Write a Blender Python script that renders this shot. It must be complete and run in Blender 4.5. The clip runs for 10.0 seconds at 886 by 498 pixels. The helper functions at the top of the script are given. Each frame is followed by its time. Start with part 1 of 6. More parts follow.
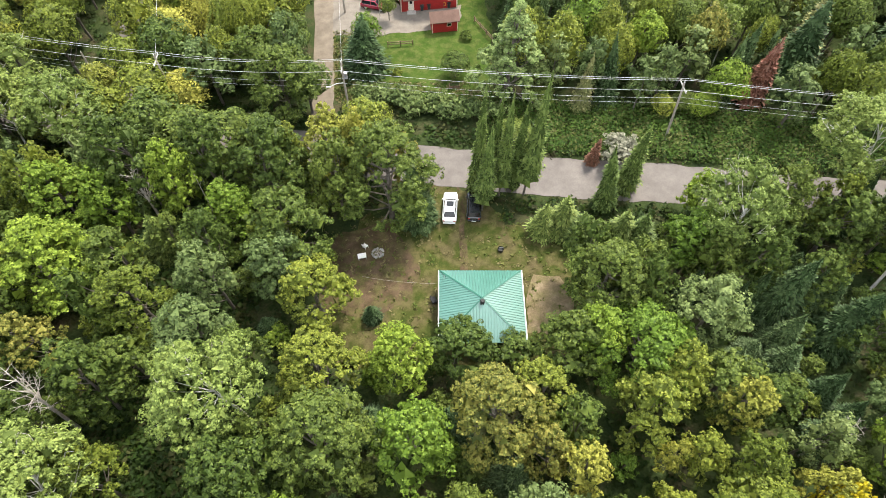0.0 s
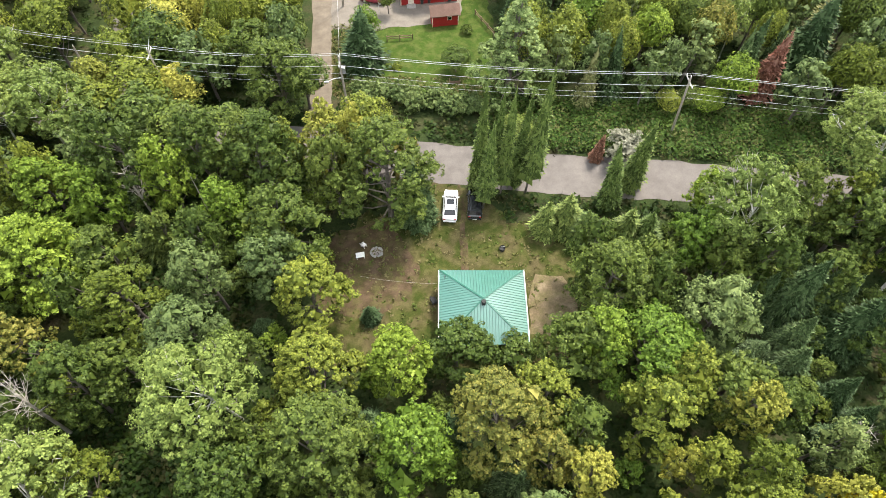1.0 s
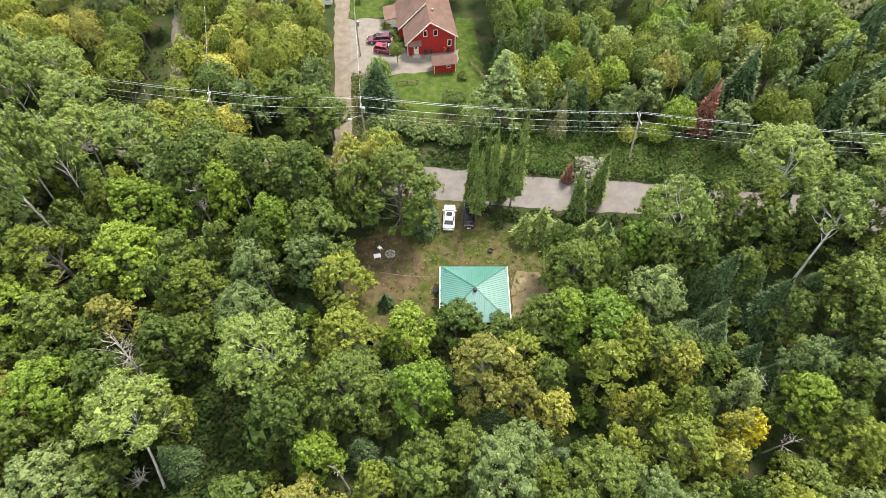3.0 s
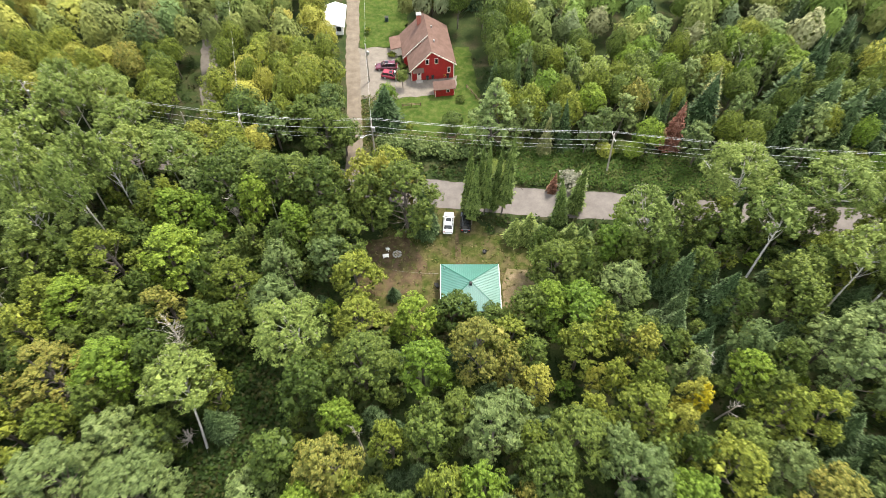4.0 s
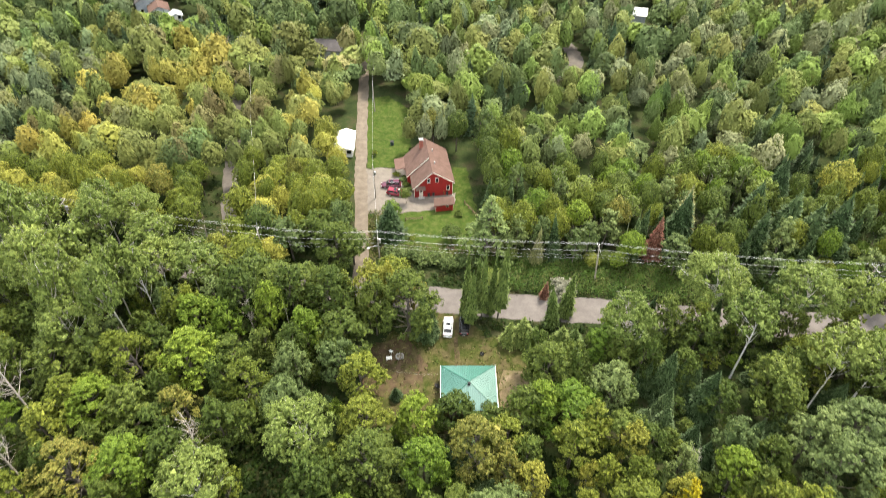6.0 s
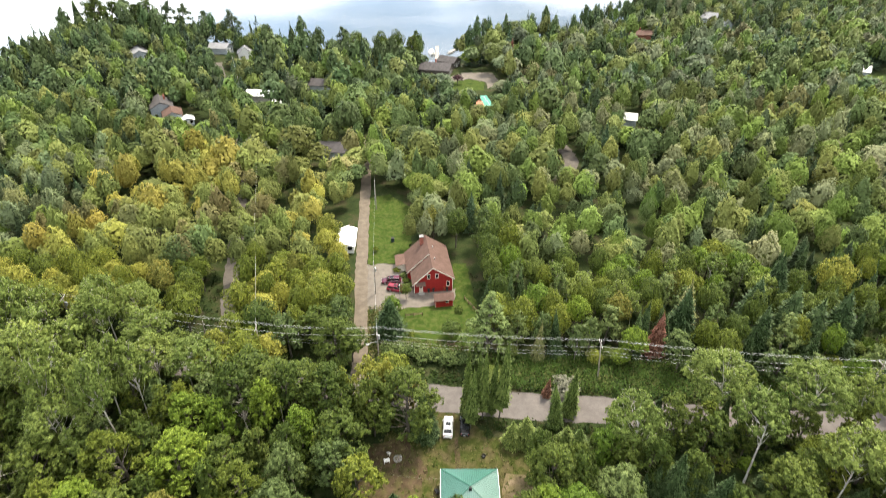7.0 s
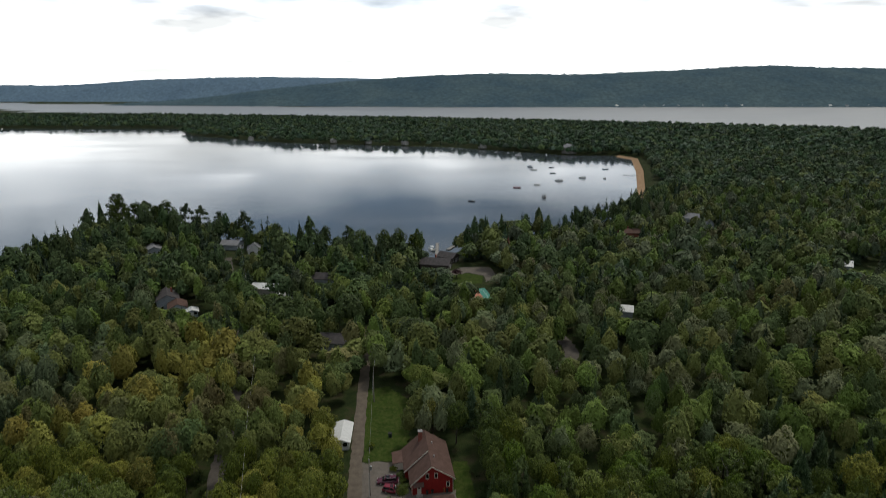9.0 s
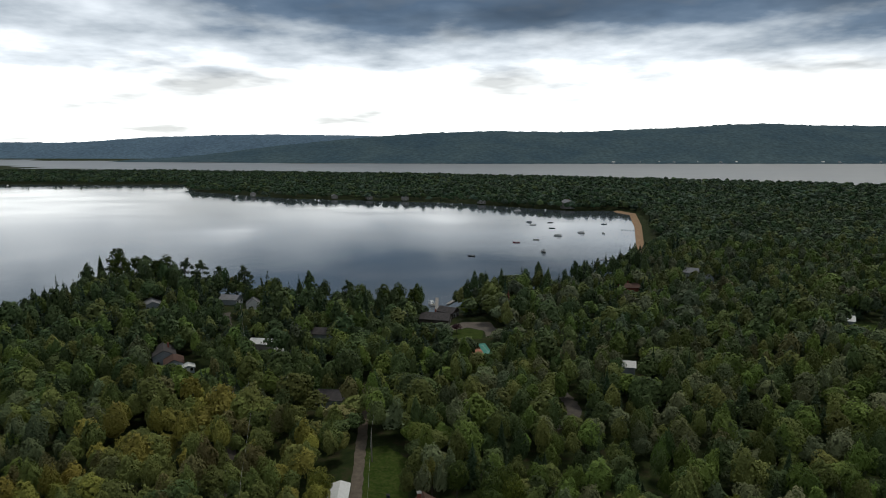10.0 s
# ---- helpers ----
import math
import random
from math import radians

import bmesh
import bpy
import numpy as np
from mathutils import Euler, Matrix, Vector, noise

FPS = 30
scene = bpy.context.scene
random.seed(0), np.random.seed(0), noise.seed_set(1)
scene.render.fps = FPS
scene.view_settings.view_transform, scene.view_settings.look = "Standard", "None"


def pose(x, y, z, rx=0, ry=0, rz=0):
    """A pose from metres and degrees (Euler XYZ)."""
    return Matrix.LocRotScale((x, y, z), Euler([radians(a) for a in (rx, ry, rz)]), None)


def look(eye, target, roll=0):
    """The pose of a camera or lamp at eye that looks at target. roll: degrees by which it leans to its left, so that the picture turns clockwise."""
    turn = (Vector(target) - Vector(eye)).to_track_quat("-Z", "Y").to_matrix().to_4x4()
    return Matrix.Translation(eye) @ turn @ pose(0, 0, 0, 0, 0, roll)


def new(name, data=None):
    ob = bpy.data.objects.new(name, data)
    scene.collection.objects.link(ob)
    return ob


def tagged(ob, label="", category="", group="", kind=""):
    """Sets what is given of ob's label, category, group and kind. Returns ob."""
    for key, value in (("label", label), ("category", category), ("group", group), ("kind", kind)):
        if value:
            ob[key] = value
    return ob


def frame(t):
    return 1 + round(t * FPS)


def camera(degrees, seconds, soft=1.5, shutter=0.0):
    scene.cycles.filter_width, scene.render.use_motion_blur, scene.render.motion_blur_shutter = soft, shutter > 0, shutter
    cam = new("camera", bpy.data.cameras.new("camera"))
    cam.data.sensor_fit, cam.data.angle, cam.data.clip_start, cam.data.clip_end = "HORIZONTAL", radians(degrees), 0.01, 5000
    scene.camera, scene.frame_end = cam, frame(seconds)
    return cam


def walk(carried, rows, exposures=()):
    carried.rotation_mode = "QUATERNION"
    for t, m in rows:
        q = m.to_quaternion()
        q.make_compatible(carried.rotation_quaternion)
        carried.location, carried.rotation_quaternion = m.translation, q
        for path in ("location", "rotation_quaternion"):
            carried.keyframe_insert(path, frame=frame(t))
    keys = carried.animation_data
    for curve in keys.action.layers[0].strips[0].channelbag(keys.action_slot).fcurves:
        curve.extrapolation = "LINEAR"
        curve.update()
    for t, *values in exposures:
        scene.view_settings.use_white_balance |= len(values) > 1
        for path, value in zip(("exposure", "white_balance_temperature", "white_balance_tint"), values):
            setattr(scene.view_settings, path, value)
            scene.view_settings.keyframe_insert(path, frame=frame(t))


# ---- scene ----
cam = camera(73.0, 10.0, soft=0.52, shutter=0.5)
PATH = [
    (0.0, 0.1, 15.6, 59.5, -56.8, 0.02), (0.5, 0.1, 16.75, 58.3, -57.15, 0.06), (1.0, 0.1, 16.75, 58.3, -57.15, 0.06),
    (1.5, 0.1, 14.0, 61.1, -56.4, 0.1), (2.0, 0.1, 10.65, 64.3, -55.65, 0.08), (2.5, 0.05, 7.05, 67.7, -54.9, 0.0),
    (4.0, 0.0, -5.65, 79.5, -52.65, -0.01), (4.5, 0.0, -11.46, 84.87, -51.85, -0.01), (5.0, 0.0, -11.46, 84.87, -52.01, -0.01),
    (5.5, 0.0, -11.46, 84.87, -47.66, -0.02), (7.0, 0.0, -11.46, 84.87, -33.07, -0.03), (7.5, 0.0, -11.46, 84.87, -28.13, -0.03),
    (8.0, 0.0, -11.46, 84.87, -23.31, -0.03), (8.5, 0.0, -11.46, 84.87, -18.94, -0.06), (9.0, 0.0, -11.46, 84.87, -14.93, -0.06),
    (9.5, 0.0, -11.46, 84.87, -11.32, -0.08), (10.0, 0.0, -11.46, 84.87, -9.71, -0.08),
]
EXPOSURE = [(0.0, 0.52, 6450, 10), (2.5, 0.52, 6480, 10), (5.0, 0.53, 6600, 10), (5.5, 0.54, 6650, 10), (7.0, 0.28, 6780, 10), (7.5, -0.4, 6650, 10), (8.0, -1.02, 6500, 10), (8.5, -1.38, 6350, 10),
            (9.0, -2.22, 6250, 9), (9.5, -2.5, 6200, 8), (10.0, -2.53, 6200, 8)]
walk(cam, [(t, pose(x, y, z, 90 + pitch, 0, yaw)) for t, x, y, z, pitch, yaw in PATH], EXPOSURE)

# ---- sky and sun: an overcast late-summer day, brightest over the lake ----
SUN_EL, SUN_AZ = 60.0, 35.0


def build_world():
    w = bpy.data.worlds.new("overcast_sky")
    scene.world = w
    w.use_nodes = True
    nt = w.node_tree
    nt.nodes.clear()
    N, L = nt.nodes.new, nt.links.new
    out, bg = N("ShaderNodeOutputWorld"), N("ShaderNodeBackground")
    L(bg.outputs[0], out.inputs[0])
    sky = N("ShaderNodeTexSky")
    sky.sky_type, sky.sun_disc = "NISHITA", False
    sky.sun_elevation, sky.sun_rotation = radians(SUN_EL), radians(SUN_AZ)
    tint = N("ShaderNodeMix")
    tint.data_type, tint.blend_type = "RGBA", "MULTIPLY"
    tint.inputs[0].default_value = 1.0
    L(sky.outputs[0], tint.inputs[6])
    tint.inputs[7].default_value = (0.06, 0.06, 0.06, 1)
    co = N("ShaderNodeTexCoord")
    sep = N("ShaderNodeSeparateXYZ")
    L(co.outputs["Generated"], sep.inputs[0])

    def m(op, a, b=None):
        n = N("ShaderNodeMath")
        n.operation = op
        for i, v in enumerate((a, b)):
            if v is not None:
                if isinstance(v, (int, float)):
                    n.inputs[i].default_value = v
                else:
                    L(v, n.inputs[i])
        return n.outputs[0]

    # a layer of cloud seen in perspective
    up = m("ADD", m("MAXIMUM", sep.outputs[2], 0.0), 0.12)
    flat = N("ShaderNodeCombineXYZ")
    L(m("DIVIDE", sep.outputs[0], up), flat.inputs[0])
    L(m("DIVIDE", sep.outputs[1], up), flat.inputs[1])

    def clouds(scale, detail, z):
        n = N("ShaderNodeTexNoise")
        n.inputs["Scale"].default_value, n.inputs["Detail"].default_value = scale, detail
        n.inputs["Roughness"].default_value = 0.55
        sh = N("ShaderNodeVectorMath")
        sh.inputs[1].default_value = (z, z * 0.7, 0)
        L(flat.outputs[0], sh.inputs[0])
        L(sh.outputs[0], n.inputs["Vector"])
        return n.outputs[0]

    big, fine = clouds(0.6, 5.0, 5.7), clouds(1.9, 9.0, 8.0)
    warp = m("ADD", m("MULTIPLY", m("SUBTRACT", big, 0.5), 0.24), m("MULTIPLY", m("SUBTRACT", fine, 0.5), 0.11))
    level = m("ADD", m("ADD", sep.outputs[2], m("ADD", m("MULTIPLY", m("ABSOLUTE", sep.outputs[0]), 0.03), m("MULTIPLY", m("MAXIMUM", sep.outputs[0], 0.0), 0.06))), warp)
    # the bright break in the cloud lies over the lake only
    level = m("ADD", level, m("MULTIPLY", m("MAXIMUM", m("SUBTRACT", 0.5, sep.outputs[1]), 0.0), 0.4))
    ramp = N("ShaderNodeValToRGB")
    els = ramp.color_ramp.elements
    els[0].position, els[0].color = 0.0, (1.55, 1.53, 1.46, 1)
    els[1].position, els[1].color = 1.0, (0.3, 0.31, 0.315, 1)
    for p, c in ((0.115, (1.45, 1.43, 1.38, 1)), (0.152, (0.75, 0.77, 0.79, 1)), (0.188, (0.4, 0.43, 0.46, 1)), (0.218, (0.115, 0.156, 0.213, 1)), (0.245, (0.066, 0.1, 0.15, 1)), (0.28, (0.12, 0.138, 0.16, 1)), (0.36, (0.13, 0.142, 0.155, 1)), (0.62, (0.15, 0.16, 0.17, 1)), (0.86, (0.24, 0.25, 0.258, 1))):
        e = els.new(p)
        e.color = c
    L(level, ramp.inputs[0])
    mix = N("ShaderNodeMix")
    mix.data_type = "RGBA"
    mix.inputs[0].default_value = 0.9
    L(tint.outputs[2], mix.inputs[6])
    # thin grey streaks drawn across the bright part
    streak = N("ShaderNodeMapRange")
    streak.inputs[1].default_value, streak.inputs[2].default_value = 0.47, 0.68
    streak.inputs[3].default_value, streak.inputs[4].default_value = 1.0, 0.42
    L(clouds(0.8, 4.0, 21.0), streak.inputs[0])
    dim = N("ShaderNodeMix")
    dim.data_type, dim.blend_type = "RGBA", "MULTIPLY"
    dim.inputs[0].default_value = 1.0
    L(ramp.outputs[0], dim.inputs[6])
    L(streak.outputs[0], dim.inputs[7])
    L(dim.outputs[2], mix.inputs[7])
    L(mix.outputs[2], bg.inputs[0])
    bg.inputs[1].default_value = 7.6


build_world()
sun = new("sun", bpy.data.lights.new("sun", "SUN"))
sun.data.energy, sun.data.angle, sun.data.color = 6.5, radians(13), (1.0, 0.93, 0.8)
az, el = radians(SUN_AZ), radians(SUN_EL)
sun.matrix_world = look((60, -40, 200), (60 - math.sin(az) * math.cos(el), -40 - math.cos(az) * math.cos(el), 200 - math.sin(el)))

# ---- materials ----


class Nodes:
    """Short-hand for the nodes of one material."""

    def __init__(self, name):
        self.mat = bpy.data.materials.new(name)
        self.mat.use_nodes = True
        self.nt = self.mat.node_tree
        self.bsdf = self.nt.nodes["Principled BSDF"]
        self.out = self.nt.nodes["Material Output"]

    def add(self, kind):
        return self.nt.nodes.new(kind)

    def link(self, a, b):
        self.nt.links.new(a, b)

    def noise(self, scale, detail=4.0, space="Object", rough=0.6):
        co, n = self.add("ShaderNodeTexCoord"), self.add("ShaderNodeTexNoise")
        n.inputs["Scale"].default_value, n.inputs["Detail"].default_value = scale, detail
        n.inputs["Roughness"].default_value = rough
        self.link(co.outputs[space], n.inputs["Vector"])
        return n.outputs[0]

    def ramp(self, fac, stops):
        r = self.add("ShaderNodeValToRGB")
        els = r.color_ramp.elements
        els[0].position, els[0].color = stops[0][0], (*stops[0][1], 1)
        els[1].position, els[1].color = stops[-1][0], (*stops[-1][1], 1)
        for p, c in stops[1:-1]:
            els.new(p).color = (*c, 1)
        self.link(fac, r.inputs[0])
        return r.outputs[0]

    def mix(self, fac, a, b, blend="MIX"):
        n = self.add("ShaderNodeMix")
        n.data_type, n.blend_type = "RGBA", blend
        for i, v in ((0, fac), (6, a), (7, b)):
            if isinstance(v, (int, float)):
                n.inputs[i].default_value = v
            elif isinstance(v, tuple):
                n.inputs[i].default_value = (*v, 1)
            else:
                self.link(v, n.inputs[i])
        return n.outputs[2]

    def bump(self, height, strength, distance):
        b = self.add("ShaderNodeBump")
        b.inputs["Strength"].default_value, b.inputs["Distance"].default_value = strength, distance
        self.link(height, b.inputs["Height"])
        self.link(b.outputs[0], self.bsdf.inputs["Normal"])

    def colour(self, v):
        if isinstance(v, tuple):
            self.bsdf.inputs["Base Color"].default_value = (*v, 1)
        else:
            self.link(v, self.bsdf.inputs["Base Color"])

    def set(self, rough=0.6, metal=0.0, spec=0.5):
        self.bsdf.inputs["Roughness"].default_value, self.bsdf.inputs["Metallic"].default_value = rough, metal
        self.bsdf.inputs["Specular IOR Level"].default_value = spec
        return self.mat


def surface(name, dark, light, scale=3.0, fine=40.0, rough=0.7, metal=0.0, bump=0.2, spec=0.4):
    """A surface with stains at one scale and grain at another."""
    n = Nodes(name)
    a, b = n.noise(scale, 5.0), n.noise(fine, 3.0)
    c = n.ramp(a, [(0.3, dark), (0.7, light)])
    g = n.ramp(b, [(0.25, (0.78, 0.78, 0.78)), (0.75, (1.12, 1.12, 1.12))])
    n.colour(n.mix(1.0, c, g, "MULTIPLY"))
    if bump:
        n.bump(b, bump, 0.02)
    return n.set(rough, metal, spec)


def foliage(name, shade, tone, light, gloss=0.5):
    """Leaves: each tree and each spray of leaves has a tone of its own, and light passes through a little."""
    n = Nodes(name)
    info, geo = n.add("ShaderNodeObjectInfo"), n.add("ShaderNodeNewGeometry")
    each = n.ramp(geo.outputs["Random Per Island"], [(0.0, tuple(0.8 * c for c in shade)), (0.5, tone), (1.0, tuple(1.05 * c for c in light))])
    hue = n.add("ShaderNodeHueSaturation")
    mr = n.add("ShaderNodeMapRange")
    mr.inputs[3].default_value, mr.inputs[4].default_value = 0.485, 0.508
    n.link(info.outputs["Random"], mr.inputs[0])
    n.link(mr.outputs[0], hue.inputs["Hue"])
    mv = n.add("ShaderNodeMapRange")
    mv.inputs[3].default_value, mv.inputs[4].default_value = 1.25, 0.8
    n.link(info.outputs["Random"], mv.inputs[0])
    n.link(mv.outputs[0], hue.inputs["Value"])
    n.link(each, hue.inputs["Color"])
    n.link(hue.outputs[0], n.bsdf.inputs["Base Color"])
    n.set(gloss, 0.0, 0.12)
    tr, ms = n.add("ShaderNodeBsdfTranslucent"), n.add("ShaderNodeMixShader")
    n.link(hue.outputs[0], tr.inputs[0])
    ms.inputs[0].default_value = 0.12
    n.link(n.bsdf.outputs[0], ms.inputs[1])
    n.link(tr.outputs[0], ms.inputs[2])
    n.link(ms.outputs[0], n.out.inputs[0])
    return n.mat


def woodland(name):
    """Leaves of the wider woods: the tone of each tree is in its 'tone' attribute."""
    n = Nodes(name)
    at, geo = n.add("ShaderNodeAttribute"), n.add("ShaderNodeNewGeometry")
    at.attribute_name = "tone"
    v = n.ramp(geo.outputs["Random Per Island"], [(0.0, (0.96, 0.96, 0.96)), (1.0, (1.04, 1.04, 1.04))])
    c = n.mix(1.0, at.outputs["Color"], v, "MULTIPLY")
    n.colour(c)
    return n.set(0.6, 0.0, 0.1)


LEAF = {
    "bright": foliage("leaf_bright", (0.05, 0.085, 0.01), (0.1, 0.162, 0.018), (0.165, 0.235, 0.032)),
    "green": foliage("leaf_green", (0.033, 0.053, 0.01), (0.064, 0.096, 0.018), (0.111, 0.148, 0.029)),
    "olive": foliage("leaf_olive", (0.053, 0.073, 0.012), (0.11, 0.142, 0.02), (0.181, 0.211, 0.032)),
    "brown": foliage("leaf_brown", (0.06, 0.078, 0.016), (0.145, 0.152, 0.03), (0.24, 0.22, 0.05)),
    "yellow": foliage("leaf_yellow", (0.1, 0.11, 0.02), (0.21, 0.222, 0.036), (0.32, 0.318, 0.062)),
    "gold": foliage("leaf_gold", (0.26, 0.20, 0.012), (0.52, 0.41, 0.02), (0.68, 0.54, 0.04)),
    "pale": foliage("leaf_pale", (0.05, 0.077, 0.024), (0.098, 0.138, 0.042), (0.152, 0.196, 0.068)),
    "aspen": foliage("leaf_aspen", (0.07, 0.1, 0.022), (0.148, 0.2, 0.045), (0.23, 0.285, 0.074)),
    "spruce": foliage("needle_spruce", (0.022, 0.042, 0.014), (0.05, 0.086, 0.031), (0.11, 0.16, 0.066)),
    "cedar": foliage("needle_cedar", (0.046, 0.072, 0.018), (0.1, 0.146, 0.035), (0.185, 0.235, 0.064)),
    "pine": foliage("needle_pine", (0.05, 0.082, 0.022), (0.105, 0.158, 0.048), (0.18, 0.24, 0.085)),
    "dark_pine": foliage("needle_dark_pine", (0.025, 0.042, 0.018), (0.052, 0.08, 0.032), (0.095, 0.13, 0.055)),
    "tan": foliage("needle_tan", (0.11, 0.12, 0.045), (0.22, 0.225, 0.085), (0.33, 0.32, 0.14)),
    "rust": foliage("needle_rust", (0.1, 0.05, 0.03), (0.18, 0.085, 0.052), (0.26, 0.15, 0.105)),
    "purple": foliage("leaf_purple", (0.03, 0.012, 0.016), (0.055, 0.022, 0.028), (0.09, 0.04, 0.045)),
    "grey": foliage("leaf_grey", (0.08, 0.084, 0.055), (0.15, 0.15, 0.105), (0.24, 0.235, 0.175)),
}
WOODS = woodland("leaf_woods")
BARK = surface("bark_grey", (0.06, 0.05, 0.04), (0.16, 0.14, 0.12), 4, 30, 0.9, 0, 0.5)
BARK_PALE = surface("bark_pale", (0.34, 0.32, 0.29), (0.6, 0.58, 0.54), 3, 25, 0.8, 0, 0.3)
BARK_DEAD = surface("bark_dead", (0.26, 0.23, 0.20), (0.45, 0.41, 0.36), 3, 25, 0.85, 0, 0.3)


def ground_material():
    n = Nodes("forest_floor")
    a, b = n.noise(0.25, 6.0), n.noise(4.0, 4.0)
    c = n.ramp(a, [(0.3, (0.016, 0.026, 0.009)), (0.5, (0.03, 0.043, 0.013)), (0.68, (0.055, 0.046, 0.026))])
    g = n.ramp(b, [(0.25, (0.6, 0.6, 0.6)), (0.75, (1.35, 1.35, 1.35))])
    n.colour(n.mix(1.0, c, g, "MULTIPLY"))
    n.bump(b, 0.6, 0.15)
    return n.set(0.95, 0, 0.1)


def lawn_material(name, stops, scale):
    n = Nodes(name)
    a, b, d = n.noise(scale, 6.0, rough=0.65), n.noise(9.0, 4.0), n.noise(0.9, 5.0)
    c = n.ramp(a, stops)
    c = n.mix(n.ramp(d, [(0.45, (0, 0, 0)), (0.7, (0.6, 0.6, 0.6))]), c, (0.1, 0.1, 0.032))
    g = n.ramp(b, [(0.25, (0.65, 0.65, 0.65)), (0.75, (1.3, 1.3, 1.3))])
    n.colour(n.mix(1.0, c, g, "MULTIPLY"))
    n.bump(b, 0.5, 0.06)
    return n.set(0.95, 0, 0.1)


FLOOR = ground_material()
YARD = lawn_material("yard_grass", [(0.3, (0.0245, 0.0408, 0.0068)), (0.46, (0.0408, 0.0476, 0.0109)), (0.54, (0.0598, 0.051, 0.0218)), (0.62, (0.0714, 0.0544, 0.0299)), (0.72, (0.0442, 0.0292, 0.0177))], 0.45)
SOIL = lawn_material("bare_soil", [(0.3, (0.0323, 0.0382, 0.0102)), (0.45, (0.0561, 0.0399, 0.0221)), (0.6, (0.0833, 0.057, 0.0357)), (0.75, (0.111, 0.0765, 0.0493))], 0.7)
STRAW = lawn_material("dry_straw", [(0.3, (0.075, 0.0638, 0.03)), (0.5, (0.143, 0.109, 0.0675)), (0.75, (0.217, 0.173, 0.116))], 0.8)
LAWN = lawn_material("mown_lawn", [(0.3, (0.024, 0.0465, 0.00675)), (0.55, (0.0375, 0.0645, 0.00975)), (0.8, (0.0615, 0.075, 0.018))], 0.35)
ASPHALT = surface("worn_asphalt", (0.106, 0.0937, 0.0871), (0.158, 0.14, 0.129), 0.5, 14, 0.9, 0, 0.3, 0.2)
DIRT = surface("gravel_track", (0.121, 0.0998, 0.078), (0.183, 0.152, 0.119), 0.7, 12, 0.95, 0, 0.4, 0.1)
# track colour darkened to carry tree shade on the side lane and paved road
SHADE_TONED_ROAD = surface("shade_toned_track", (0.09, 0.0788, 0.0713), (0.143, 0.128, 0.112), 0.7, 12, 0.95, 0, 0.3, 0.1)
GRAVEL = surface("pale_gravel", (0.133, 0.115, 0.0975), (0.187, 0.165, 0.142), 0.8, 16, 0.95, 0, 0.4, 0.1)
SAND = surface("beach_sand", (0.3, 0.19, 0.11), (0.41, 0.275, 0.165), 0.2, 4, 0.95, 0, 0.2, 0.1)
TEAL = surface("green_metal_sheet", (0.0323, 0.128, 0.0978), (0.0425, 0.157, 0.123), 0.7, 30, 0.4, 0.0, 0.03, 0.8)
TEAL.node_tree.nodes["Principled BSDF"].inputs["IOR"].default_value = 1.7
TRIM_GREEN = surface("dark_green_cap", (0.015, 0.09, 0.065), (0.025, 0.12, 0.085), 2, 30, 0.45)
WHITE = surface("white_paint", (0.68, 0.68, 0.66), (0.82, 0.82, 0.80), 1.5, 30, 0.5, 0, 0.05)
CREAM = surface("cream_trim", (0.62, 0.57, 0.48), (0.74, 0.69, 0.6), 2, 30, 0.6, 0, 0.05)
RED = surface("barn_red_boards", (0.24, 0.0112, 0.0096), (0.32, 0.0192, 0.016), 1.2, 25, 0.65, 0, 0.15)
SHINGLE = surface("brown_shingles", (0.0978, 0.0595, 0.0467), (0.145, 0.0892, 0.0723), 0.8, 14, 0.9, 0, 0.4, 0.2)
SHINGLE_DK = surface("dark_shingles", (0.06, 0.055, 0.055), (0.10, 0.09, 0.09), 0.8, 14, 0.9, 0, 0.4, 0.2)
SHINGLE_GY = surface("grey_shingles", (0.2, 0.2, 0.21), (0.3, 0.3, 0.31), 0.8, 14, 0.9, 0, 0.4, 0.2)
BRICK = surface("red_brick", (0.22, 0.07, 0.05), (0.33, 0.12, 0.085), 3, 25, 0.9)
POLE = surface("weathered_pole", (0.22, 0.19, 0.155), (0.36, 0.32, 0.27), 2, 30, 0.9, 0, 0.4)
WOOD = surface("brown_boards", (0.11, 0.07, 0.045), (0.2, 0.135, 0.085), 2, 30, 0.85, 0, 0.3)
GREYWOOD = surface("grey_boards", (0.25, 0.24, 0.22), (0.38, 0.36, 0.33), 2, 30, 0.85, 0, 0.3)
SIDING = surface("blue_grey_siding", (0.3, 0.34, 0.38), (0.4, 0.44, 0.48), 1, 20, 0.7)
SIDING_DK = surface("dark_siding", (0.06, 0.05, 0.045), (0.1, 0.085, 0.075), 1, 20, 0.8)
STEEL = surface("galvanised_steel", (0.4, 0.41, 0.42), (0.55, 0.56, 0.57), 3, 30, 0.4, 0.8, 0.05)
WIRE = surface("aluminium_wire", (0.42, 0.42, 0.42), (0.5, 0.5, 0.5), 3, 30, 0.5, 0.2, 0.0)
BLACK = surface("black_rubber", (0.012, 0.012, 0.013), (0.03, 0.03, 0.03), 4, 40, 0.75)
STONE = surface("field_stone", (0.2, 0.195, 0.185), (0.38, 0.37, 0.35), 2, 20, 0.9, 0, 0.4)
ASH = surface("fire_ash", (0.07, 0.055, 0.05), (0.3, 0.27, 0.25), 3, 20, 0.95)
PLASTIC = surface("white_plastic", (0.72, 0.72, 0.7), (0.82, 0.82, 0.8), 2, 30, 0.4)
BINGREEN = surface("dark_plastic", (0.018, 0.035, 0.035), (0.03, 0.05, 0.05), 2, 30, 0.5)
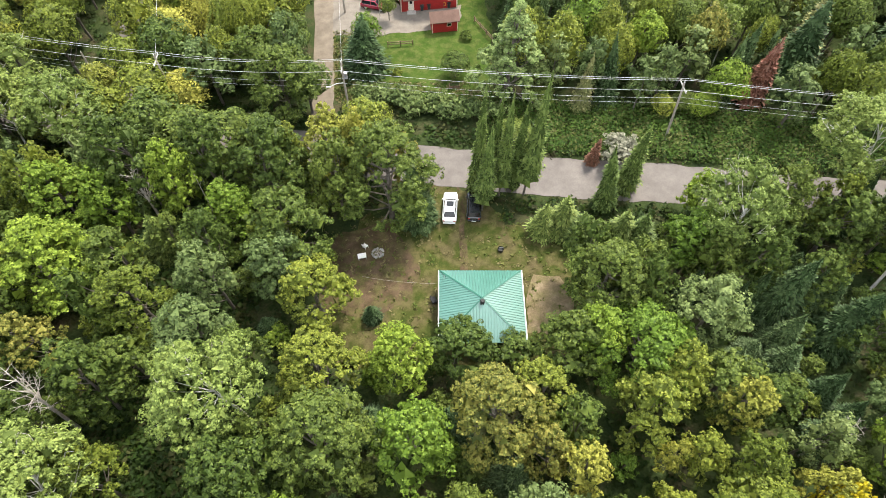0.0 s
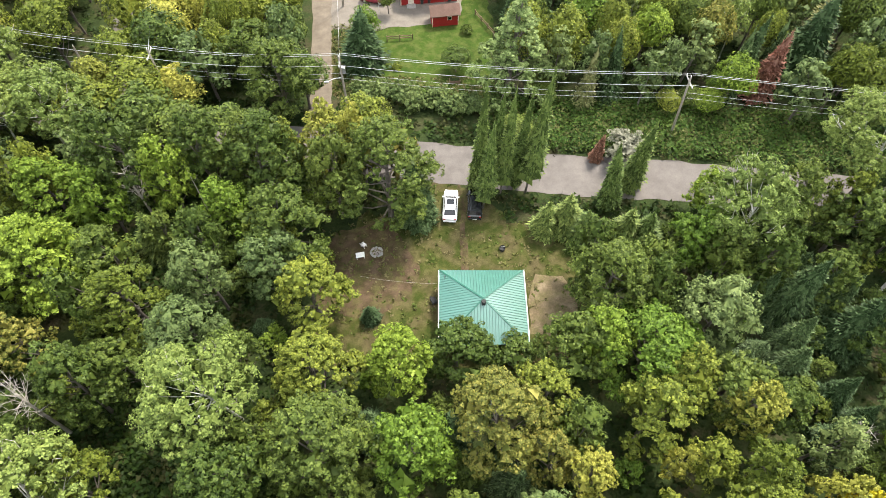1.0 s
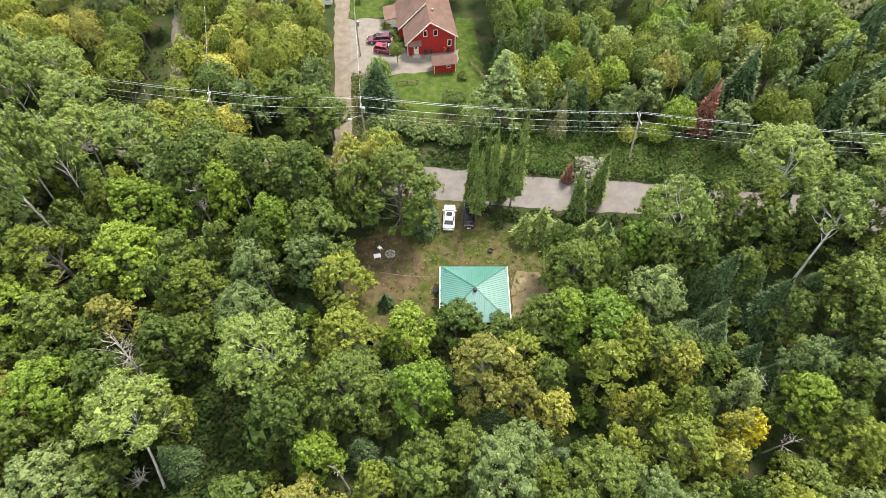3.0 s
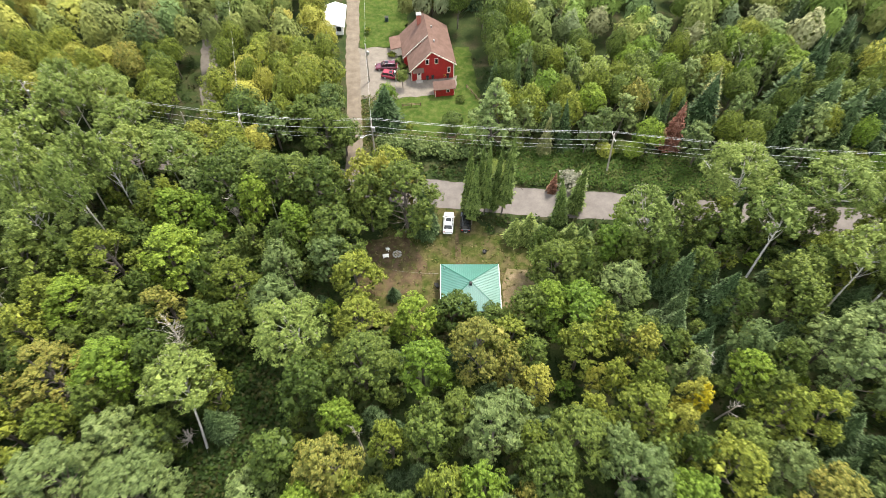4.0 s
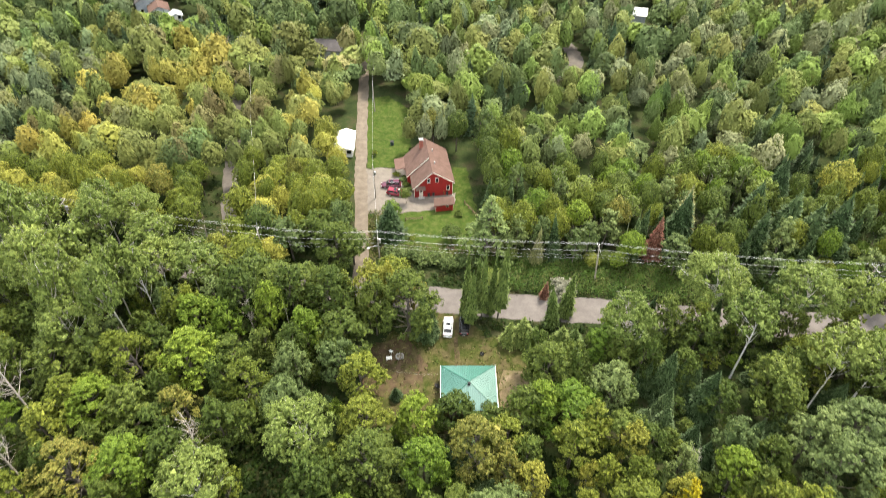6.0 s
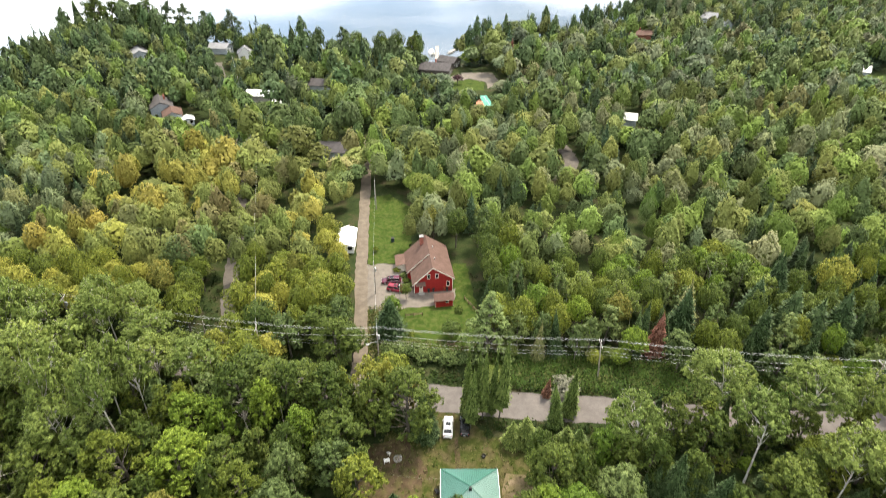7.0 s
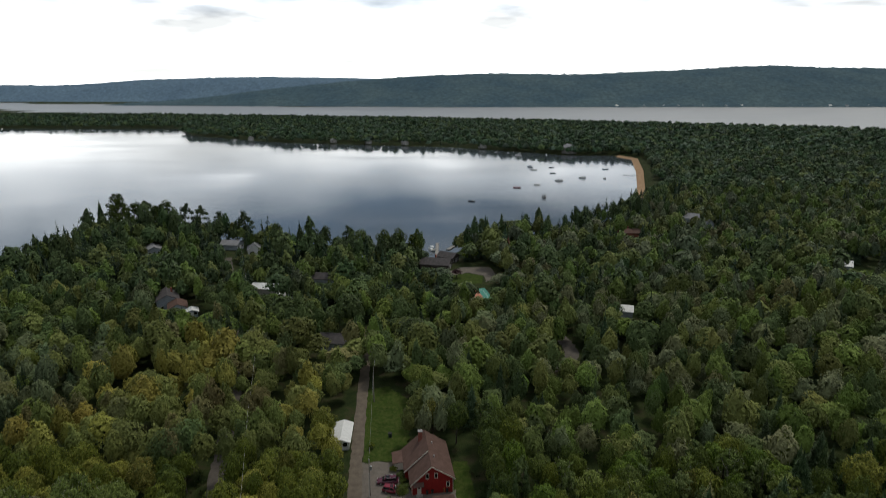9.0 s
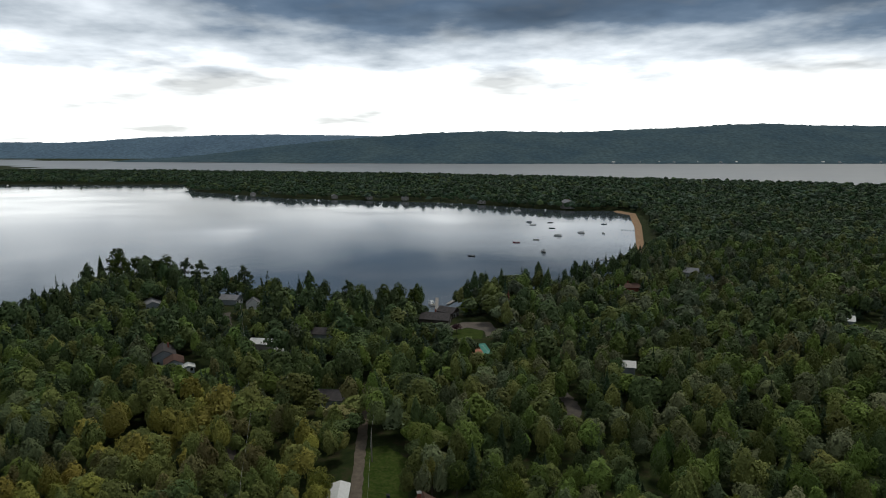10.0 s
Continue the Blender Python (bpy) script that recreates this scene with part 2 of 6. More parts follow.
COURT_G = surface("court_green", (0.06, 0.24, 0.19), (0.08, 0.29, 0.23), 0.5, 8, 0.8)
COURT_R = surface("court_orange", (0.42, 0.17, 0.1), (0.5, 0.22, 0.13), 0.5, 8, 0.8)


def paint(name, col, rough=0.22, coat=0.6):
    n = Nodes(name)
    n.colour(n.mix(n.noise(2.0, 3.0), tuple(0.9 * c for c in col), col))
    n.bsdf.inputs["Coat Weight"].default_value = coat
    return n.set(rough, 0.0, 0.5)


CAR_WHITE, CAR_BLACK = paint("car_white", (0.78, 0.78, 0.77)), paint("car_black", (0.015, 0.016, 0.018))
CAR_MAROON, CAR_RED = paint("car_maroon", (0.09, 0.012, 0.03)), paint("car_red", (0.22, 0.012, 0.03))
GLASS = paint("dark_glass", (0.012, 0.014, 0.016), 0.08, 0.0)
LAMP_RED = paint("lamp_red", (0.35, 0.01, 0.01))
LAMP_CLEAR = paint("lamp_clear", (0.6, 0.6, 0.6), 0.1)


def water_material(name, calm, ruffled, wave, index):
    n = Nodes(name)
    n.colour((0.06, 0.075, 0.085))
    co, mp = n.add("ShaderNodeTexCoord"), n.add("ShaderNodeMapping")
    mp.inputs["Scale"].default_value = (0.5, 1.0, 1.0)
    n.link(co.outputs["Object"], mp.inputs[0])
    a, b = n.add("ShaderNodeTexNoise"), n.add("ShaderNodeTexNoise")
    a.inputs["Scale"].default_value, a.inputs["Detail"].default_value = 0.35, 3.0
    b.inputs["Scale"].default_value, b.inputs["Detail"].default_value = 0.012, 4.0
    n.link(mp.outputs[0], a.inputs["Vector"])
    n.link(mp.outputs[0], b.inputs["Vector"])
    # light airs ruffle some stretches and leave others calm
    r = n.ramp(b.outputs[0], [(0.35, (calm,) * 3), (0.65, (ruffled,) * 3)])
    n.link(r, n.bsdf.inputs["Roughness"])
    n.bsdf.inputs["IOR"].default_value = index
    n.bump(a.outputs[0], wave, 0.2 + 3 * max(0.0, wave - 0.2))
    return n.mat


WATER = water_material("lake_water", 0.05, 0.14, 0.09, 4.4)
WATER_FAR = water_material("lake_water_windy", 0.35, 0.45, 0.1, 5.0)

# ---- helpers for building ----


def mesh_of(name, verts, faces, material, smooth=False, tone=None):
    me = bpy.data.meshes.new(name)
    verts, faces = np.asarray(verts, np.float32), np.asarray(faces, np.int32)
    k = faces.shape[1]
    me.vertices.add(len(verts))
    me.vertices.foreach_set("co", verts.ravel())
    me.loops.add(faces.size)
    me.loops.foreach_set("vertex_index", faces.ravel())
    me.polygons.add(len(faces))
    me.polygons.foreach_set("loop_start", np.arange(0, faces.size, k, dtype=np.int32))
    me.update(calc_edges=True)
    if smooth:
        me.shade_smooth()
    if tone is not None:
        at = me.attributes.new("tone", "FLOAT_COLOR", "POINT")
        at.data.foreach_set("color", np.c_[tone, np.ones(len(tone))].astype(np.float32).ravel())
    if material:
        me.materials.append(material)
    return me


def from_bm(name, bm, material, smooth=False):
    me = bpy.data.meshes.new(name)
    bmesh.ops.recalc_face_normals(bm, faces=bm.faces)
    bm.to_mesh(me)
    bm.free()
    if smooth:
        me.shade_smooth()
    me.materials.append(material)
    return me


def part(name, bm, material, parent, label="", smooth=False, at=None):
    me = bm if isinstance(bm, bpy.types.Mesh) else from_bm(name, bm, material, smooth)
    ob = new(name, me)
    ob.parent = parent
    if at is not None:
        ob.matrix_basis = at
    return tagged(ob, label) if label else ob


def thing(name, at, label, category, group="", kind=""):
    return_ob = new(name)
    return_ob.empty_display_size = 0.3
    return_ob.matrix_basis = at
    return tagged(return_ob, label, category, group, kind)


def box(bm, x0, x1, y0, y1, z0, z1, m=None):
    vs = [bm.verts.new((x, y, z)) for z in (z0, z1) for x, y in ((x0, y0), (x1, y0), (x1, y1), (x0, y1))]
    if m is not None:
        for v in vs:
            v.co = m @ v.co
    for f in ((3, 2, 1, 0), (4, 5, 6, 7), (0, 1, 5, 4), (1, 2, 6, 5), (2, 3, 7, 6), (3, 0, 4, 7)):
        bm.faces.new([vs[i] for i in f])
    return bm


def boxes(*rows, m=None):
    bm = bmesh.new()
    for r in rows:
        box(bm, *r, m=m)
    return bm


def bevelled(bm, w=0.02, seg=2):
    bmesh.ops.bevel(bm, geom=list(bm.edges), offset=w, segments=seg, affect="EDGES", profile=0.5)
    return bm


def prism(bm, ring, y0, y1):
    """A solid with the outline ring (x, z), from y0 to y1."""
    a = [bm.verts.new((x, y0, z)) for x, z in ring]
    b = [bm.verts.new((x, y1, z)) for x, z in ring]
    bm.faces.new(a)
    bm.faces.new(b[::-1])
    for i in range(len(ring)):
        j = (i + 1) % len(ring)
        bm.faces.new((a[i], b[i], b[j], a[j]))
    return bm


def slab(bm, corners, thick):
    """A slab with four top corners, thick downwards."""
    a = [bm.verts.new(c) for c in corners]
    b = [bm.verts.new((c[0], c[1], c[2] - thick)) for c in corners]
    bm.faces.new(a)
    bm.faces.new(b[::-1])
    n = len(corners)
    for i in range(n):
        j = (i + 1) % n
        bm.faces.new((a[i], b[i], b[j], a[j]))
    return bm


def tube(points, radii, sides=6):
    """Vertices and four-sided faces of a tapered tube along points."""
    points = [Vector(p) for p in points]
    vs, fs = [], []
    for i, p in enumerate(points):
        d = (points[min(i + 1, len(points) - 1)] - points[max(i - 1, 0)]).normalized()
        a = d.orthogonal().normalized()
        b = d.cross(a)
        for k in range(sides):
            t = 2 * math.pi * k / sides
            vs.append(p + radii[i] * (math.cos(t) * a + math.sin(t) * b))
    for i in range(len(points) - 1):
        for k in range(sides):
            j = (k + 1) % sides
            fs.append((i * sides + k, i * sides + j, (i + 1) * sides + j, (i + 1) * sides + k))
    return [tuple(v) for v in vs], fs


def joined(pieces):
    vs, fs = [], []
    for v, f in pieces:
        fs.extend(tuple(i + len(vs) for i in q) for q in f)
        vs.extend(v)
    return vs, fs


def cyl(bm, x, y, z0, z1, r0, r1=None, seg=16):
    bmesh.ops.create_cone(bm, cap_ends=True, segments=seg, radius1=r0, radius2=r0 if r1 is None else r1, depth=z1 - z0, matrix=Matrix.Translation((x, y, (z0 + z1) / 2)))
    return bm


# ---- trees ----
RNG = np.random.default_rng(7)


def unit(v):
    return v / np.maximum(np.linalg.norm(v, axis=1, keepdims=True), 1e-9)


def leaves(centre, normal, size, rng):
    """One pointed three-cornered leaf spray at each centre."""
    n = len(centre)
    t = unit(np.cross(normal, rng.normal(size=(n, 3))))
    b = np.cross(normal, t)
    s = size[:, None]
    v = np.empty((n, 3, 3))
    v[:, 0] = centre - t * s * (0.8 + 0.5 * rng.random((n, 1))) - b * s * 0.7
    v[:, 1] = centre + t * s * (0.8 + 0.5 * rng.random((n, 1))) - b * s * (0.4 + 0.5 * rng.random((n, 1)))
    v[:, 2] = centre + b * s * (1.0 + 0.5 * rng.random((n, 1))) - normal * s * 0.3
    return v.reshape(-1, 3), np.arange(3 * n).reshape(n, 3)


def crown(lumps, sub, per, size, rng, fill=10, fine=0.3, even=0.6, whole=0.3):
    """A crown of leafy clumps: lumps are rows of x, y, z, radius, height factor; each carries about sub tufts, and each tuft per leaves over its outer side."""
    L = np.array(lumps, float)
    heart = np.array([L[:, 0].mean(), L[:, 1].mean(), L[:, 2].min()])
    C, D, R = [], [], []
    for x, y, z, r, sq in L:
        m = max(3, int(sub * (0.8 + 0.4 * rng.random())))
        i = np.arange(m) + 0.5
        zz = 1 - 1.6 * i / m
        az = i * 2.39996 + rng.random() * 6.283
        rr = np.sqrt(np.maximum(0, 1 - zz * zz))
        d = unit(np.c_[rr * np.cos(az), rr * np.sin(az), zz] + 0.3 * rng.normal(size=(m, 3)))
        out = np.array([x, y, z]) - heart
        d = unit(d + 0.55 * out / (np.linalg.norm(out) + 0.3))
        C.append(np.array([x, y, z]) + d * r * (0.62 + 0.22 * rng.random((m, 1))) * [1, 1, sq])
        D.append(d)
        R.append(r * fine * (0.75 + 0.5 * rng.random(m)) * (5.5 / sub) ** 0.3)
    C, D, R = np.concatenate(C), np.concatenate(D), np.concatenate(R)
    who = np.repeat(np.arange(len(C)), per)
    n = len(who)
    d = unit(rng.normal(size=(n, 3)) + 0.75 * D[who] + [0, 0, 0.25])
    p = C[who] + d * (R[who] * (0.62 + 0.46 * rng.random(n)))[:, None] * [1, 1, 0.85]
    nrm = unit(d + 0.35 * D[who] + whole * unit(p - heart) + [0, 0, 0.3] + even * rng.normal(size=(n, 3)))
    v, f = leaves(p, nrm, size * (0.6 + 0.8 * rng.random(n)), rng)
    if not fill:
        return v, f
    # larger leaves inside close each clump
    who = np.repeat(np.arange(len(L)), fill)
    e = unit(rng.normal(size=(len(who), 3)))
    q = L[who, :3] + e * (L[who, 3] * (0.3 + 0.3 * rng.random(len(who))))[:, None] * np.c_[np.ones((len(who), 2)), L[who, 4]]
    w, g = leaves(q, unit(e + 0.4 * rng.normal(size=e.shape)), L[who, 3] * (0.24 + 0.12 * rng.random(len(who))), rng)
    return np.r_[v, w], np.r_[f, g + len(v)]


def dome_crown(rng, n, size, bumps=16, spread=0.35, slim=1.0, fill=20, base=0.12, point=0.25):
    """One rounded, billowing crown 10 high and 3.2 in radius: leaves over a swelling shell, fanning out from each swell."""
    b = unit(rng.normal(size=(bumps, 3)) * [1, 1, 0.9] + [0, 0, 0.35])
    h = rng.random(bumps) * 0.3
    wide, tall, mid = 3.2 * slim, 5.0 * (1 - base), 5.0 * (1 + base)
    lop = 0.12 * rng.normal(size=2)

    def shell(d):
        near = d @ b.T
        j = near.argmax(axis=1)
        k = 0.74 + (0.15 + h[j]) * np.exp(-(1 - near.max(axis=1)) / 0.07)
        taper = 1 - point * np.maximum(d[:, 2], 0) ** 1.3
        return (d + np.c_[lop[0] * d[:, 2], lop[1] * d[:, 2], np.zeros(len(d))]) * np.c_[taper, taper, np.ones(len(d))] * k[:, None] * [wide, wide, tall], j

    d = unit(rng.normal(size=(n * 2, 3)))
    d = d[d[:, 2] > -0.38][:n]
    p, j = shell(d)
    nrm = unit(d + 0.7 * (d - b[j]) + [0, 0, 0.45] + spread * rng.normal(size=d.shape))
    v, f = leaves(p * (0.92 + 0.12 * rng.random((len(d), 1))) + [0, 0, mid], nrm, size * (0.6 + 0.8 * rng.random(len(d))), rng)
    e = unit(rng.normal(size=(fill, 3)))
    w, g = leaves(shell(e)[0] * 0.6 + [0, 0, mid], unit(e + 0.3 * rng.normal(size=e.shape)), np.full(fill, 1.25), rng)
    return np.r_[v, w], np.r_[f, g + len(v)]


def broad_lumps(rng, n, base=0.3, top=1.0, narrow=1.0, big=1.0, peak=0.25, loose=0.42):
    """Clumps of an uneven crown 10 high and 3.2 in radius, standing on z = 0; peak draws the top in."""
    out = []
    sway = rng.normal(size=2) * 0.3
    for i in range(n):
        u = (i + 0.5) / n
        s = 1 - 1.55 * u + rng.normal() * 0.06
        s = max(-0.72, min(0.98, s))
        az = i * 2.39996 + rng.normal() * 0.5
        r = (0.8 + 0.75 * rng.random() ** 1.4) * (26 / n) ** 0.42 * big
        k = (1.05 - loose * rng.random() * 0.95) * math.sqrt(1 - s * s) * (1 - peak * max(0.0, s))
        R, H = 3.3 - r * 0.75, (top - base) * 5.0 - r * 0.4
        out.append((narrow * R * k * math.cos(az) + sway[0], narrow * R * k * math.sin(az) + sway[1],
                    10 * (top + base) / 2 + H * (0.8 + 0.24 * rng.random()) * s, r, 0.75 + 0.25 * rng.random()))
    return out


def trunk_mesh(lumps, pale, rng, lean=0.0, height=7.0, thick=0.16, twigs=0):
    pts = [(0, 0, -0.3), (lean * 0.3 + 0.05, 0.02, height * 0.35), (lean * 0.7, -0.06, height * 0.7), (lean, 0, height)]
    pieces = [tube(pts, [thick * 1.25, thick, thick * 0.75, thick * 0.25], 7)]
    for x, y, z, r, _ in lumps:
        z0 = max(1.8, min(height * 0.92, z - 1.6 - 0.6 * rng.random()))
        s = np.array([lean * z0 / height, 0, z0])
        e = np.array([x, y, z + r * 0.3])
        mid = s * 0.45 + e * 0.55 + [0, 0, -0.25]
        pieces.append(tube([s, mid, e], [thick * 0.42, thick * 0.28, thick * 0.08], 5))
        for _ in range(twigs):
            d = rng.normal(size=3) + [x * 0.25, y * 0.25, 0.7]
            g = e + d / np.linalg.norm(d) * r * (0.7 + 0.4 * rng.random())
            pieces.append(tube([mid * 0.4 + e * 0.6, e * 0.5 + g * 0.5 + rng.normal(size=3) * 0.1, g], [thick * 0.24, thick * 0.16, thick * 0.07], 3))
    v, f = joined(pieces)
    return mesh_of("trunk", v, f, BARK_PALE if pale else BARK, True)


def conifer(rng, n=1500, size=0.15, tiers=15, r=1.6, h=10.0, base=0.05, power=0.95, ragged=0.16, boughs=11):
    """A pointed crown, 10 high: short drooping sprays over tiers of boughs that jut out one above the other, round a closed heart."""
    u = 1 - np.sqrt(rng.random(n) * 0.998)
    a = rng.random(n) * 2 * math.pi
    wave = rng.random((tiers + 2, boughs))
    shift = wave[0][(a / (2 * math.pi) * boughs).astype(int) % boughs]
    lev = u * tiers + 0.8 * shift
    tier = lev.astype(int)
    turn = (a / (2 * math.pi) + 0.37 * tier) * boughs
    bough = turn.astype(int) % boughs
    reach = 1 - ragged + 2 * ragged * wave[np.minimum(tier, tiers + 1), bough]
    # each tier is widest at its foot, each bough along its middle
    saw = 1.06 - 0.34 * (lev - tier)
    rib = 0.84 + 0.2 * np.cos((turn - turn.astype(int) - 0.5) * math.pi)
    R = (r * (1 - u) ** power * reach * saw * rib + 0.05) * (0.82 + 0.22 * rng.random(n))
    z = h * (base + (0.99 - base) * u)
    out = np.c_[np.cos(a), np.sin(a), np.zeros(n)]
    along = unit(out + np.c_[0.25 * rng.normal(size=(n, 2)), -0.35 + 0.9 * u + 0.2 * rng.normal(size=n)])
    side = unit(np.cross(along, unit(out * 0.7 + [0, 0, 0.8] + 0.3 * rng.normal(size=(n, 3)))))
    c = np.c_[out[:, :2] * R[:, None], z]
    s = (size * (0.7 + 0.6 * rng.random(n)) * (0.55 + 0.45 * np.minimum(1.0, 2.2 * (1 - u))))[:, None]
    v = np.empty((n, 3, 3))
    v[:, 0], v[:, 1], v[:, 2] = c - along * s * 0.9 - side * s * 0.62, c - along * s * 0.9 + side * s * 0.62, c + along * s * 1.35
    V = [v.reshape(-1, 3)]
    m = max(8, n // 24)
    q = np.arange(m)
    w = 0.9 * (q + 0.5) / m
    b = q * 2.39996
    rr = 0.62 * r * (1 - w) ** power
    p = np.c_[rr * np.cos(b), rr * np.sin(b), h * (base + (0.98 - base) * w)]
    t = np.c_[-np.sin(b), np.cos(b), np.zeros(m)] * (0.75 * (1 - w) * r + 0.08)[:, None]
    up = np.c_[-0.2 * np.cos(b), -0.2 * np.sin(b), np.ones(m)]
    V.append(np.stack([p - t - up * 0.5, p + t - up * 0.5, p + up * (0.9 + 0.6 * (1 - w))[:, None]], axis=1).reshape(-1, 3))
    k = np.arange(5) * 1.257
    tip = np.stack([np.c_[0.09 * np.cos(k), 0.09 * np.sin(k), np.full(5, h * 0.9)], np.c_[0.09 * np.cos(k + 1.3), 0.09 * np.sin(k + 1.3), np.full(5, h * 0.91)], np.tile([0, 0, h * 1.03], (5, 1))], axis=1)
    V.append(tip.reshape(-1, 3))
    v = np.concatenate(V)
    return v, np.arange(len(v)).reshape(-1, 3)


# power poles along the road: x, y, height
POLES = [(-132, 93, 10.5), (-77.6, 85.4, 10.5), (-35.6, 76.0, 10.8), (-12.5, 75.1, 10.5), (30.2, 72.6, 9.6), (78.5, 66.5, 10.0), (130, 66, 10)]
TREE = {}
# clumps, tufts on each, leaves on each tuft, leaf size: for small, usual and large crowns
DETAIL = {"small": (16, 6, 26, 0.12), "usual": (26, 8, 32, 0.088), "large": (44, 9, 36, 0.062), "away": (18, 6, 18, 0.15), "huge": (76, 9, 40, 0.044)}


def tree_meshes(kind, variant, level="usual"):
    """The shared crown and trunk of one kind of tree, 10 high and 3.2 in radius (conifers 1.6)."""
    key = (kind, variant, level)
    if key in TREE:
        return TREE[key]
    rng = np.random.default_rng(100 * variant + len(kind) + 7 * len(level))
    n, sub, per, size = DETAIL[level]
    if kind == "maple":
        lumps = broad_lumps(rng, int(n * 1.12), 0.04, 1.0, 1.0, 1.0, 0.25)
        c = mesh_of("crown", *(dome_crown(rng, 2800, 0.12, 32, 0.5, 1.0, 20, 0.28) if level == "away" else crown(lumps, sub, per, size, rng)), LEAF["green"])
        t = trunk_mesh(lumps[::3], False, rng)
    elif kind == "ash":
        lumps = broad_lumps(rng, int(n * 0.9), 0.08, 1.0, 0.95, 0.95, 0.2)
        c = mesh_of("crown", *crown(lumps, max(4, sub - 2), int(per * 1.35), size * 0.92, rng, fine=0.36, even=0.45), LEAF["pale"])
        t = trunk_mesh(lumps[::3], False, rng)
    elif kind == "birch":
        lumps = broad_lumps(rng, int(n * 1.25), 0.04, 1.0, 0.92, 0.85, 0.4)
        c = mesh_of("crown", *(dome_crown(rng, 3000, 0.11, 36, 0.6, 0.95, 20, 0.27, 0.35) if level == "away" else crown(lumps, sub + 1, int(per * 0.8), size * 0.9, rng, fine=0.28, even=0.7)), LEAF["olive"])
        t = trunk_mesh(lumps[::3], False, rng)
    elif kind == "aspen":
        lumps = broad_lumps(rng, int(n * 1.1), 0.46, 1.0, 1.0, 0.92, 0.1)
        c = mesh_of("crown", *crown(lumps, sub + 1, int(per * 0.95), size * 0.88, rng, 7, 0.31, 0.6), LEAF["aspen"])
        t = trunk_mesh(lumps[::5 if level == "huge" else 3 if level == "large" else 2], True, rng, 0.5, 7.6, 0.085 if level in ("large", "huge") else 0.11, 3)
    elif kind == "spruce":
        near = level != "away"
        c = mesh_of("crown", *conifer(rng, 4200 if near else 1600, 0.08 if near else 0.14, 17 if near else 15, ragged=0.22), LEAF["spruce"])
        t = mesh_of("trunk", *tube([(0, 0, -0.3), (0, 0, 5), (0, 0, 9.6)], [0.17, 0.1, 0.02], 6), BARK, True)
    elif kind == "cedar":
        c = mesh_of("crown", *conifer(rng, 2000, 0.085, 20, 0.8, 10, 0.2 if variant % 2 else 0.06, 0.9, 0.35, 8), LEAF["cedar"])
        t = mesh_of("trunk", *tube([(0, 0, -0.3), (0.05, 0, 5), (0, 0, 9.6)], [0.09, 0.06, 0.015], 6), BARK, True)
    elif kind == "pine":
        lumps = []
        for i in range(64):
            u = (i + 0.5) / 64
            tier = round(u * 8) / 8
            a, R = i * 2.4 + rng.normal() * 0.2, 3.4 * (1 - tier) ** 0.8 * (0.45 + 0.5 * rng.random())
            lumps.append((R * math.cos(a), R * math.sin(a), 1.5 + 8.1 * tier + 0.12 * R + 0.1 * rng.normal(), 0.42 + 0.4 * (1 - u), 0.4))
        c = mesh_of("crown", *crown(lumps, 7, 24, 0.085, rng, 8, 0.34, 0.5, 0.6), LEAF["pine"])
        t = trunk_mesh(lumps[::3], False, rng, 0.0, 9.0, 0.16)
    TREE[key] = (c, t)
    return TREE[key]


WORDS = {
    "bright": "maple tree with fresh bright green leaves", "green": "broad maple tree with deep green leaves",
    "olive": "birch tree with yellowing olive green leaves", "brown": "oak tree with brownish late-summer leaves",
    "yellow": "birch tree turning yellow", "gold": "birch tree with golden autumn leaves", "pale": "ash tree with pale grey-green leaves",
    "aspen": "tall aspen with white trunk and pale leaves", "spruce": "pointed dark green spruce", "cedar": "slender dark green cedar with bare lower trunk",
    "pine": "large white pine with soft blue-green needles", "dark_pine": "tall dark pine standing by the lake", "tan": "thinning spruce with tan needles", "rust": "dead spruce with rust-red needles",
    "purple": "small ornamental tree with dark purple leaves", "grey": "shrub with silvery grey leaves",
}
NAMES = {"bright": "maple_tree", "green": "maple_tree", "olive": "birch_tree", "yellow": "birch_tree", "gold": "birch_tree", "pale": "ash_tree", "brown": "oak_tree", "spruce": "spruce_tree", "cedar": "cedar_tree", "pine": "pine_tree", "dark_pine": "pine_tree", "aspen": "aspen_tree", "tan": "spruce_tree", "rust": "dead_spruce"}
PLANTED = []
KINDS = {"olive": "birch", "yellow": "birch", "gold": "birch", "brown": "birch", "pale": "ash", "grey": "ash", "aspen": "aspen", "spruce": "spruce", "tan": "spruce", "rust": "spruce", "cedar": "cedar", "pine": "pine", "dark_pine": "birch"}


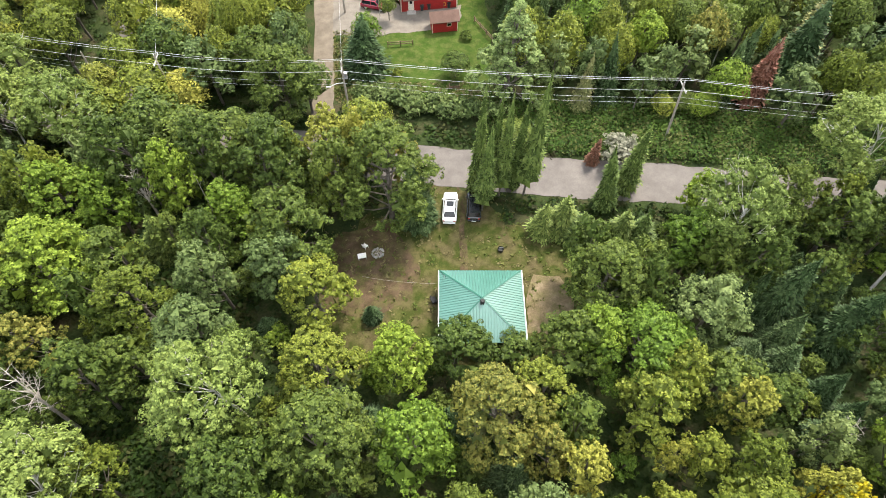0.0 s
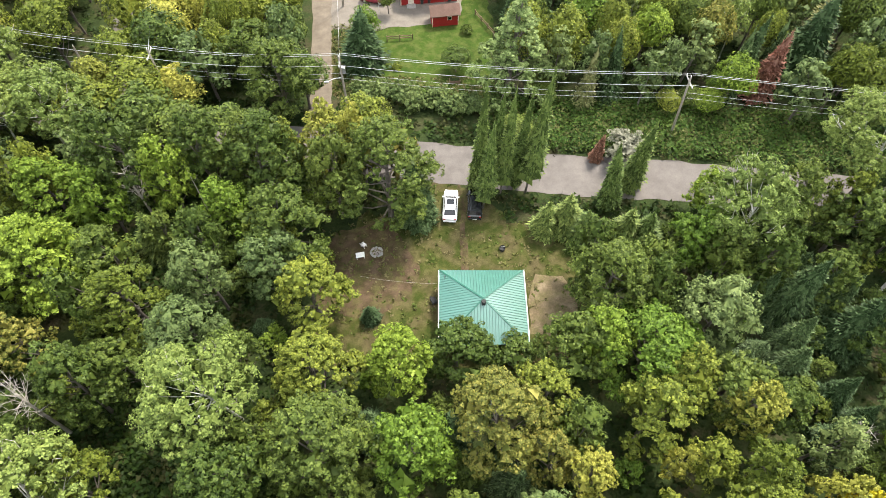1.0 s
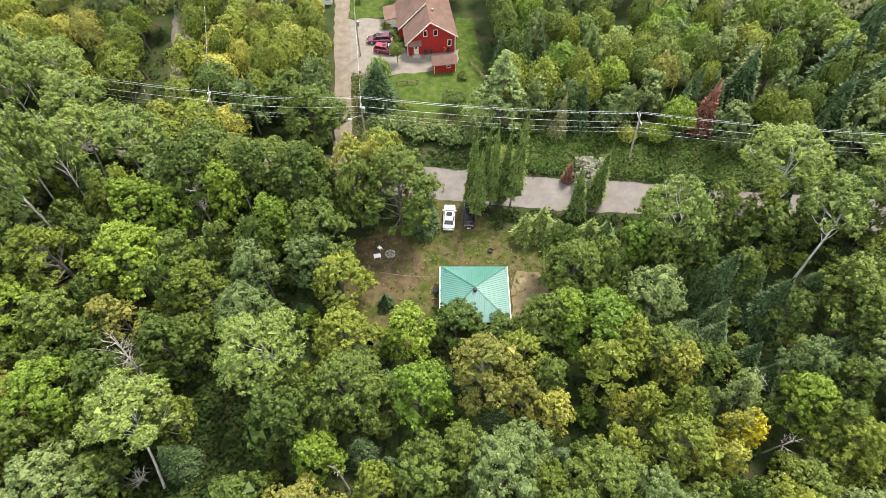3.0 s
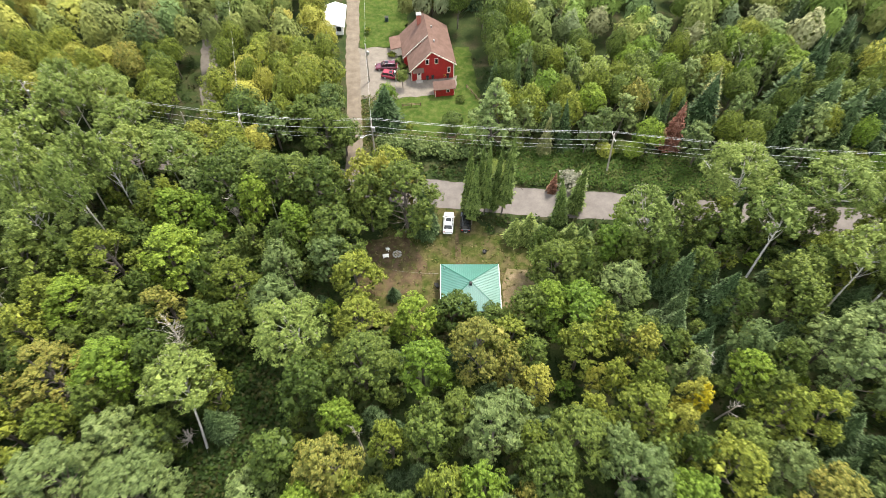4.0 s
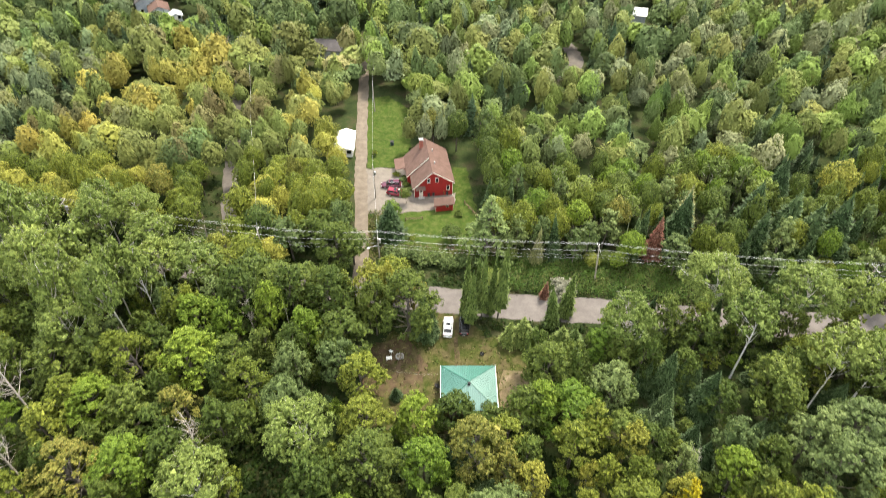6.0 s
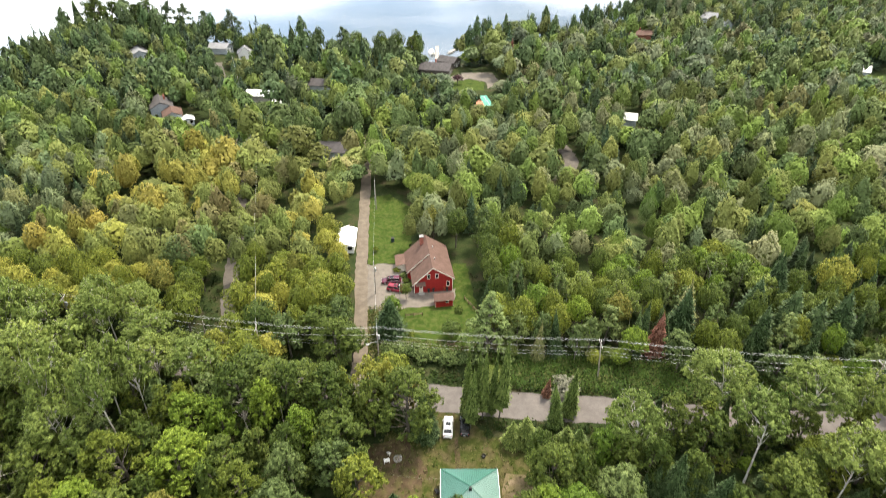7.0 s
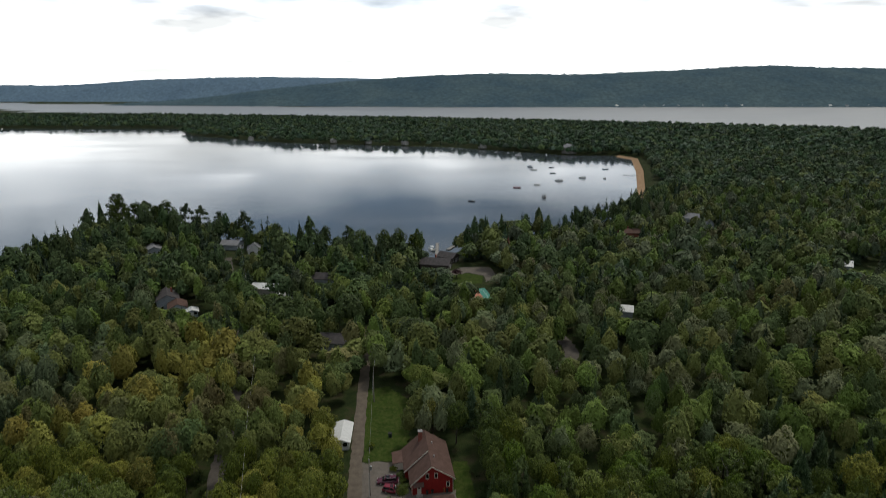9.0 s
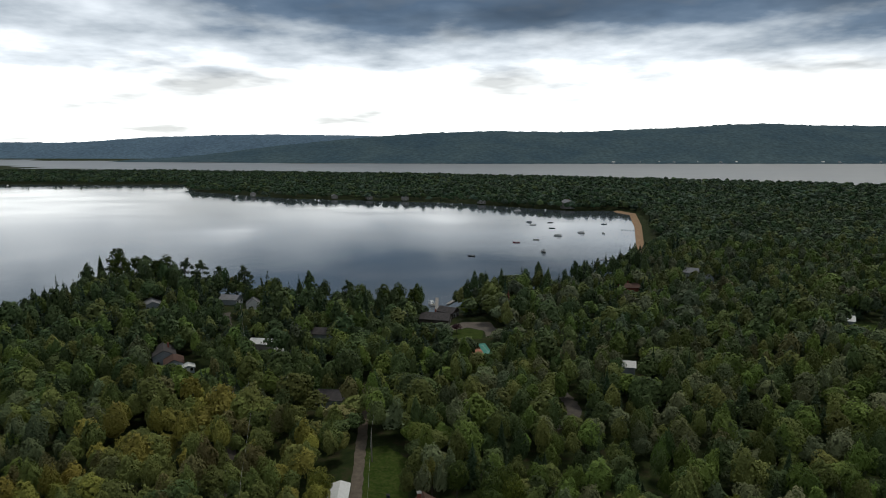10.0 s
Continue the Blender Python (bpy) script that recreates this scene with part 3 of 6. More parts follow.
def plant(look_of, x, y, h, r, label="", group="trees of the wood", tilt=None, name=""):
    kind = KINDS.get(look_of, "maple")
    pointed = kind in ("spruce", "cedar", "pine")
    if h > 5 and not pointed and y < 66 and tilt is None:
        # the crown stays where it stands, on a taller stem
        k = (84.9 - 0.95 * h) / (84.9 - 0.75 * h)
        x, y, h = x * k, (y + 11.5) * k - 11.5, h * 1.27
    over = np.interp(x, [p[0] for p in POLES], [p[1] for p in POLES]) - y
    if -45 < x < 120 and 0 < over < 18 and look_of != "pine":
        h = min(h, 8.0 + 0.85 * over) if look_of != "cedar" else h
    level = "huge" if r > 5.5 and y < 84 else "large" if r > 4.6 and y < 84 else "away" if y > 66 and r < 4.6 else "small" if r < 2.7 else "usual"
    c, t = tree_meshes(kind, int(RNG.integers(0, 5)), level)
    wide = r / {"spruce": 1.6, "cedar": 0.8}.get(kind, 3.2)
    lean = RNG.normal() * (5 if kind == "aspen" else 2.0)
    at = (pose(x, y, -0.05, lean, RNG.normal() * 2, RNG.random() * 360) if tilt is None else pose(x, y, -0.05, *tilt)) @ Matrix.Diagonal((wide, wide, h / 10, 1))
    tree = thing(name or NAMES.get(look_of, "broadleaf_tree"), at, label or WORDS[look_of], "tree", group)
    part("trunk", t, None, tree)
    cr = part("crown", c, None, tree)
    cr.material_slots[0].link = "OBJECT"
    cr.material_slots[0].material = LEAF[look_of]
    PLANTED.append((x, y, r * (0.55 if look_of == "aspen" else 0.8 if y > 74 and x > 5 else 1.0)))
    return tree


def dead_tree(x, y, h, label, lean=(0.0, 0.0), seed=1, branches=16, thick=0.16):
    rng = np.random.default_rng(seed)
    top = (lean[0] * h, lean[1] * h, h)
    pts = [(0, 0, -0.3), (top[0] * 0.4, top[1] * 0.4, h * 0.45), (top[0] * 0.75, top[1] * 0.75, h * 0.78), top]
    tree = thing("dead_tree", pose(x, y, 0), label, "tree", "dead trees")
    v, f = tube(pts, [thick * 1.2, thick * 0.9, thick * 0.5, thick * 0.15], 7)
    part("trunk", mesh_of("trunk", v, f, BARK_DEAD, True), None, tree)
    for i in range(branches):
        u = 0.45 + 0.53 * rng.random()
        s = np.array([top[0] * u, top[1] * u, h * u])
        a, L = rng.random() * 6.283, h * (0.1 + 0.18 * rng.random()) * (1.35 - u)
        d = np.array([math.cos(a), math.sin(a), 0.7 + 0.5 * rng.random()])
        e = s + d * L
        pieces = [tube([s, s * 0.5 + e * 0.5 - [0, 0, 0.05 * L], e], [thick * 0.3, thick * 0.2, thick * 0.06], 5)]
        for _ in range(4):
            w = 0.35 + 0.6 * rng.random()
            p = s + d * L * w
            g = p + (d * 0.5 + rng.normal(size=3) * 0.6) * L * 0.5
            pieces.append(tube([p, g], [thick * 0.14, thick * 0.04], 4))
        v, f = joined(pieces)
        part("branch", mesh_of("branch", v, f, BARK_DEAD), None, tree)
    PLANTED.append((x, y, 1.5))
    return tree

# ---- the ground, the lake and the hills ----
LAKE = [(-2600, 120), (-420, 205), (-232, 236), (-204, 262), (-218, 345), (-205, 368), (-178, 352), (-122, 334), (-62, 300), (-30, 296), (0, 300), (22, 328),
        (76, 362), (114, 392), (152, 448), (176, 520), (212, 640), (244, 760), (236, 800), (168, 806), (15, 920), (-268, 1002), (-486, 1154), (-540, 1240), (-588, 1378), (-1020, 1380), (-2600, 1500)]
UPPER_LAKE = [(-4800, 3300), (-2100, 2850), (-836, 1975), (-138, 1790), (570, 1450), (908, 1236), (1900, 900), (4800, 700), (4800, 3060), (2250, 3065), (50, 3056), (-1075, 3265), (-1900, 3700), (-4800, 4300)]
WATER_Z = -2.0


def inside(poly, x, y):
    r = np.zeros(np.shape(x), bool)
    for (x0, y0), (x1, y1) in zip(poly, poly[1:] + poly[:1]):
        hit = (y0 > y) != (y1 > y)
        with np.errstate(divide="ignore", invalid="ignore"):
            r ^= hit & (x < (x1 - x0) * (y - y0) / (y1 - y0 + 1e-12) + x0)
    return r


def line_distance(points, x, y):
    best = np.full(np.shape(x), 1e9)
    for (x0, y0), (x1, y1) in zip(points, points[1:]):
        dx, dy = x1 - x0, y1 - y0
        t = np.clip(((x - x0) * dx + (y - y0) * dy) / (dx * dx + dy * dy), 0, 1)
        best = np.minimum(best, np.hypot(x - x0 - t * dx, y - y0 - t * dy))
    return best


def wet(x, y):
    return inside(LAKE, x, y) | inside(UPPER_LAKE, x, y)


def shore_distance(x, y):
    return np.minimum(line_distance(LAKE + LAKE[:1], x, y), line_distance(UPPER_LAKE + UPPER_LAKE[:1], x, y))


def ground_height(x, y):
    d, w = shore_distance(x, y), wet(x, y)
    s = np.clip(d / 22, 0, 1)
    return np.where(w, WATER_Z - np.minimum(4, 0.25 * d), WATER_Z * (1 - s * s * (3 - 2 * s)))


def steps(near, step, far):
    a = list(np.arange(near[0], near[1] + 0.1, step))
    s, v = step, near[1]
    while v < far[1]:
        s *= 1.12
        v += s
        a.append(min(v, far[1]))
    s, v = step, near[0]
    while v > far[0]:
        s *= 1.12
        v -= s
        a.insert(0, max(v, far[0]))
    return np.array(a)


def build_ground():
    xs, ys = steps((-260, 280), 7.0, (-4900, 4900)), steps((190, 840), 7.0, (-900, 4900))
    X, Y = np.meshgrid(xs, ys)
    Z = ground_height(X.ravel(), Y.ravel())
    n, m = len(xs), len(ys)
    i = np.arange((m - 1) * n).reshape(m - 1, n)[:, :-1].ravel()
    me = mesh_of("ground", np.c_[X.ravel(), Y.ravel(), Z], np.c_[i, i + 1, i + n + 1, i + n], FLOOR, True)
    tagged(new("ground", me), "dark forest floor with brown litter and undergrowth", "ground", kind="structure")
    far = [(-4900, 2400), (-1400, 1700), (-500, 1560), (300, 1300), (900, 1000), (4900, 500)]
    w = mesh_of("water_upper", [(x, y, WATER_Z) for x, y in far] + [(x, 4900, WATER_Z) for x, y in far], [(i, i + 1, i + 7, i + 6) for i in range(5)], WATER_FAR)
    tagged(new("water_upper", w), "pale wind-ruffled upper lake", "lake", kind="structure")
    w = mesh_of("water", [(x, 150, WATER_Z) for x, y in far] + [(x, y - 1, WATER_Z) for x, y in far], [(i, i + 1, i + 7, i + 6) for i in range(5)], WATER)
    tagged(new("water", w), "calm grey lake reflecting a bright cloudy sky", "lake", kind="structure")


build_ground()


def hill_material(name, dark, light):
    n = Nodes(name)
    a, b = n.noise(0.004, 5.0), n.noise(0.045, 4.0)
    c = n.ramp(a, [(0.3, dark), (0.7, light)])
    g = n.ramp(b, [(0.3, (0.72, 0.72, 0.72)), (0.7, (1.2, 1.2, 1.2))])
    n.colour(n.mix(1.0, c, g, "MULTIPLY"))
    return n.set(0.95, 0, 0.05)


# distance haze is mixed into these wood colours: blued, and paler on the far ridge
HILL_HAZE_NEAR = hill_material("hazed_hill_woods", (0.052, 0.092, 0.122), (0.088, 0.132, 0.146))
HILL_HAZE_FAR = hill_material("hazed_hill_woods_far", (0.115, 0.175, 0.24), (0.14, 0.21, 0.275))


def hill(name, label, crest, front, back, mat, seed, bumps):
    """A long wooded ridge: crest gives its height along x."""
    xs, k = np.linspace(crest[0][0], crest[-1][0], 260), 26
    top = np.interp(xs, [c[0] for c in crest], [c[1] for c in crest])
    top = np.convolve(np.pad(top, 8, "edge"), np.ones(17) / 17, "valid")
    V = []
    rng = np.random.default_rng(seed)
    for j in range(k):
        u = j / (k - 1)
        s = math.sin(min(1.0, u * 1.15) * math.pi / 2) ** 1.3
        y = front(xs) + (back - front(xs)) * u
        z = -1.0 + (top + 1) * s + bumps * rng.normal(size=len(xs)) * (0.25 + s)
        V.append(np.c_[xs, y, z])
    n = len(xs)
    i = np.arange((k - 1) * n).reshape(k - 1, n)[:, :-1].ravel()
    me = mesh_of(name, np.concatenate(V), np.c_[i, i + 1, i + n + 1, i + n], mat)
    tagged(new(name, me), label, "hill", kind="structure")


hill("backdrop_ridge", "long wooded ridge beyond the lake, blued with painted haze", [(-1900, 2), (-1600, 20), (-1000, 95), (-313, 155), (60, 176), (430, 181), (800, 170), (1200, 190), (1625, 206), (1960, 232), (2300, 216), (2921, 212), (4500, 190)],
     lambda x: 3062 + np.maximum(0, -x) * 0.19, 4000, HILL_HAZE_NEAR, 3, 2.2)
hill("backdrop_far_ridge", "distant wooded hills coloured faint blue-grey for haze", [(-4700, 112), (-3550, 118), (-2780, 112), (-2460, 152), (-2190, 158), (-1520, 180), (-930, 174), (-560, 166), (-100, 150), (700, 160), (980, 190), (1160, 222), (1330, 190), (1700, 190), (3000, 190), (4700, 150)],
     lambda x: 4250 + np.maximum(0, -x - 1200) * 0.05, 4850, HILL_HAZE_FAR, 5, 1.5)

# ---- roads, tracks, lawns ----
ROAD = [(-160, 92), (-100, 84), (-60, 78.5), (-27, 71.6), (0.7, 67.3), (15, 65.5), (28, 64.7), (46, 62.5), (66, 61), (120, 60), (200, 62)]
LANE = [(-16.6, 70), (-16.8, 79), (-18.5, 95), (-20.5, 114), (-22.6, 139), (-24.5, 163), (-27, 192)]
SIDE_LANE = [(-44.5, 76), (-46.5, 88), (-49.7, 100), (-55, 124), (-61.7, 152), (-80, 205), (-101.8, 263), (-112, 290)]
PAVED = [(34, 160), (42, 166), (43.5, 176), (41, 190), (35, 215)]


def strip(name, label, points, width, z, mat, seed=0, ragged=0.25):
    """A road along points, with worn, uneven edges."""
    rng = np.random.default_rng(seed)
    P = np.array(points, float)
    cum = np.r_[0, np.cumsum(np.hypot(*np.diff(P, axis=0).T))]
    t = np.arange(0, cum[-1], 1.5)
    x, y = np.interp(t, cum, P[:, 0]), np.interp(t, cum, P[:, 1])
    for _ in range(6):
        x[1:-1], y[1:-1] = (x[:-2] + 2 * x[1:-1] + x[2:]) / 4, (y[:-2] + 2 * y[1:-1] + y[2:]) / 4
    dx, dy = np.gradient(x), np.gradient(y)
    L = np.hypot(dx, dy)
    nx, ny = -dy / L, dx / L
    rows = []
    for s in (-1, -0.5, 0, 0.5, 1):
        w = s * (width / 2 + (ragged * rng.normal(size=len(x)) if abs(s) == 1 else 0))
        rows.append(np.c_[x + nx * w, y + ny * w, np.full(len(x), z + (0.04 if abs(s) < 0.9 else 0.0))])
    V, n = np.concatenate(rows), len(x)
    i = np.arange(4 * n).reshape(4, n)[:, :-1].ravel()
    me = mesh_of(name, V, np.c_[i, i + n, i + n + 1, i + 1], mat, True)
    return tagged(new(name, me), label, "road", kind="structure")


def patch(name, label, outline, z, mat, seed=0, ragged=0.5, category="lawn"):
    """A stretch of ground with an uneven outline."""
    rng = np.random.default_rng(seed)
    pts = []
    for (x0, y0), (x1, y1) in zip(outline, outline[1:] + outline[:1]):
        k = max(1, int(math.hypot(x1 - x0, y1 - y0) / 1.2))
        for i in range(k):
            pts.append((x0 + (x1 - x0) * i / k + rng.normal() * ragged * 0.5, y0 + (y1 - y0) * i / k + rng.normal() * ragged * 0.5))
    bm = bmesh.new()
    f = bm.faces.new([bm.verts.new((x, y, z)) for x, y in pts])
    bmesh.ops.triangulate(bm, faces=[f])
    me = from_bm(name, bm, mat)
    return tagged(new(name, me), label, category, kind="structure")


strip("road", "pale worn asphalt road", ROAD, 6.5, 0.06, ASPHALT, 1, 0.1)
strip("road_lane", "dusty gravel lane beside the red house", LANE, 3.0, 0.05, DIRT, 2, 0.12)
strip("road_side", "dirt lane between trees, toned dark for their shade", SIDE_LANE, 3.4, 0.05, SHADE_TONED_ROAD, 3)
strip("road_paved", "grey paved road glimpsed between trees, toned dark for shade", PAVED, 4.6, 0.05, SHADE_TONED_ROAD, 4)
YARD_LINE = [(-14, 44), (-11.5, 40), (10, 38), (14.5, 43), (15.5, 50), (14, 57), (8, 58.5), (4.6, 63.5), (-1.2, 64.5), (-2.5, 59), (-9, 59.5), (-13, 56)]
patch("ground_yard", "patchy dry grass and bare soil yard", YARD_LINE, 0.02, YARD, 5, 0.8)
patch("ground_soil", "reddish brown bare soil with a little grass", [(-14, 47), (-9, 45), (-4, 47), (-2.5, 51), (-4, 55), (-7, 58.5), (-12, 57), (-14.5, 52)], 0.03, SOIL, 15, 0.5)
patch("ground_straw", "flattened dry straw beside the cabin", [(9.3, 43.5), (13, 43), (14.8, 46.5), (14, 50.5), (10.5, 51), (9.2, 48)], 0.03, STRAW, 16, 0.5)
patch("ground_wheel_track", "worn strip of bare earth left by wheels", [(2.0, 50.8), (3.2, 50.8), (3.0, 55), (2.7, 60), (2.2, 64), (1.9, 64), (2.1, 58)], 0.033, SOIL, 17, 0.2)
GLADE = [(-34, 8), (-22, 6), (-21, 20), (-22, 33), (-25, 46), (-27, 62), (-34, 63), (-33, 48), (-29, 36), (-30, 22)]
FRONT_LAWN = [(-13.5, 80), (6, 78), (8, 84), (7.5, 98), (6, 112), (2.6, 112), (2.6, 99), (-4, 96), (-9, 94), (-13.5, 92)]
BACK_LAWN = [(-18.6, 111.8), (-10.5, 112.5), (-8, 122), (-10, 142), (-16, 149), (-22, 147), (-20.5, 128)]
DRIVE = [(-17.5, 94), (-18.8, 111.6), (-11, 112), (-9, 104), (-6.5, 100.5), (3, 101.5), (2.6, 97.5), (-1.5, 95.5), (-8, 94.5), (-13, 93)]
patch("ground_front_lawn", "green mown lawn before the red house", FRONT_LAWN, 0.03, LAWN, 6)
patch("ground_back_lawn", "long green mown lawn by the lane", BACK_LAWN, 0.03, LAWN, 7)
patch("ground_drive", "pale gravel forecourt of the red house", DRIVE, 0.045, GRAVEL, 8, 0.4, "drive")
patch("ground_verge", "dry grass verge beside the lane", [(-17.0, 80), (-13.3, 80), (-12.8, 93), (-17.4, 95)], 0.03, YARD, 9)
patch("ground_lake_lawn", "small mown lawn near the lake", [(3, 246), (18, 246), (19, 258), (12, 262), (2, 258)], 0.03, LAWN, 10)
patch("ground_lake_drive", "grey gravel turning place by the lake house", [(-12, 246), (2, 254), (12, 263), (19.5, 258), (20, 248), (26, 258), (23, 272), (10, 272), (0, 262)], 0.025, GRAVEL, 11, 0.5, "drive")
patch("ground_cottage_lawn", "sunlit mown clearing by a cottage", [(190, 250), (230, 250), (232, 266), (200, 268)], 0.03, LAWN, 12)


def beach():
    """The sand between the trees and the lake at the head of the bay."""
    outer = [(118, 396), (150, 444), (174, 518), (211, 640), (242, 758), (232, 796)]
    rows = []
    for (x, y), w in zip(outer, (2, 5, 6, 7, 7, 4)):
        rows += [(x - 1.5, y, -2.25), (x + w * 0.5, y - w * 0.2, -1.2), (x + w, y - w * 0.35, -0.2)]
    f = []
    for i in range(len(outer) - 1):
        for k in range(2):
            a = 3 * i + k
            f.append((a, a + 1, a + 4, a + 3))
    tagged(new("ground_beach", mesh_of("beach", rows, f, SAND, True)), "narrow strip of orange-brown sand", "beach", kind="structure")


beach()

# ---- the cabin with the green roof ----


def ribbed_slope(a, b, apex, pitch=0.3, thick=0.05):
    """One slope of a hipped metal roof: eave from a to b, up to the apex, with raised ribs running up it."""
    a, b, p = Vector(a), Vector(b), Vector(apex)
    along = (b - a).normalized()
    L = (b - a).length
    foot = a + along * (p - a).dot(along)
    up = (p - foot)
    H = up.length
    up.normalize()
    n = along.cross(up)
    if n.z < 0:
        n = -n
    bm = bmesh.new()
    vs = [bm.verts.new(v) for v in (a, b, p)]
    ws = [bm.verts.new(v - n * thick) for v in (a, b, p)]
    bm.faces.new(vs)
    bm.faces.new(ws[::-1])
    for i in range(3):
        j = (i + 1) % 3
        bm.faces.new((vs[i], ws[i], ws[j], vs[j]))
    ribs = []
    fa = (p - a).dot(along)
    k = int(L / pitch)
    for i in range(1, k):
        s = L * i / k
        top = H * (s / fa if s < fa else (L - s) / (L - fa)) - 0.04
        if top < 0.1:
            continue
        q = a + along * s
        w, h = along * 0.04, n * 0.05
        rib = bmesh.new()
        lo, hi = q, q + up * top
        c = [rib.verts.new(v) for v in (lo - w, lo + w, hi + w, hi - w, lo - w * 0.5 + h, lo + w * 0.5 + h, hi + w * 0.5 + h, hi - w * 0.5 + h)]
        for f in ((4, 5, 6, 7), (0, 1, 5, 4), (1, 2, 6, 5), (2, 3, 7, 6), (3, 0, 4, 7)):
            rib.faces.new([c[m] for m in f])
        ribs.append(rib)
    return bm, ribs


def beam(p, q, w, h):
    """A bar from p to q."""
    p, q = Vector(p), Vector(q)
    d = q - p
    m = Matrix.Translation(p) @ d.to_track_quat("Y", "Z").to_matrix().to_4x4()
    return boxes((-w / 2, w / 2, 0, d.length, -h / 2, h / 2), m=m)


def build_cabin():
    x0, x1, y0, y1, ze, za = -0.34, 8.76, 41.3, 50.0, 2.58, 4.3
    cab = thing("cabin", pose(4.2, 45.6, 0), "small cabin with a ribbed green metal hip roof", "cabin")
    e = Matrix.Translation((-4.2, -45.6, 0))
    cx, cy = 4.2, 45.6
    at = e
    part("wall", boxes((x0 + 0.5, x1 - 0.5, y0 + 0.5, y0 + 0.65, 0, 2.5), (x0 + 0.5, x1 - 0.5, y1 - 0.65, y1 - 0.5, 0, 2.5),
                       (x0 + 0.5, x0 + 0.65, y0 + 0.65, y1 - 0.65, 0, 2.5), (x1 - 0.65, x1 - 0.5, y0 + 0.65, y1 - 0.65, 0, 2.5)), WOOD, cab, "brown board walls", at=at)
    c = [(x0, y0, ze), (x1, y0, ze), (x1, y1, ze), (x0, y1, ze)]
    for i in range(4):
        sheet, ribs = ribbed_slope(c[i], c[(i + 1) % 4], (cx, cy, za))
        slope = part("roof_slope", sheet, TEAL, cab, at=at)
        for rib in ribs:
            part("rib", rib, TEAL, slope)
    for i in range(4):
        part("ridge_cap", beam((c[i][0], c[i][1], ze + 0.04), (cx, cy, za + 0.05), 0.16, 0.05), TRIM_GREEN, cab, "dark green ridge cap", at=at)
    for i, (xa, xb, ya, yb) in enumerate(((x0 - 0.1, x0 - 0.005, y0, y1), (x1 + 0.005, x1 + 0.1, y0, y1))):
        part("gutter", boxes((xa, xb, ya, yb, ze - 0.12, ze + 0.03)), WHITE, cab, "white gutter", at=at)
    part("soffit", boxes((x0 + 0.1, x1 - 0.1, y0 + 0.1, y1 - 0.1, ze - 0.12, ze - 0.06)), WHITE, cab, at=at)
    chim = part("chimney", bevelled(boxes((cx - 0.2, cx + 0.2, cy - 0.65, cy - 0.25, 3.9, 4.55)), 0.03), BLACK, cab, "black metal roof vent", at=at)
    part("cap", cyl(bmesh.new(), cx, cy - 0.45, 4.56, 4.66, 0.26, 0.2), BLACK, chim)
    v, f = tube([(x0 + 0.55, y1 - 1.2, 2.7), (x0 + 0.55, y1 - 1.2, 3.55)], [0.05, 0.05], 8)
    part("vent_pipe", mesh_of("vent_pipe", v, f, STEEL), None, cab, "thin grey vent pipe", at=at)
    part("door", boxes((x0 + 3.4, x0 + 4.3, y1 - 0.5, y1 - 0.46, 0.1, 2.1)), WHITE, cab, at=at)
    for yy in (43.2, 47.0):
        w = part("window", boxes((x1 - 0.5, x1 - 0.47, yy, yy + 1.1, 1.0, 2.0)), GLASS, cab, "dark window", at=at)
        for zz in (0.94, 1.98):
            part("window_frame", boxes((x1 - 0.47, x1 - 0.44, yy - 0.06, yy + 1.16, zz, zz + 0.08)), WHITE, w)
    return cab


build_cabin()


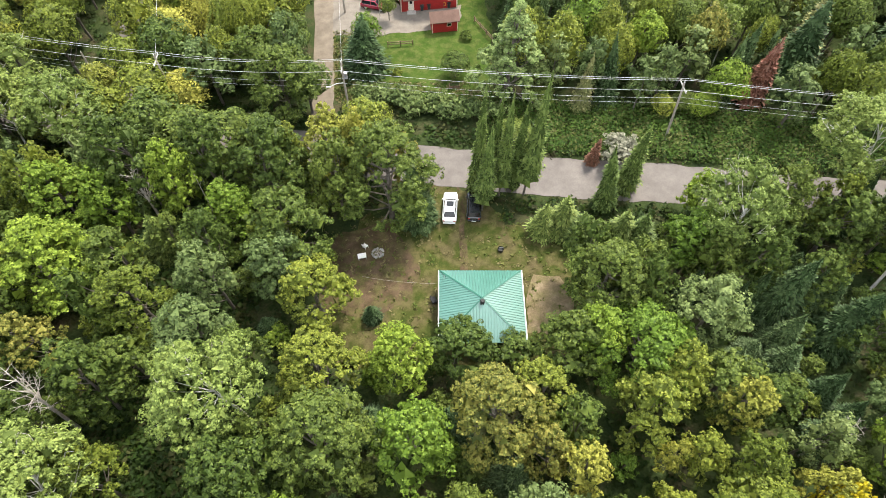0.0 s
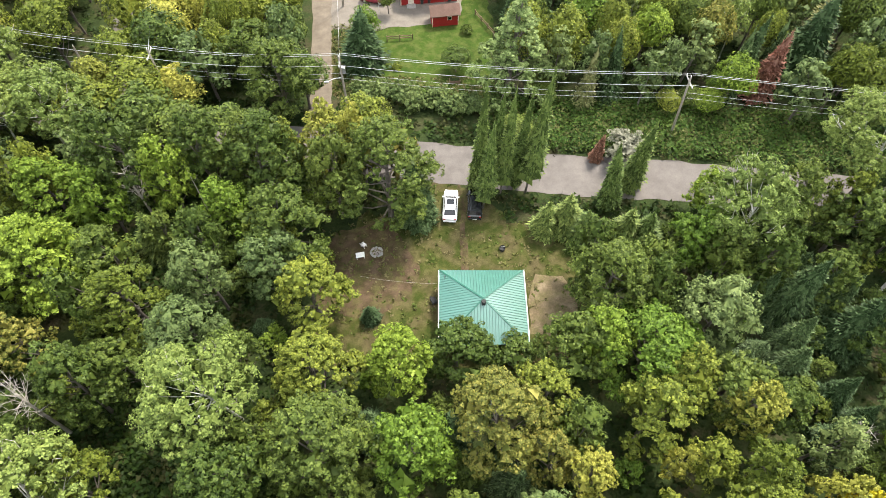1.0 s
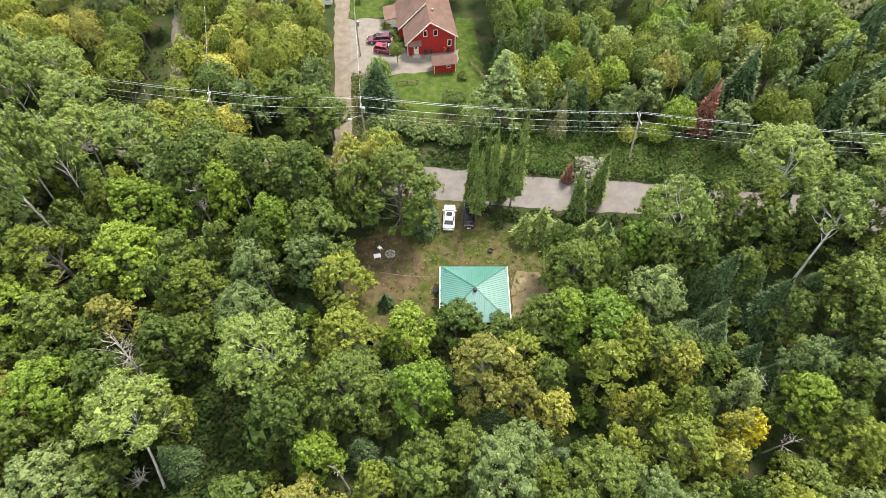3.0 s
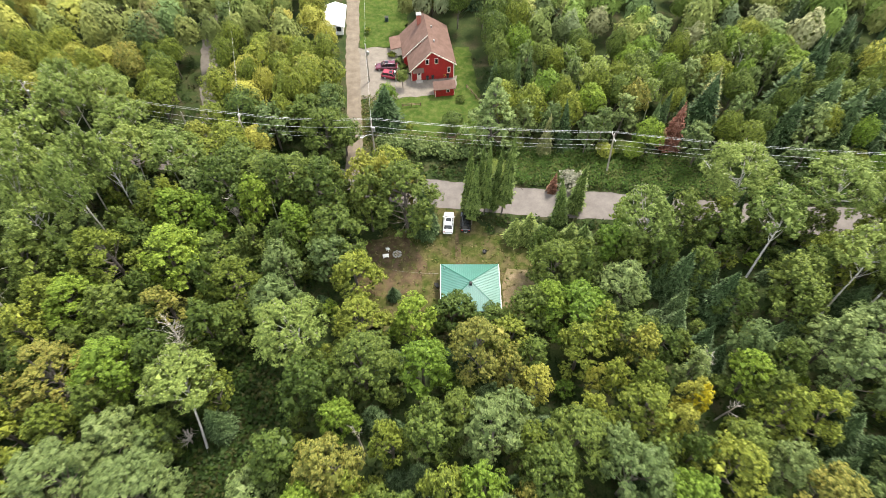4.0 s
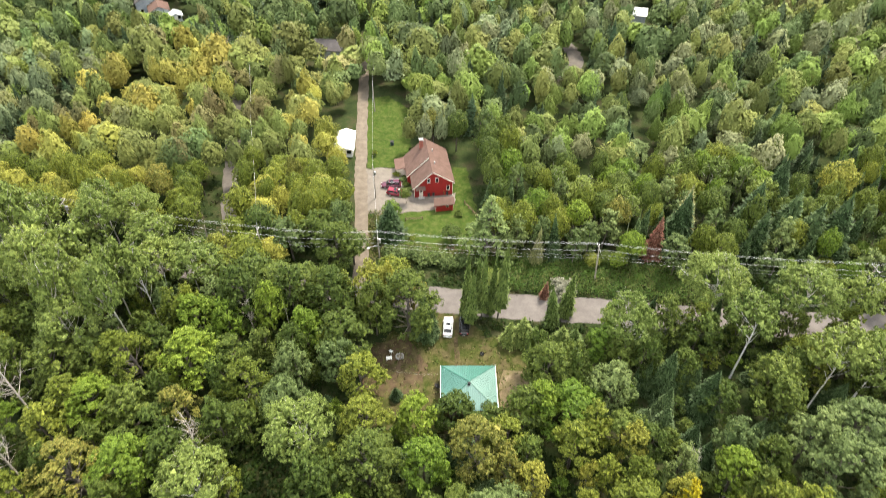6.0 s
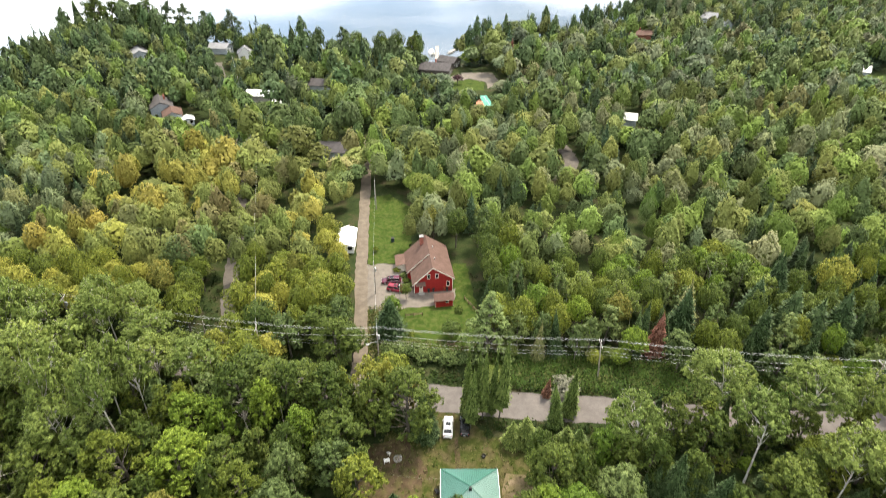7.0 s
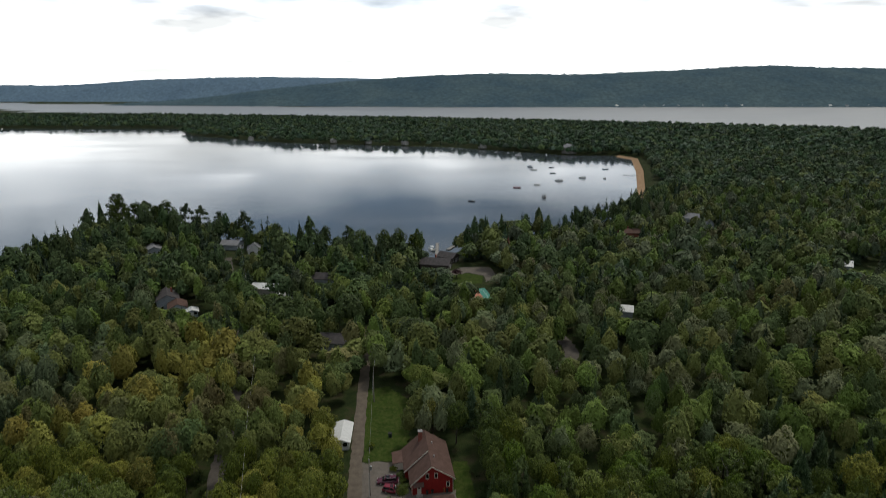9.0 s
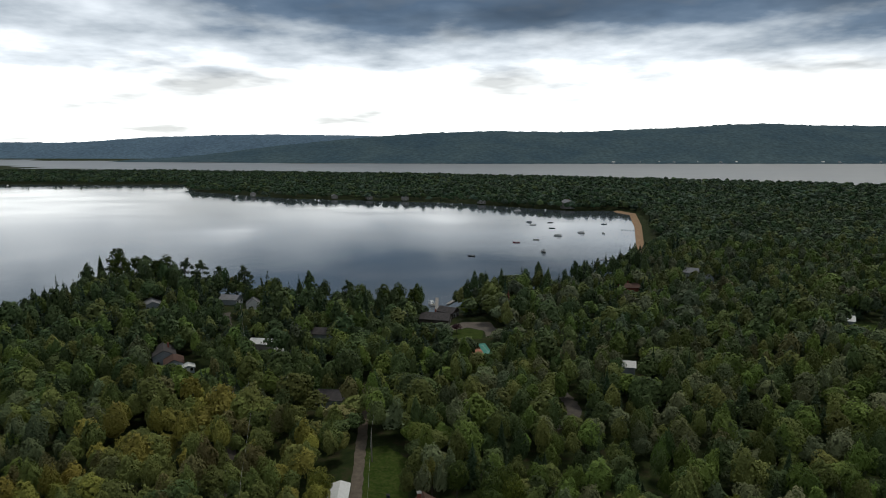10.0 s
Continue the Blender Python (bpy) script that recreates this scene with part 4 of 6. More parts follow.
# ---- vehicles ----
def build_car(name, label, m, body, length=4.6, width=1.8, height=1.48, wagon=False, rails=False):
    car = thing(name, m, label, "car", "parked cars")
    L, W, H = length, width, height
    # outline of the body along the car, then of the glasshouse; y is forward
    rows = [(-0.5, 0.62, 0.86, 0.88), (-0.47, 0.3, 0.96, 0.96), (-0.3, 0.22, 0.98, 1.0), (0.0, 0.2, 0.96, 1.0), (0.28, 0.22, 0.93, 1.0), (0.42, 0.26, 0.82, 0.97), (0.49, 0.36, 0.68, 0.86), (0.5, 0.45, 0.62, 0.8)]
    bm, rings = bmesh.new(), []
    for fy, z0, z1, w in rows:
        hw, zt = W / 2 * w, z1 * 0.98
        ring = [(-hw * 0.94, z0), (-hw, (z0 + zt) * 0.5), (-hw * 0.97, zt * 0.92), (-hw * 0.82, zt), (hw * 0.82, zt), (hw * 0.97, zt * 0.92), (hw, (z0 + zt) * 0.5), (hw * 0.94, z0)]
        rings.append([bm.verts.new((x, fy * L, z)) for x, z in ring])
    for a, b in zip(rings, rings[1:]):
        for i in range(8):
            j = (i + 1) % 8
            bm.faces.new((a[i], a[j], b[j], b[i]))
    bm.faces.new(rings[0])
    bm.faces.new(rings[-1][::-1])
    b = part("body", bm, body, car, smooth=True)
    b.data.polygons.foreach_set("use_smooth", [True] * len(b.data.polygons))
    rear = -0.47 if wagon else -0.40
    # glasshouse with a painted roof
    lo = [(-W * 0.43, rear * L), (W * 0.43, rear * L), (W * 0.43, 0.24 * L), (-W * 0.43, 0.24 * L)]
    ry = (rear + (0.06 if wagon else 0.12)) * L
    hi = [(-W * 0.34, ry), (W * 0.34, ry), (W * 0.34, 0.07 * L), (-W * 0.34, 0.07 * L)]
    for i, pane in enumerate(("rear_window", "side_window", "windscreen", "side_window")):
        j = (i + 1) % 4
        p = [Vector((*lo[i], 0.9)), Vector((*lo[j], 0.9)), Vector((*hi[j], H - 0.05)), Vector((*hi[i], H - 0.05))]
        inward = (p[1] - p[0]).cross(p[3] - p[0]).normalized() * -0.02
        bm = bmesh.new()
        outer, inner = [bm.verts.new(v) for v in p], [bm.verts.new(v + inward) for v in p]
        bm.faces.new(outer)
        bm.faces.new(inner[::-1])
        for k in range(4):
            n = (k + 1) % 4
            bm.faces.new((outer[k], inner[k], inner[n], outer[n]))
        part(pane, bm, GLASS, car, "dark tinted glass")
    roof = part("roof", bevelled(boxes((-W * 0.36, W * 0.36, ry - 0.06, 0.09 * L, H - 0.06, H)), 0.025), body, car)
    if not wagon or True:
        part("sunroof", boxes((-W * 0.24, W * 0.24, -0.12 * L, 0.05 * L, H + 0.001, H + 0.006)), GLASS, roof, "dark glass sunroof panel")
    if rails:
        for s in (-1, 1):
            part("roof_rail", boxes((s * W * 0.34 - 0.025, s * W * 0.34 + 0.025, ry, 0.05 * L, H, H + 0.06)), STEEL, roof)
    for s in (-1, 1):
        k = (1, 2) if s > 0 else (0, 3)
        posts = [((*lo[i], 0.9), (*hi[i], H - 0.04)) for i in k] + [((s * W * 0.43, -0.08 * L, 0.9), (s * W * 0.345, -0.1 * L, H - 0.04))]
        for d0, d1 in posts:
            part("pillar", beam(d0, d1, 0.1, 0.06), body, car)
        part("mirror", bevelled(boxes((min(s * W * 0.48, s * W * 0.58), max(s * W * 0.48, s * W * 0.58), 0.18 * L, 0.2 * L + 0.06, 0.92, 1.06)), 0.02), body, car)
        part("headlight", bevelled(boxes((min(s * W * 0.26, s * W * 0.42), max(s * W * 0.26, s * W * 0.42), 0.46 * L, 0.49 * L, 0.58, 0.7)), 0.015), LAMP_CLEAR, car)
        part("tail_light", bevelled(boxes((min(s * W * 0.27, s * W * 0.42), max(s * W * 0.27, s * W * 0.42), -0.502 * L, -0.47 * L, 0.7, 0.86)), 0.015), LAMP_RED, car)
        for fy in (-0.29, 0.3):
            bm = bmesh.new()
            bmesh.ops.create_cone(bm, cap_ends=True, segments=18, radius1=0.33, radius2=0.33, depth=0.22, matrix=pose(s * (W / 2 - 0.12), fy * L, 0.33, 0, 90, 0))
            wheel = part("wheel", bevelled(bm, 0.02, 1), BLACK, car, "black rubber tyre")
            bm = bmesh.new()
            bmesh.ops.create_cone(bm, cap_ends=True, segments=14, radius1=0.21, radius2=0.19, depth=0.24, matrix=pose(s * (W / 2 - 0.12), fy * L, 0.33, 0, 90, 0))
            part("rim", bm, STEEL, wheel)
    part("bumper", bevelled(boxes((-W * 0.42, W * 0.42, -0.515 * L, -0.48 * L, 0.32, 0.5)), 0.03), body, car)
    bm = bmesh.new()
    box(bm, -0.26, 0.26, -0.519 * L, -0.515 * L, 0.36, 0.47)
    part("number_plate", bm, PLASTIC, car)
    return car


build_car("parked_car", "white sedan parked on the grass drive", pose(0.95, 60.3, 0.03, 0, 0, -3), CAR_WHITE)
build_car("parked_car", "black hatchback parked in the shade of cedars", pose(3.9, 60.6, 0.03, 0, 0, -2), CAR_BLACK, 4.5, 1.8, 1.52, True)
build_car("parked_car", "dark maroon estate car on the gravel drive", pose(-12.3, 104.2, 0.05, 0, 0, 92), CAR_MAROON, 4.7, 1.85, 1.6, True, True)
build_car("parked_car", "cherry red hatchback on the gravel drive", pose(-10.9, 101.0, 0.05, 0, 0, -105), CAR_RED, 4.3, 1.78, 1.5, True)


# ---- things in the cabin's yard ----
def build_chair(m):
    ch = thing("garden_chair", m, "white plastic garden chair on bare soil", "chair")
    part("seat", bevelled(boxes((-0.25, 0.25, -0.24, 0.24, 0.38, 0.42)), 0.015), PLASTIC, ch)
    part("backrest", bevelled(boxes((-0.25, 0.25, -0.03, 0.02, 0.0, 0.5), m=pose(0, -0.24, 0.42, 14)), 0.015), PLASTIC, ch)
    for x in (-0.22, 0.22):
        part("armrest", bevelled(boxes((x - 0.03, x + 0.03, -0.24, 0.2, 0.6, 0.64)), 0.01), PLASTIC, ch)
        for y in (-0.2, 0.2):
            part("leg", boxes((x - 0.025, x + 0.025, y - 0.025, y + 0.025, 0, 0.38)), PLASTIC, ch)


def build_low_table(m):
    t = thing("low_table", m, "low white plastic table on bare soil", "table")
    part("tabletop", bevelled(boxes((-0.5, 0.5, -0.35, 0.35, 0.4, 0.45)), 0.02), PLASTIC, t)
    for x in (-0.42, 0.42):
        for y in (-0.28, 0.28):
            part("leg", boxes((x - 0.03, x + 0.03, y - 0.03, y + 0.03, 0, 0.4)), PLASTIC, t)


def build_firepit(m):
    rng = np.random.default_rng(5)
    fp = thing("fire_pit", m, "ring of grey stones round a burnt-out fire", "fire pit")
    part("ash_bed", cyl(bmesh.new(), 0, 0, 0.0, 0.07, 0.75, 0.6, 18), ASH, fp, "pale ash and charred wood")
    bm = bmesh.new()
    bmesh.ops.create_icosphere(bm, subdivisions=2, radius=0.2)
    for v in bm.verts:
        v.co *= 0.85 + 0.3 * rng.random()
    me = from_bm("stone", bm, STONE)
    for i in range(15):
        a = i * 2 * math.pi / 15 + rng.normal() * 0.08
        k = 0.8 + 0.5 * rng.random()
        part("stone", me, None, fp, at=pose(0.9 * math.cos(a), 0.85 * math.sin(a), 0.1, 0, 0, rng.random() * 360) @ Matrix.Diagonal((k, k * 0.9, 0.75 * k, 1)))
    for i in range(5):
        a = rng.random() * 180
        v, f = tube([(-0.45, 0, 0.1), (0.45, 0.05, 0.16)], [0.06, 0.05], 7)
        part("charred_log", mesh_of("log", v, f, BARK if i % 2 else BARK_DEAD), None, fp, at=pose(rng.normal() * 0.15, rng.normal() * 0.15, 0.03, 0, 0, a))


build_chair(pose(-9.1, 54.7, 0.02, 0, 0, -40))
build_low_table(pose(-9.4, 53.3, 0.02, 0, 0, 12))
build_firepit(pose(-7.6, 53.9, 0.03) @ Matrix.Scale(0.72, 4))


def build_bucket(m):
    b = thing("bucket", m, "round black pail standing on the grass", "bucket")
    bm = cyl(bmesh.new(), 0, 0, 0, 0.42, 0.3, 0.36, 20)
    top = max(bm.faces, key=lambda f: f.calc_center_median().z)
    r = bmesh.ops.inset_individual(bm, faces=[top], thickness=0.04)
    for v in top.verts:
        v.co.z -= 0.3
    part("pail", bm, BLACK, b)
    v, f = tube([(0.36 * math.cos(t), 0.05, 0.42 + 0.2 * math.sin(t)) for t in np.linspace(0, math.pi, 9)], [0.012] * 9, 6)
    part("handle", mesh_of("handle", v, f, STEEL), None, b)


build_bucket(pose(6.9, 54.3, 0.02))


def cable(p, q, sag, r, n=18):
    p, q = np.array(p, float), np.array(q, float)
    pts = [p + (q - p) * t - np.array([0, 0, sag * 4 * t * (1 - t)]) for t in np.linspace(0, 1, n)]
    return tube(pts, [r] * n, 5)


def hang(name, label, p, q, sag=0.8, r=0.016, mat=None):
    v, f = cable(p, q, sag, r)
    return tagged(new(name, mesh_of(name, v, f, mat or WIRE, True)), label, "cable", "overhead wires")


rope = hang("rope", "pale rope strung from the cabin to a tree", (-0.6, 48.7, 1.9), (-9.0, 49.8, 1.6), 0.35, 0.011, GREYWOOD)
wb = thing("wheelbarrow", pose(-0.95, 47.4, 0.02, 0, 0, 30), "old dark wheelbarrow leaning beside the cabin wall", "wheelbarrow")
part("tray", bevelled(boxes((-0.3, 0.3, -0.4, 0.4, 0.35, 0.6)), 0.05), BLACK, wb)
for s in (-0.25, 0.25):
    part("handle", boxes((s - 0.02, s + 0.02, -0.9, 0.5, 0.3, 0.34)), WOOD, wb)
bmw = bmesh.new()
bmesh.ops.create_cone(bmw, cap_ends=True, segments=16, radius1=0.2, radius2=0.2, depth=0.08, matrix=pose(0, 0.6, 0.2, 0, 90, 0))
part("wheel", bmw, BLACK, wb)


# ---- poles and wires along the road ----
def build_pole(x, y, h, label, lean=0.0, turn=0.0, arm=True, lamp=False, can=False):
    p = thing("utility_pole", pose(x, y, 0, 0, lean, turn), label, "utility pole", "poles along the road")
    v, f = tube([(0, 0, -0.4), (0, 0, h * 0.5), (0, 0, h)], [0.17, 0.145, 0.115], 10)
    part("pole", mesh_of("pole", v, f, POLE, True), None, p)
    if arm:
        a = part("cross_arm", bevelled(boxes((-0.06, 0.06, -1.2, 1.2, h - 0.75, h - 0.62)), 0.01), GREYWOOD, p)
        for yy in (-1.1, 1.1):
            part("insulator", cyl(bmesh.new(), 0, yy, h - 0.62, h - 0.4, 0.06, 0.04, 10), PLASTIC, a)
    part("insulator", cyl(bmesh.new(), 0, 0, h, h + 0.25, 0.06, 0.04, 10), PLASTIC, p)
    if can:
        part("transformer", bevelled(cyl(bmesh.new(), 0.3, 0.1, h - 2.6, h - 1.7, 0.24, 0.24, 14), 0.03), STEEL, p, "grey transformer can")
    if lamp:
        v, f = tube([(0, 0, h - 3.2), (-0.9, -0.5, h - 2.9), (-1.7, -0.9, h - 2.95)], [0.045, 0.04, 0.035], 8)
        arm_ob = part("lamp_arm", mesh_of("lamp_arm", v, f, STEEL, True), None, p)
        part("lamp_head", bevelled(boxes((-2.2, -1.6, -1.05, -0.8, h - 3.05, h - 2.92)), 0.03), STEEL, arm_ob, "grey street lamp head")
    return p


NOTES = ["weathered wooden power pole among trees", "weathered wooden power pole with a cross-arm", "wooden power pole beside the side lane", "wooden power pole with a street lamp", "leaning pale wooden power pole", "wooden power pole behind aspens", "wooden power pole along the road"]
for i, ((x, y, h), note) in enumerate(zip(POLES, NOTES)):
    build_pole(x, y, h, note, -4.0 if i == 4 else 0.0, 4.0, True, i == 3, i in (1, 3))
for (xa, ya, ha), (xb, yb, hb) in zip(POLES, POLES[1:]):
    for dy, dz in ((0, 0.25), (-1.1, -0.4), (1.1, -0.4)):
        hang("power_line", "bright aluminium overhead power line", (xa, ya + dy, ha + dz), (xb, yb + dy, hb + dz), 0.7, 0.02)
    for dz in (-2.4, -3.2):
        hang("telephone_line", "grey overhead telephone cable", (xa, ya - 0.15, ha + dz), (xb, yb - 0.15, hb + dz), 0.8, 0.013, STEEL)
LANE_POLES = [(-15.6, 99.8, 9.0), (-19.2, 140, 9.0), (-21.5, 178, 9.0)]
for x, y, h in LANE_POLES:
    build_pole(x, y, h, "slim wooden pole beside the gravel lane", 0, 0, False, False, y < 110)
chain = [(-12.5, 75.1, 9.8)] + LANE_POLES
for a, b in zip(chain, chain[1:]):
    hang("power_line", "thin overhead line along the lane", a, b, 0.6, 0.015)
build_pole(-48.6, 81.3, 7.0, "short grey stub pole beside the lane", 3, 0, False)
SIDE_POLES = [(-35.6, 76.0, 10.4), (-47, 118, 9.5), (-55, 150, 9.5), (-74, 205, 9.5), (-97, 268, 9.5)]
for x, y, h in SIDE_POLES[1:]:
    build_pole(x, y, h, "slim pole beside the shaded lane", 0, 0, False)
for a, b in zip(SIDE_POLES, SIDE_POLES[1:]):
    hang("power_line", "thin overhead line along the shaded lane", a, b, 0.6, 0.025)
for x, y in ((258, 352), (300, 372), (345, 380)):
    build_pole(x, y, 15, "tall power pole above the far woods", 0, 0, True)


# ---- the red house ----
def build_red_house():
    # local frame: x across the gable front, y back along the ridge
    H = thing("red_house", pose(-6.6, 99.9, 0, 0, 0, 8), "barn-red wooden house with brown shingle roofs", "house")
    Wd, D, e, r = 9.0, 13.5, 3.0, 7.0
    rx = 4.3
    ring = [(0, 0), (Wd, 0), (Wd, 3.9), (rx, r - 0.1), (0, e)]
    part("wall", prism(bmesh.new(), ring, 0, D), RED, H, "barn-red board walls")
    # main roof: a short slope on one side, a long one on the other
    o = 0.45
    sl, sr = (r - e) / rx, (r - 3.9) / (Wd - rx)
    part("roof", slab(bmesh.new(), [(rx, -o, r), (Wd + o, -o, 3.9 - sr * o), (Wd + o, D + o, 3.9 - sr * o), (rx, D + o, r)], 0.16), SHINGLE, H, "brown shingle roof slope")
    part("roof", slab(bmesh.new(), [(-o, -o, e - sl * o), (rx, -o, r), (rx, 5.2, r), (-o, 5.2, e - sl * o)], 0.16), SHINGLE, H, "brown shingle roof slope")
    z2 = 0.45
    part("roof", slab(bmesh.new(), [(-1.3, 5.2, e - sl * 1.3 + z2), (rx - 0.02, 5.2, r + z2 * 0.7), (rx - 0.02, D + o, r + z2 * 0.7), (-1.3, D + o, e - sl * 1.3 + z2)], 0.18), SHINGLE, H, "raised brown shingle roof slope")
    part("roof", slab(bmesh.new(), [(-3.6, 9.0, 1.95), (-1.2, 9.0, 2.35), (-1.2, D + 0.2, 2.35), (-3.6, D + 0.2, 1.95)], 0.14), SHINGLE, H, "low brown porch roof")
    part("wall", boxes((-1.0, 0.02, 5.6, D - 0.1, 0, 2.2)), RED, H)
    part("wall", boxes((-3.3, -1.0, 9.4, D, 0, 1.9)), CREAM, H, "cream side porch wall")
    for a, b in (((rx, -o - 0.03, r - 0.08), (Wd + o, -o - 0.03, 3.9 - sr * o - 0.08)), ((rx, -o - 0.03, r - 0.08), (-o, -o - 0.03, e - sl * o - 0.08)), ((rx - 0.1, 5.14, r + 0.22), (-1.3, 5.14, e - sl * 1.3 + z2 - 0.08))):
        part("barge_board", beam(a, b, 0.05, 0.2), CREAM, H, "cream barge board")
    for x in (0.03, Wd - 0.03):
        part("corner_board", boxes((x - 0.08, x + 0.08, -0.04, 0.0, 0, e - 0.2 if x < 1 else 3.7)), CREAM, H)
    chim = part("chimney", bevelled(boxes((2.6, 3.5, D - 2.4, D - 1.5, 4.5, 8.3)), 0.02), BRICK, H, "red brick chimney")
    part("cap", bevelled(boxes((2.5, 3.6, D - 2.5, D - 1.4, 8.3, 8.45)), 0.02), STONE, chim, "pale stone chimney cap")

    def window(x, z, w, h):
        fr = part("window", boxes((x - w / 2 - 0.1, x + w / 2 + 0.1, -0.06, -0.003, z - 0.1, z), (x - w / 2 - 0.1, x + w / 2 + 0.1, -0.06, -0.003, z + h, z + h + 0.1),
                                  (x - w / 2 - 0.1, x - w / 2, -0.06, -0.003, z, z + h), (x + w / 2, x + w / 2 + 0.1, -0.06, -0.003, z, z + h)), CREAM, H, "cream window frame")
        part("pane", boxes((x - w / 2, x + w / 2, -0.02, -0.004, z, z + h)), GLASS, fr)

    window(3.4, 3.9, 0.55, 1.1)
    window(5.3, 3.9, 0.55, 1.1)
    window(7.9, 1.5, 0.55, 1.2)
    door = part("door", boxes((1.15, 2.05, -0.07, -0.003, 0.25, 2.3)), CREAM, H, "cream front door")
    part("pane", boxes((1.4, 1.8, -0.08, -0.07, 1.4, 2.0)), GLASS, door)
    part("door_hood", slab(bmesh.new(), [(0.3, -1.1, 2.65), (2.6, -1.1, 2.65), (2.6, 0, 3.1), (0.3, 0, 3.1)], 0.1), SHINGLE, H, "small shingle hood over the door")
    part("step", bevelled(boxes((0.9, 2.3, -1.0, -0.01, 0, 0.2)), 0.02), GREYWOOD, H)
    for x, y, z in ((rx + 1.0, 4.0, 6.45), (rx + 1.2, 9.5, 6.3)):
        part("roof_vent", cyl(bmesh.new(), x, y, z - 0.3, z + 0.35, 0.17, 0.17, 12), STEEL, H, "pale roof vent")
    return H


build_red_house()


def build_shed():
    S = thing("garden_shed", pose(-1.6, 94.6, 0, 0, 0, 9), "small barn-red shed with a brown shingle roof", "shed")
    part("wall", prism(bmesh.new(), [(0, 0), (2.3, 0), (2.3, 2.1), (1.15, 2.85), (0, 2.1)], 0, 4.0), RED, S, at=pose(0, 2.3, 0, 0, 0, -90))
    for a in ([(-0.3, -0.35, 1.95), (4.3, -0.35, 1.95), (4.3, 1.15, 2.95), (-0.3, 1.15, 2.95)], [(-0.3, 1.15, 2.95), (4.3, 1.15, 2.95), (4.3, 2.65, 1.95), (-0.3, 2.65, 1.95)]):
        part("roof", slab(bmesh.new(), a, 0.1), SHINGLE, S, "brown shingle roof slope")
    w = part("window", boxes((2.3, 3.0, -0.05, -0.003, 1.0, 1.6)), CREAM, S, "cream window frame")
    part("pane", boxes((2.37, 2.93, -0.06, -0.05, 1.07, 1.53)), GLASS, w)
    part("door", boxes((0.4, 1.2, -0.05, -0.003, 0.1, 1.9)), RED, S)
    for x in (0.04, 3.96):
        part("corner_board", boxes((x - 0.05, x + 0.05, -0.04, 0, 0, 1.9)), CREAM, S)


build_shed()


def build_bin(x, y, mat, label):
    b = thing("wheelie_bin", pose(x, y, 0.05, 0, 0, 8), label, "bin", "bins beside the red house")
    bm = boxes((-0.26, 0.26, -0.3, 0.3, 0.08, 0.95))
    for v in bm.verts:
        if v.co.z < 0.5:
            v.co.x *= 0.8
            v.co.y *= 0.8
    part("tub", bevelled(bm, 0.03), mat, b)
    part("lid", bevelled(boxes((-0.29, 0.29, -0.34, 0.34, 0.96, 1.04)), 0.02), BLACK, b)
    for s in (-0.24, 0.24):
        bm = bmesh.new()
        bmesh.ops.create_cone(bm, cap_ends=True, segments=12, radius1=0.1, radius2=0.1, depth=0.05, matrix=pose(s, 0.24, 0.1, 0, 90, 0))
        part("wheel", bm, BLACK, b)


for x, y, k in ((-3.3, 100.3, 0), (-2.2, 100.6, 1), (1.0, 101.0, 0)):
    build_bin(x, y, BINGREEN, "dark green wheeled bin with black lid")
tyre = thing("garden_hose", pose(0.2, 100.9, 0.05), "coil of bright yellow garden hose", "hose")
YELLOW_HOSE = surface("yellow_hose", (0.5, 0.4, 0.03), (0.6, 0.5, 0.05), 3, 20, 0.5)
hv, hf = tube([((0.32 + 0.02 * (i % 3)) * math.cos(i * 0.5), 0.05 * math.sin(i * 1.7), 0.75 + (0.32 + 0.02 * (i % 3)) * math.sin(i * 0.5)) for i in range(40)], [0.03] * 40, 6)
part("coil", mesh_of("coil", hv, hf, YELLOW_HOSE, True), None, tyre)
part("hanger", boxes((-0.05, 0.05, -0.06, 0.06, 0, 1.0)), WOOD, tyre)


def build_fence(x, y, turn, n, label):
    f = thing("rail_fence", pose(x, y, 0.03, 0, 0, turn), label, "fence")
    for i in range(n):
        part("post", boxes((i * 1.9 - 0.06, i * 1.9 + 0.06, -0.06, 0.06, 0, 1.0)), WOOD, f)
    for i in range(n - 1):
        for z in (0.45, 0.8):
            part("rail", boxes((i * 1.9 + 0.06, i * 1.9 + 1.84, -0.03, 0.03, z - 0.05, z + 0.05)), WOOD, f)


build_fence(-8.3, 91.3, 6, 3, "short brown wooden rail fence on the lawn")
build_fence(5.0, 97.5, -62, 4, "low brown wooden rail fence beside trees")
gate = thing("lamp_post", pose(-9.9, 98.2, 0.04), "slim white lamp post beside the drive", "lamp post")
part("post", cyl(bmesh.new(), 0, 0, 0, 3.4, 0.05, 0.04, 10), GREYWOOD, gate)
part("lantern", bevelled(boxes((-0.12, 0.12, -0.12, 0.12, 3.4, 3.75)), 0.03), PLASTIC, gate)
bench = thing("planter_box", pose(1.7, 82.4, 0.03, 0, 0, 5), "small dark wooden planter box on the lawn", "planter")
part("box", bevelled(boxes((-0.75, 0.75, -0.35, 0.35, 0, 0.5)), 0.03), WOOD, bench)
part("soil", boxes((-0.65, 0.65, -0.27, 0.27, 0.505, 0.53)), FLOOR, bench)
bird = thing("garden_box", pose(-13.2, 122.5, 0.03), "small dark box standing on the long lawn", "box")
part("box", bevelled(boxes((-0.4, 0.4, -0.4, 0.4, 0, 1.0)), 0.05), BINGREEN, bird)
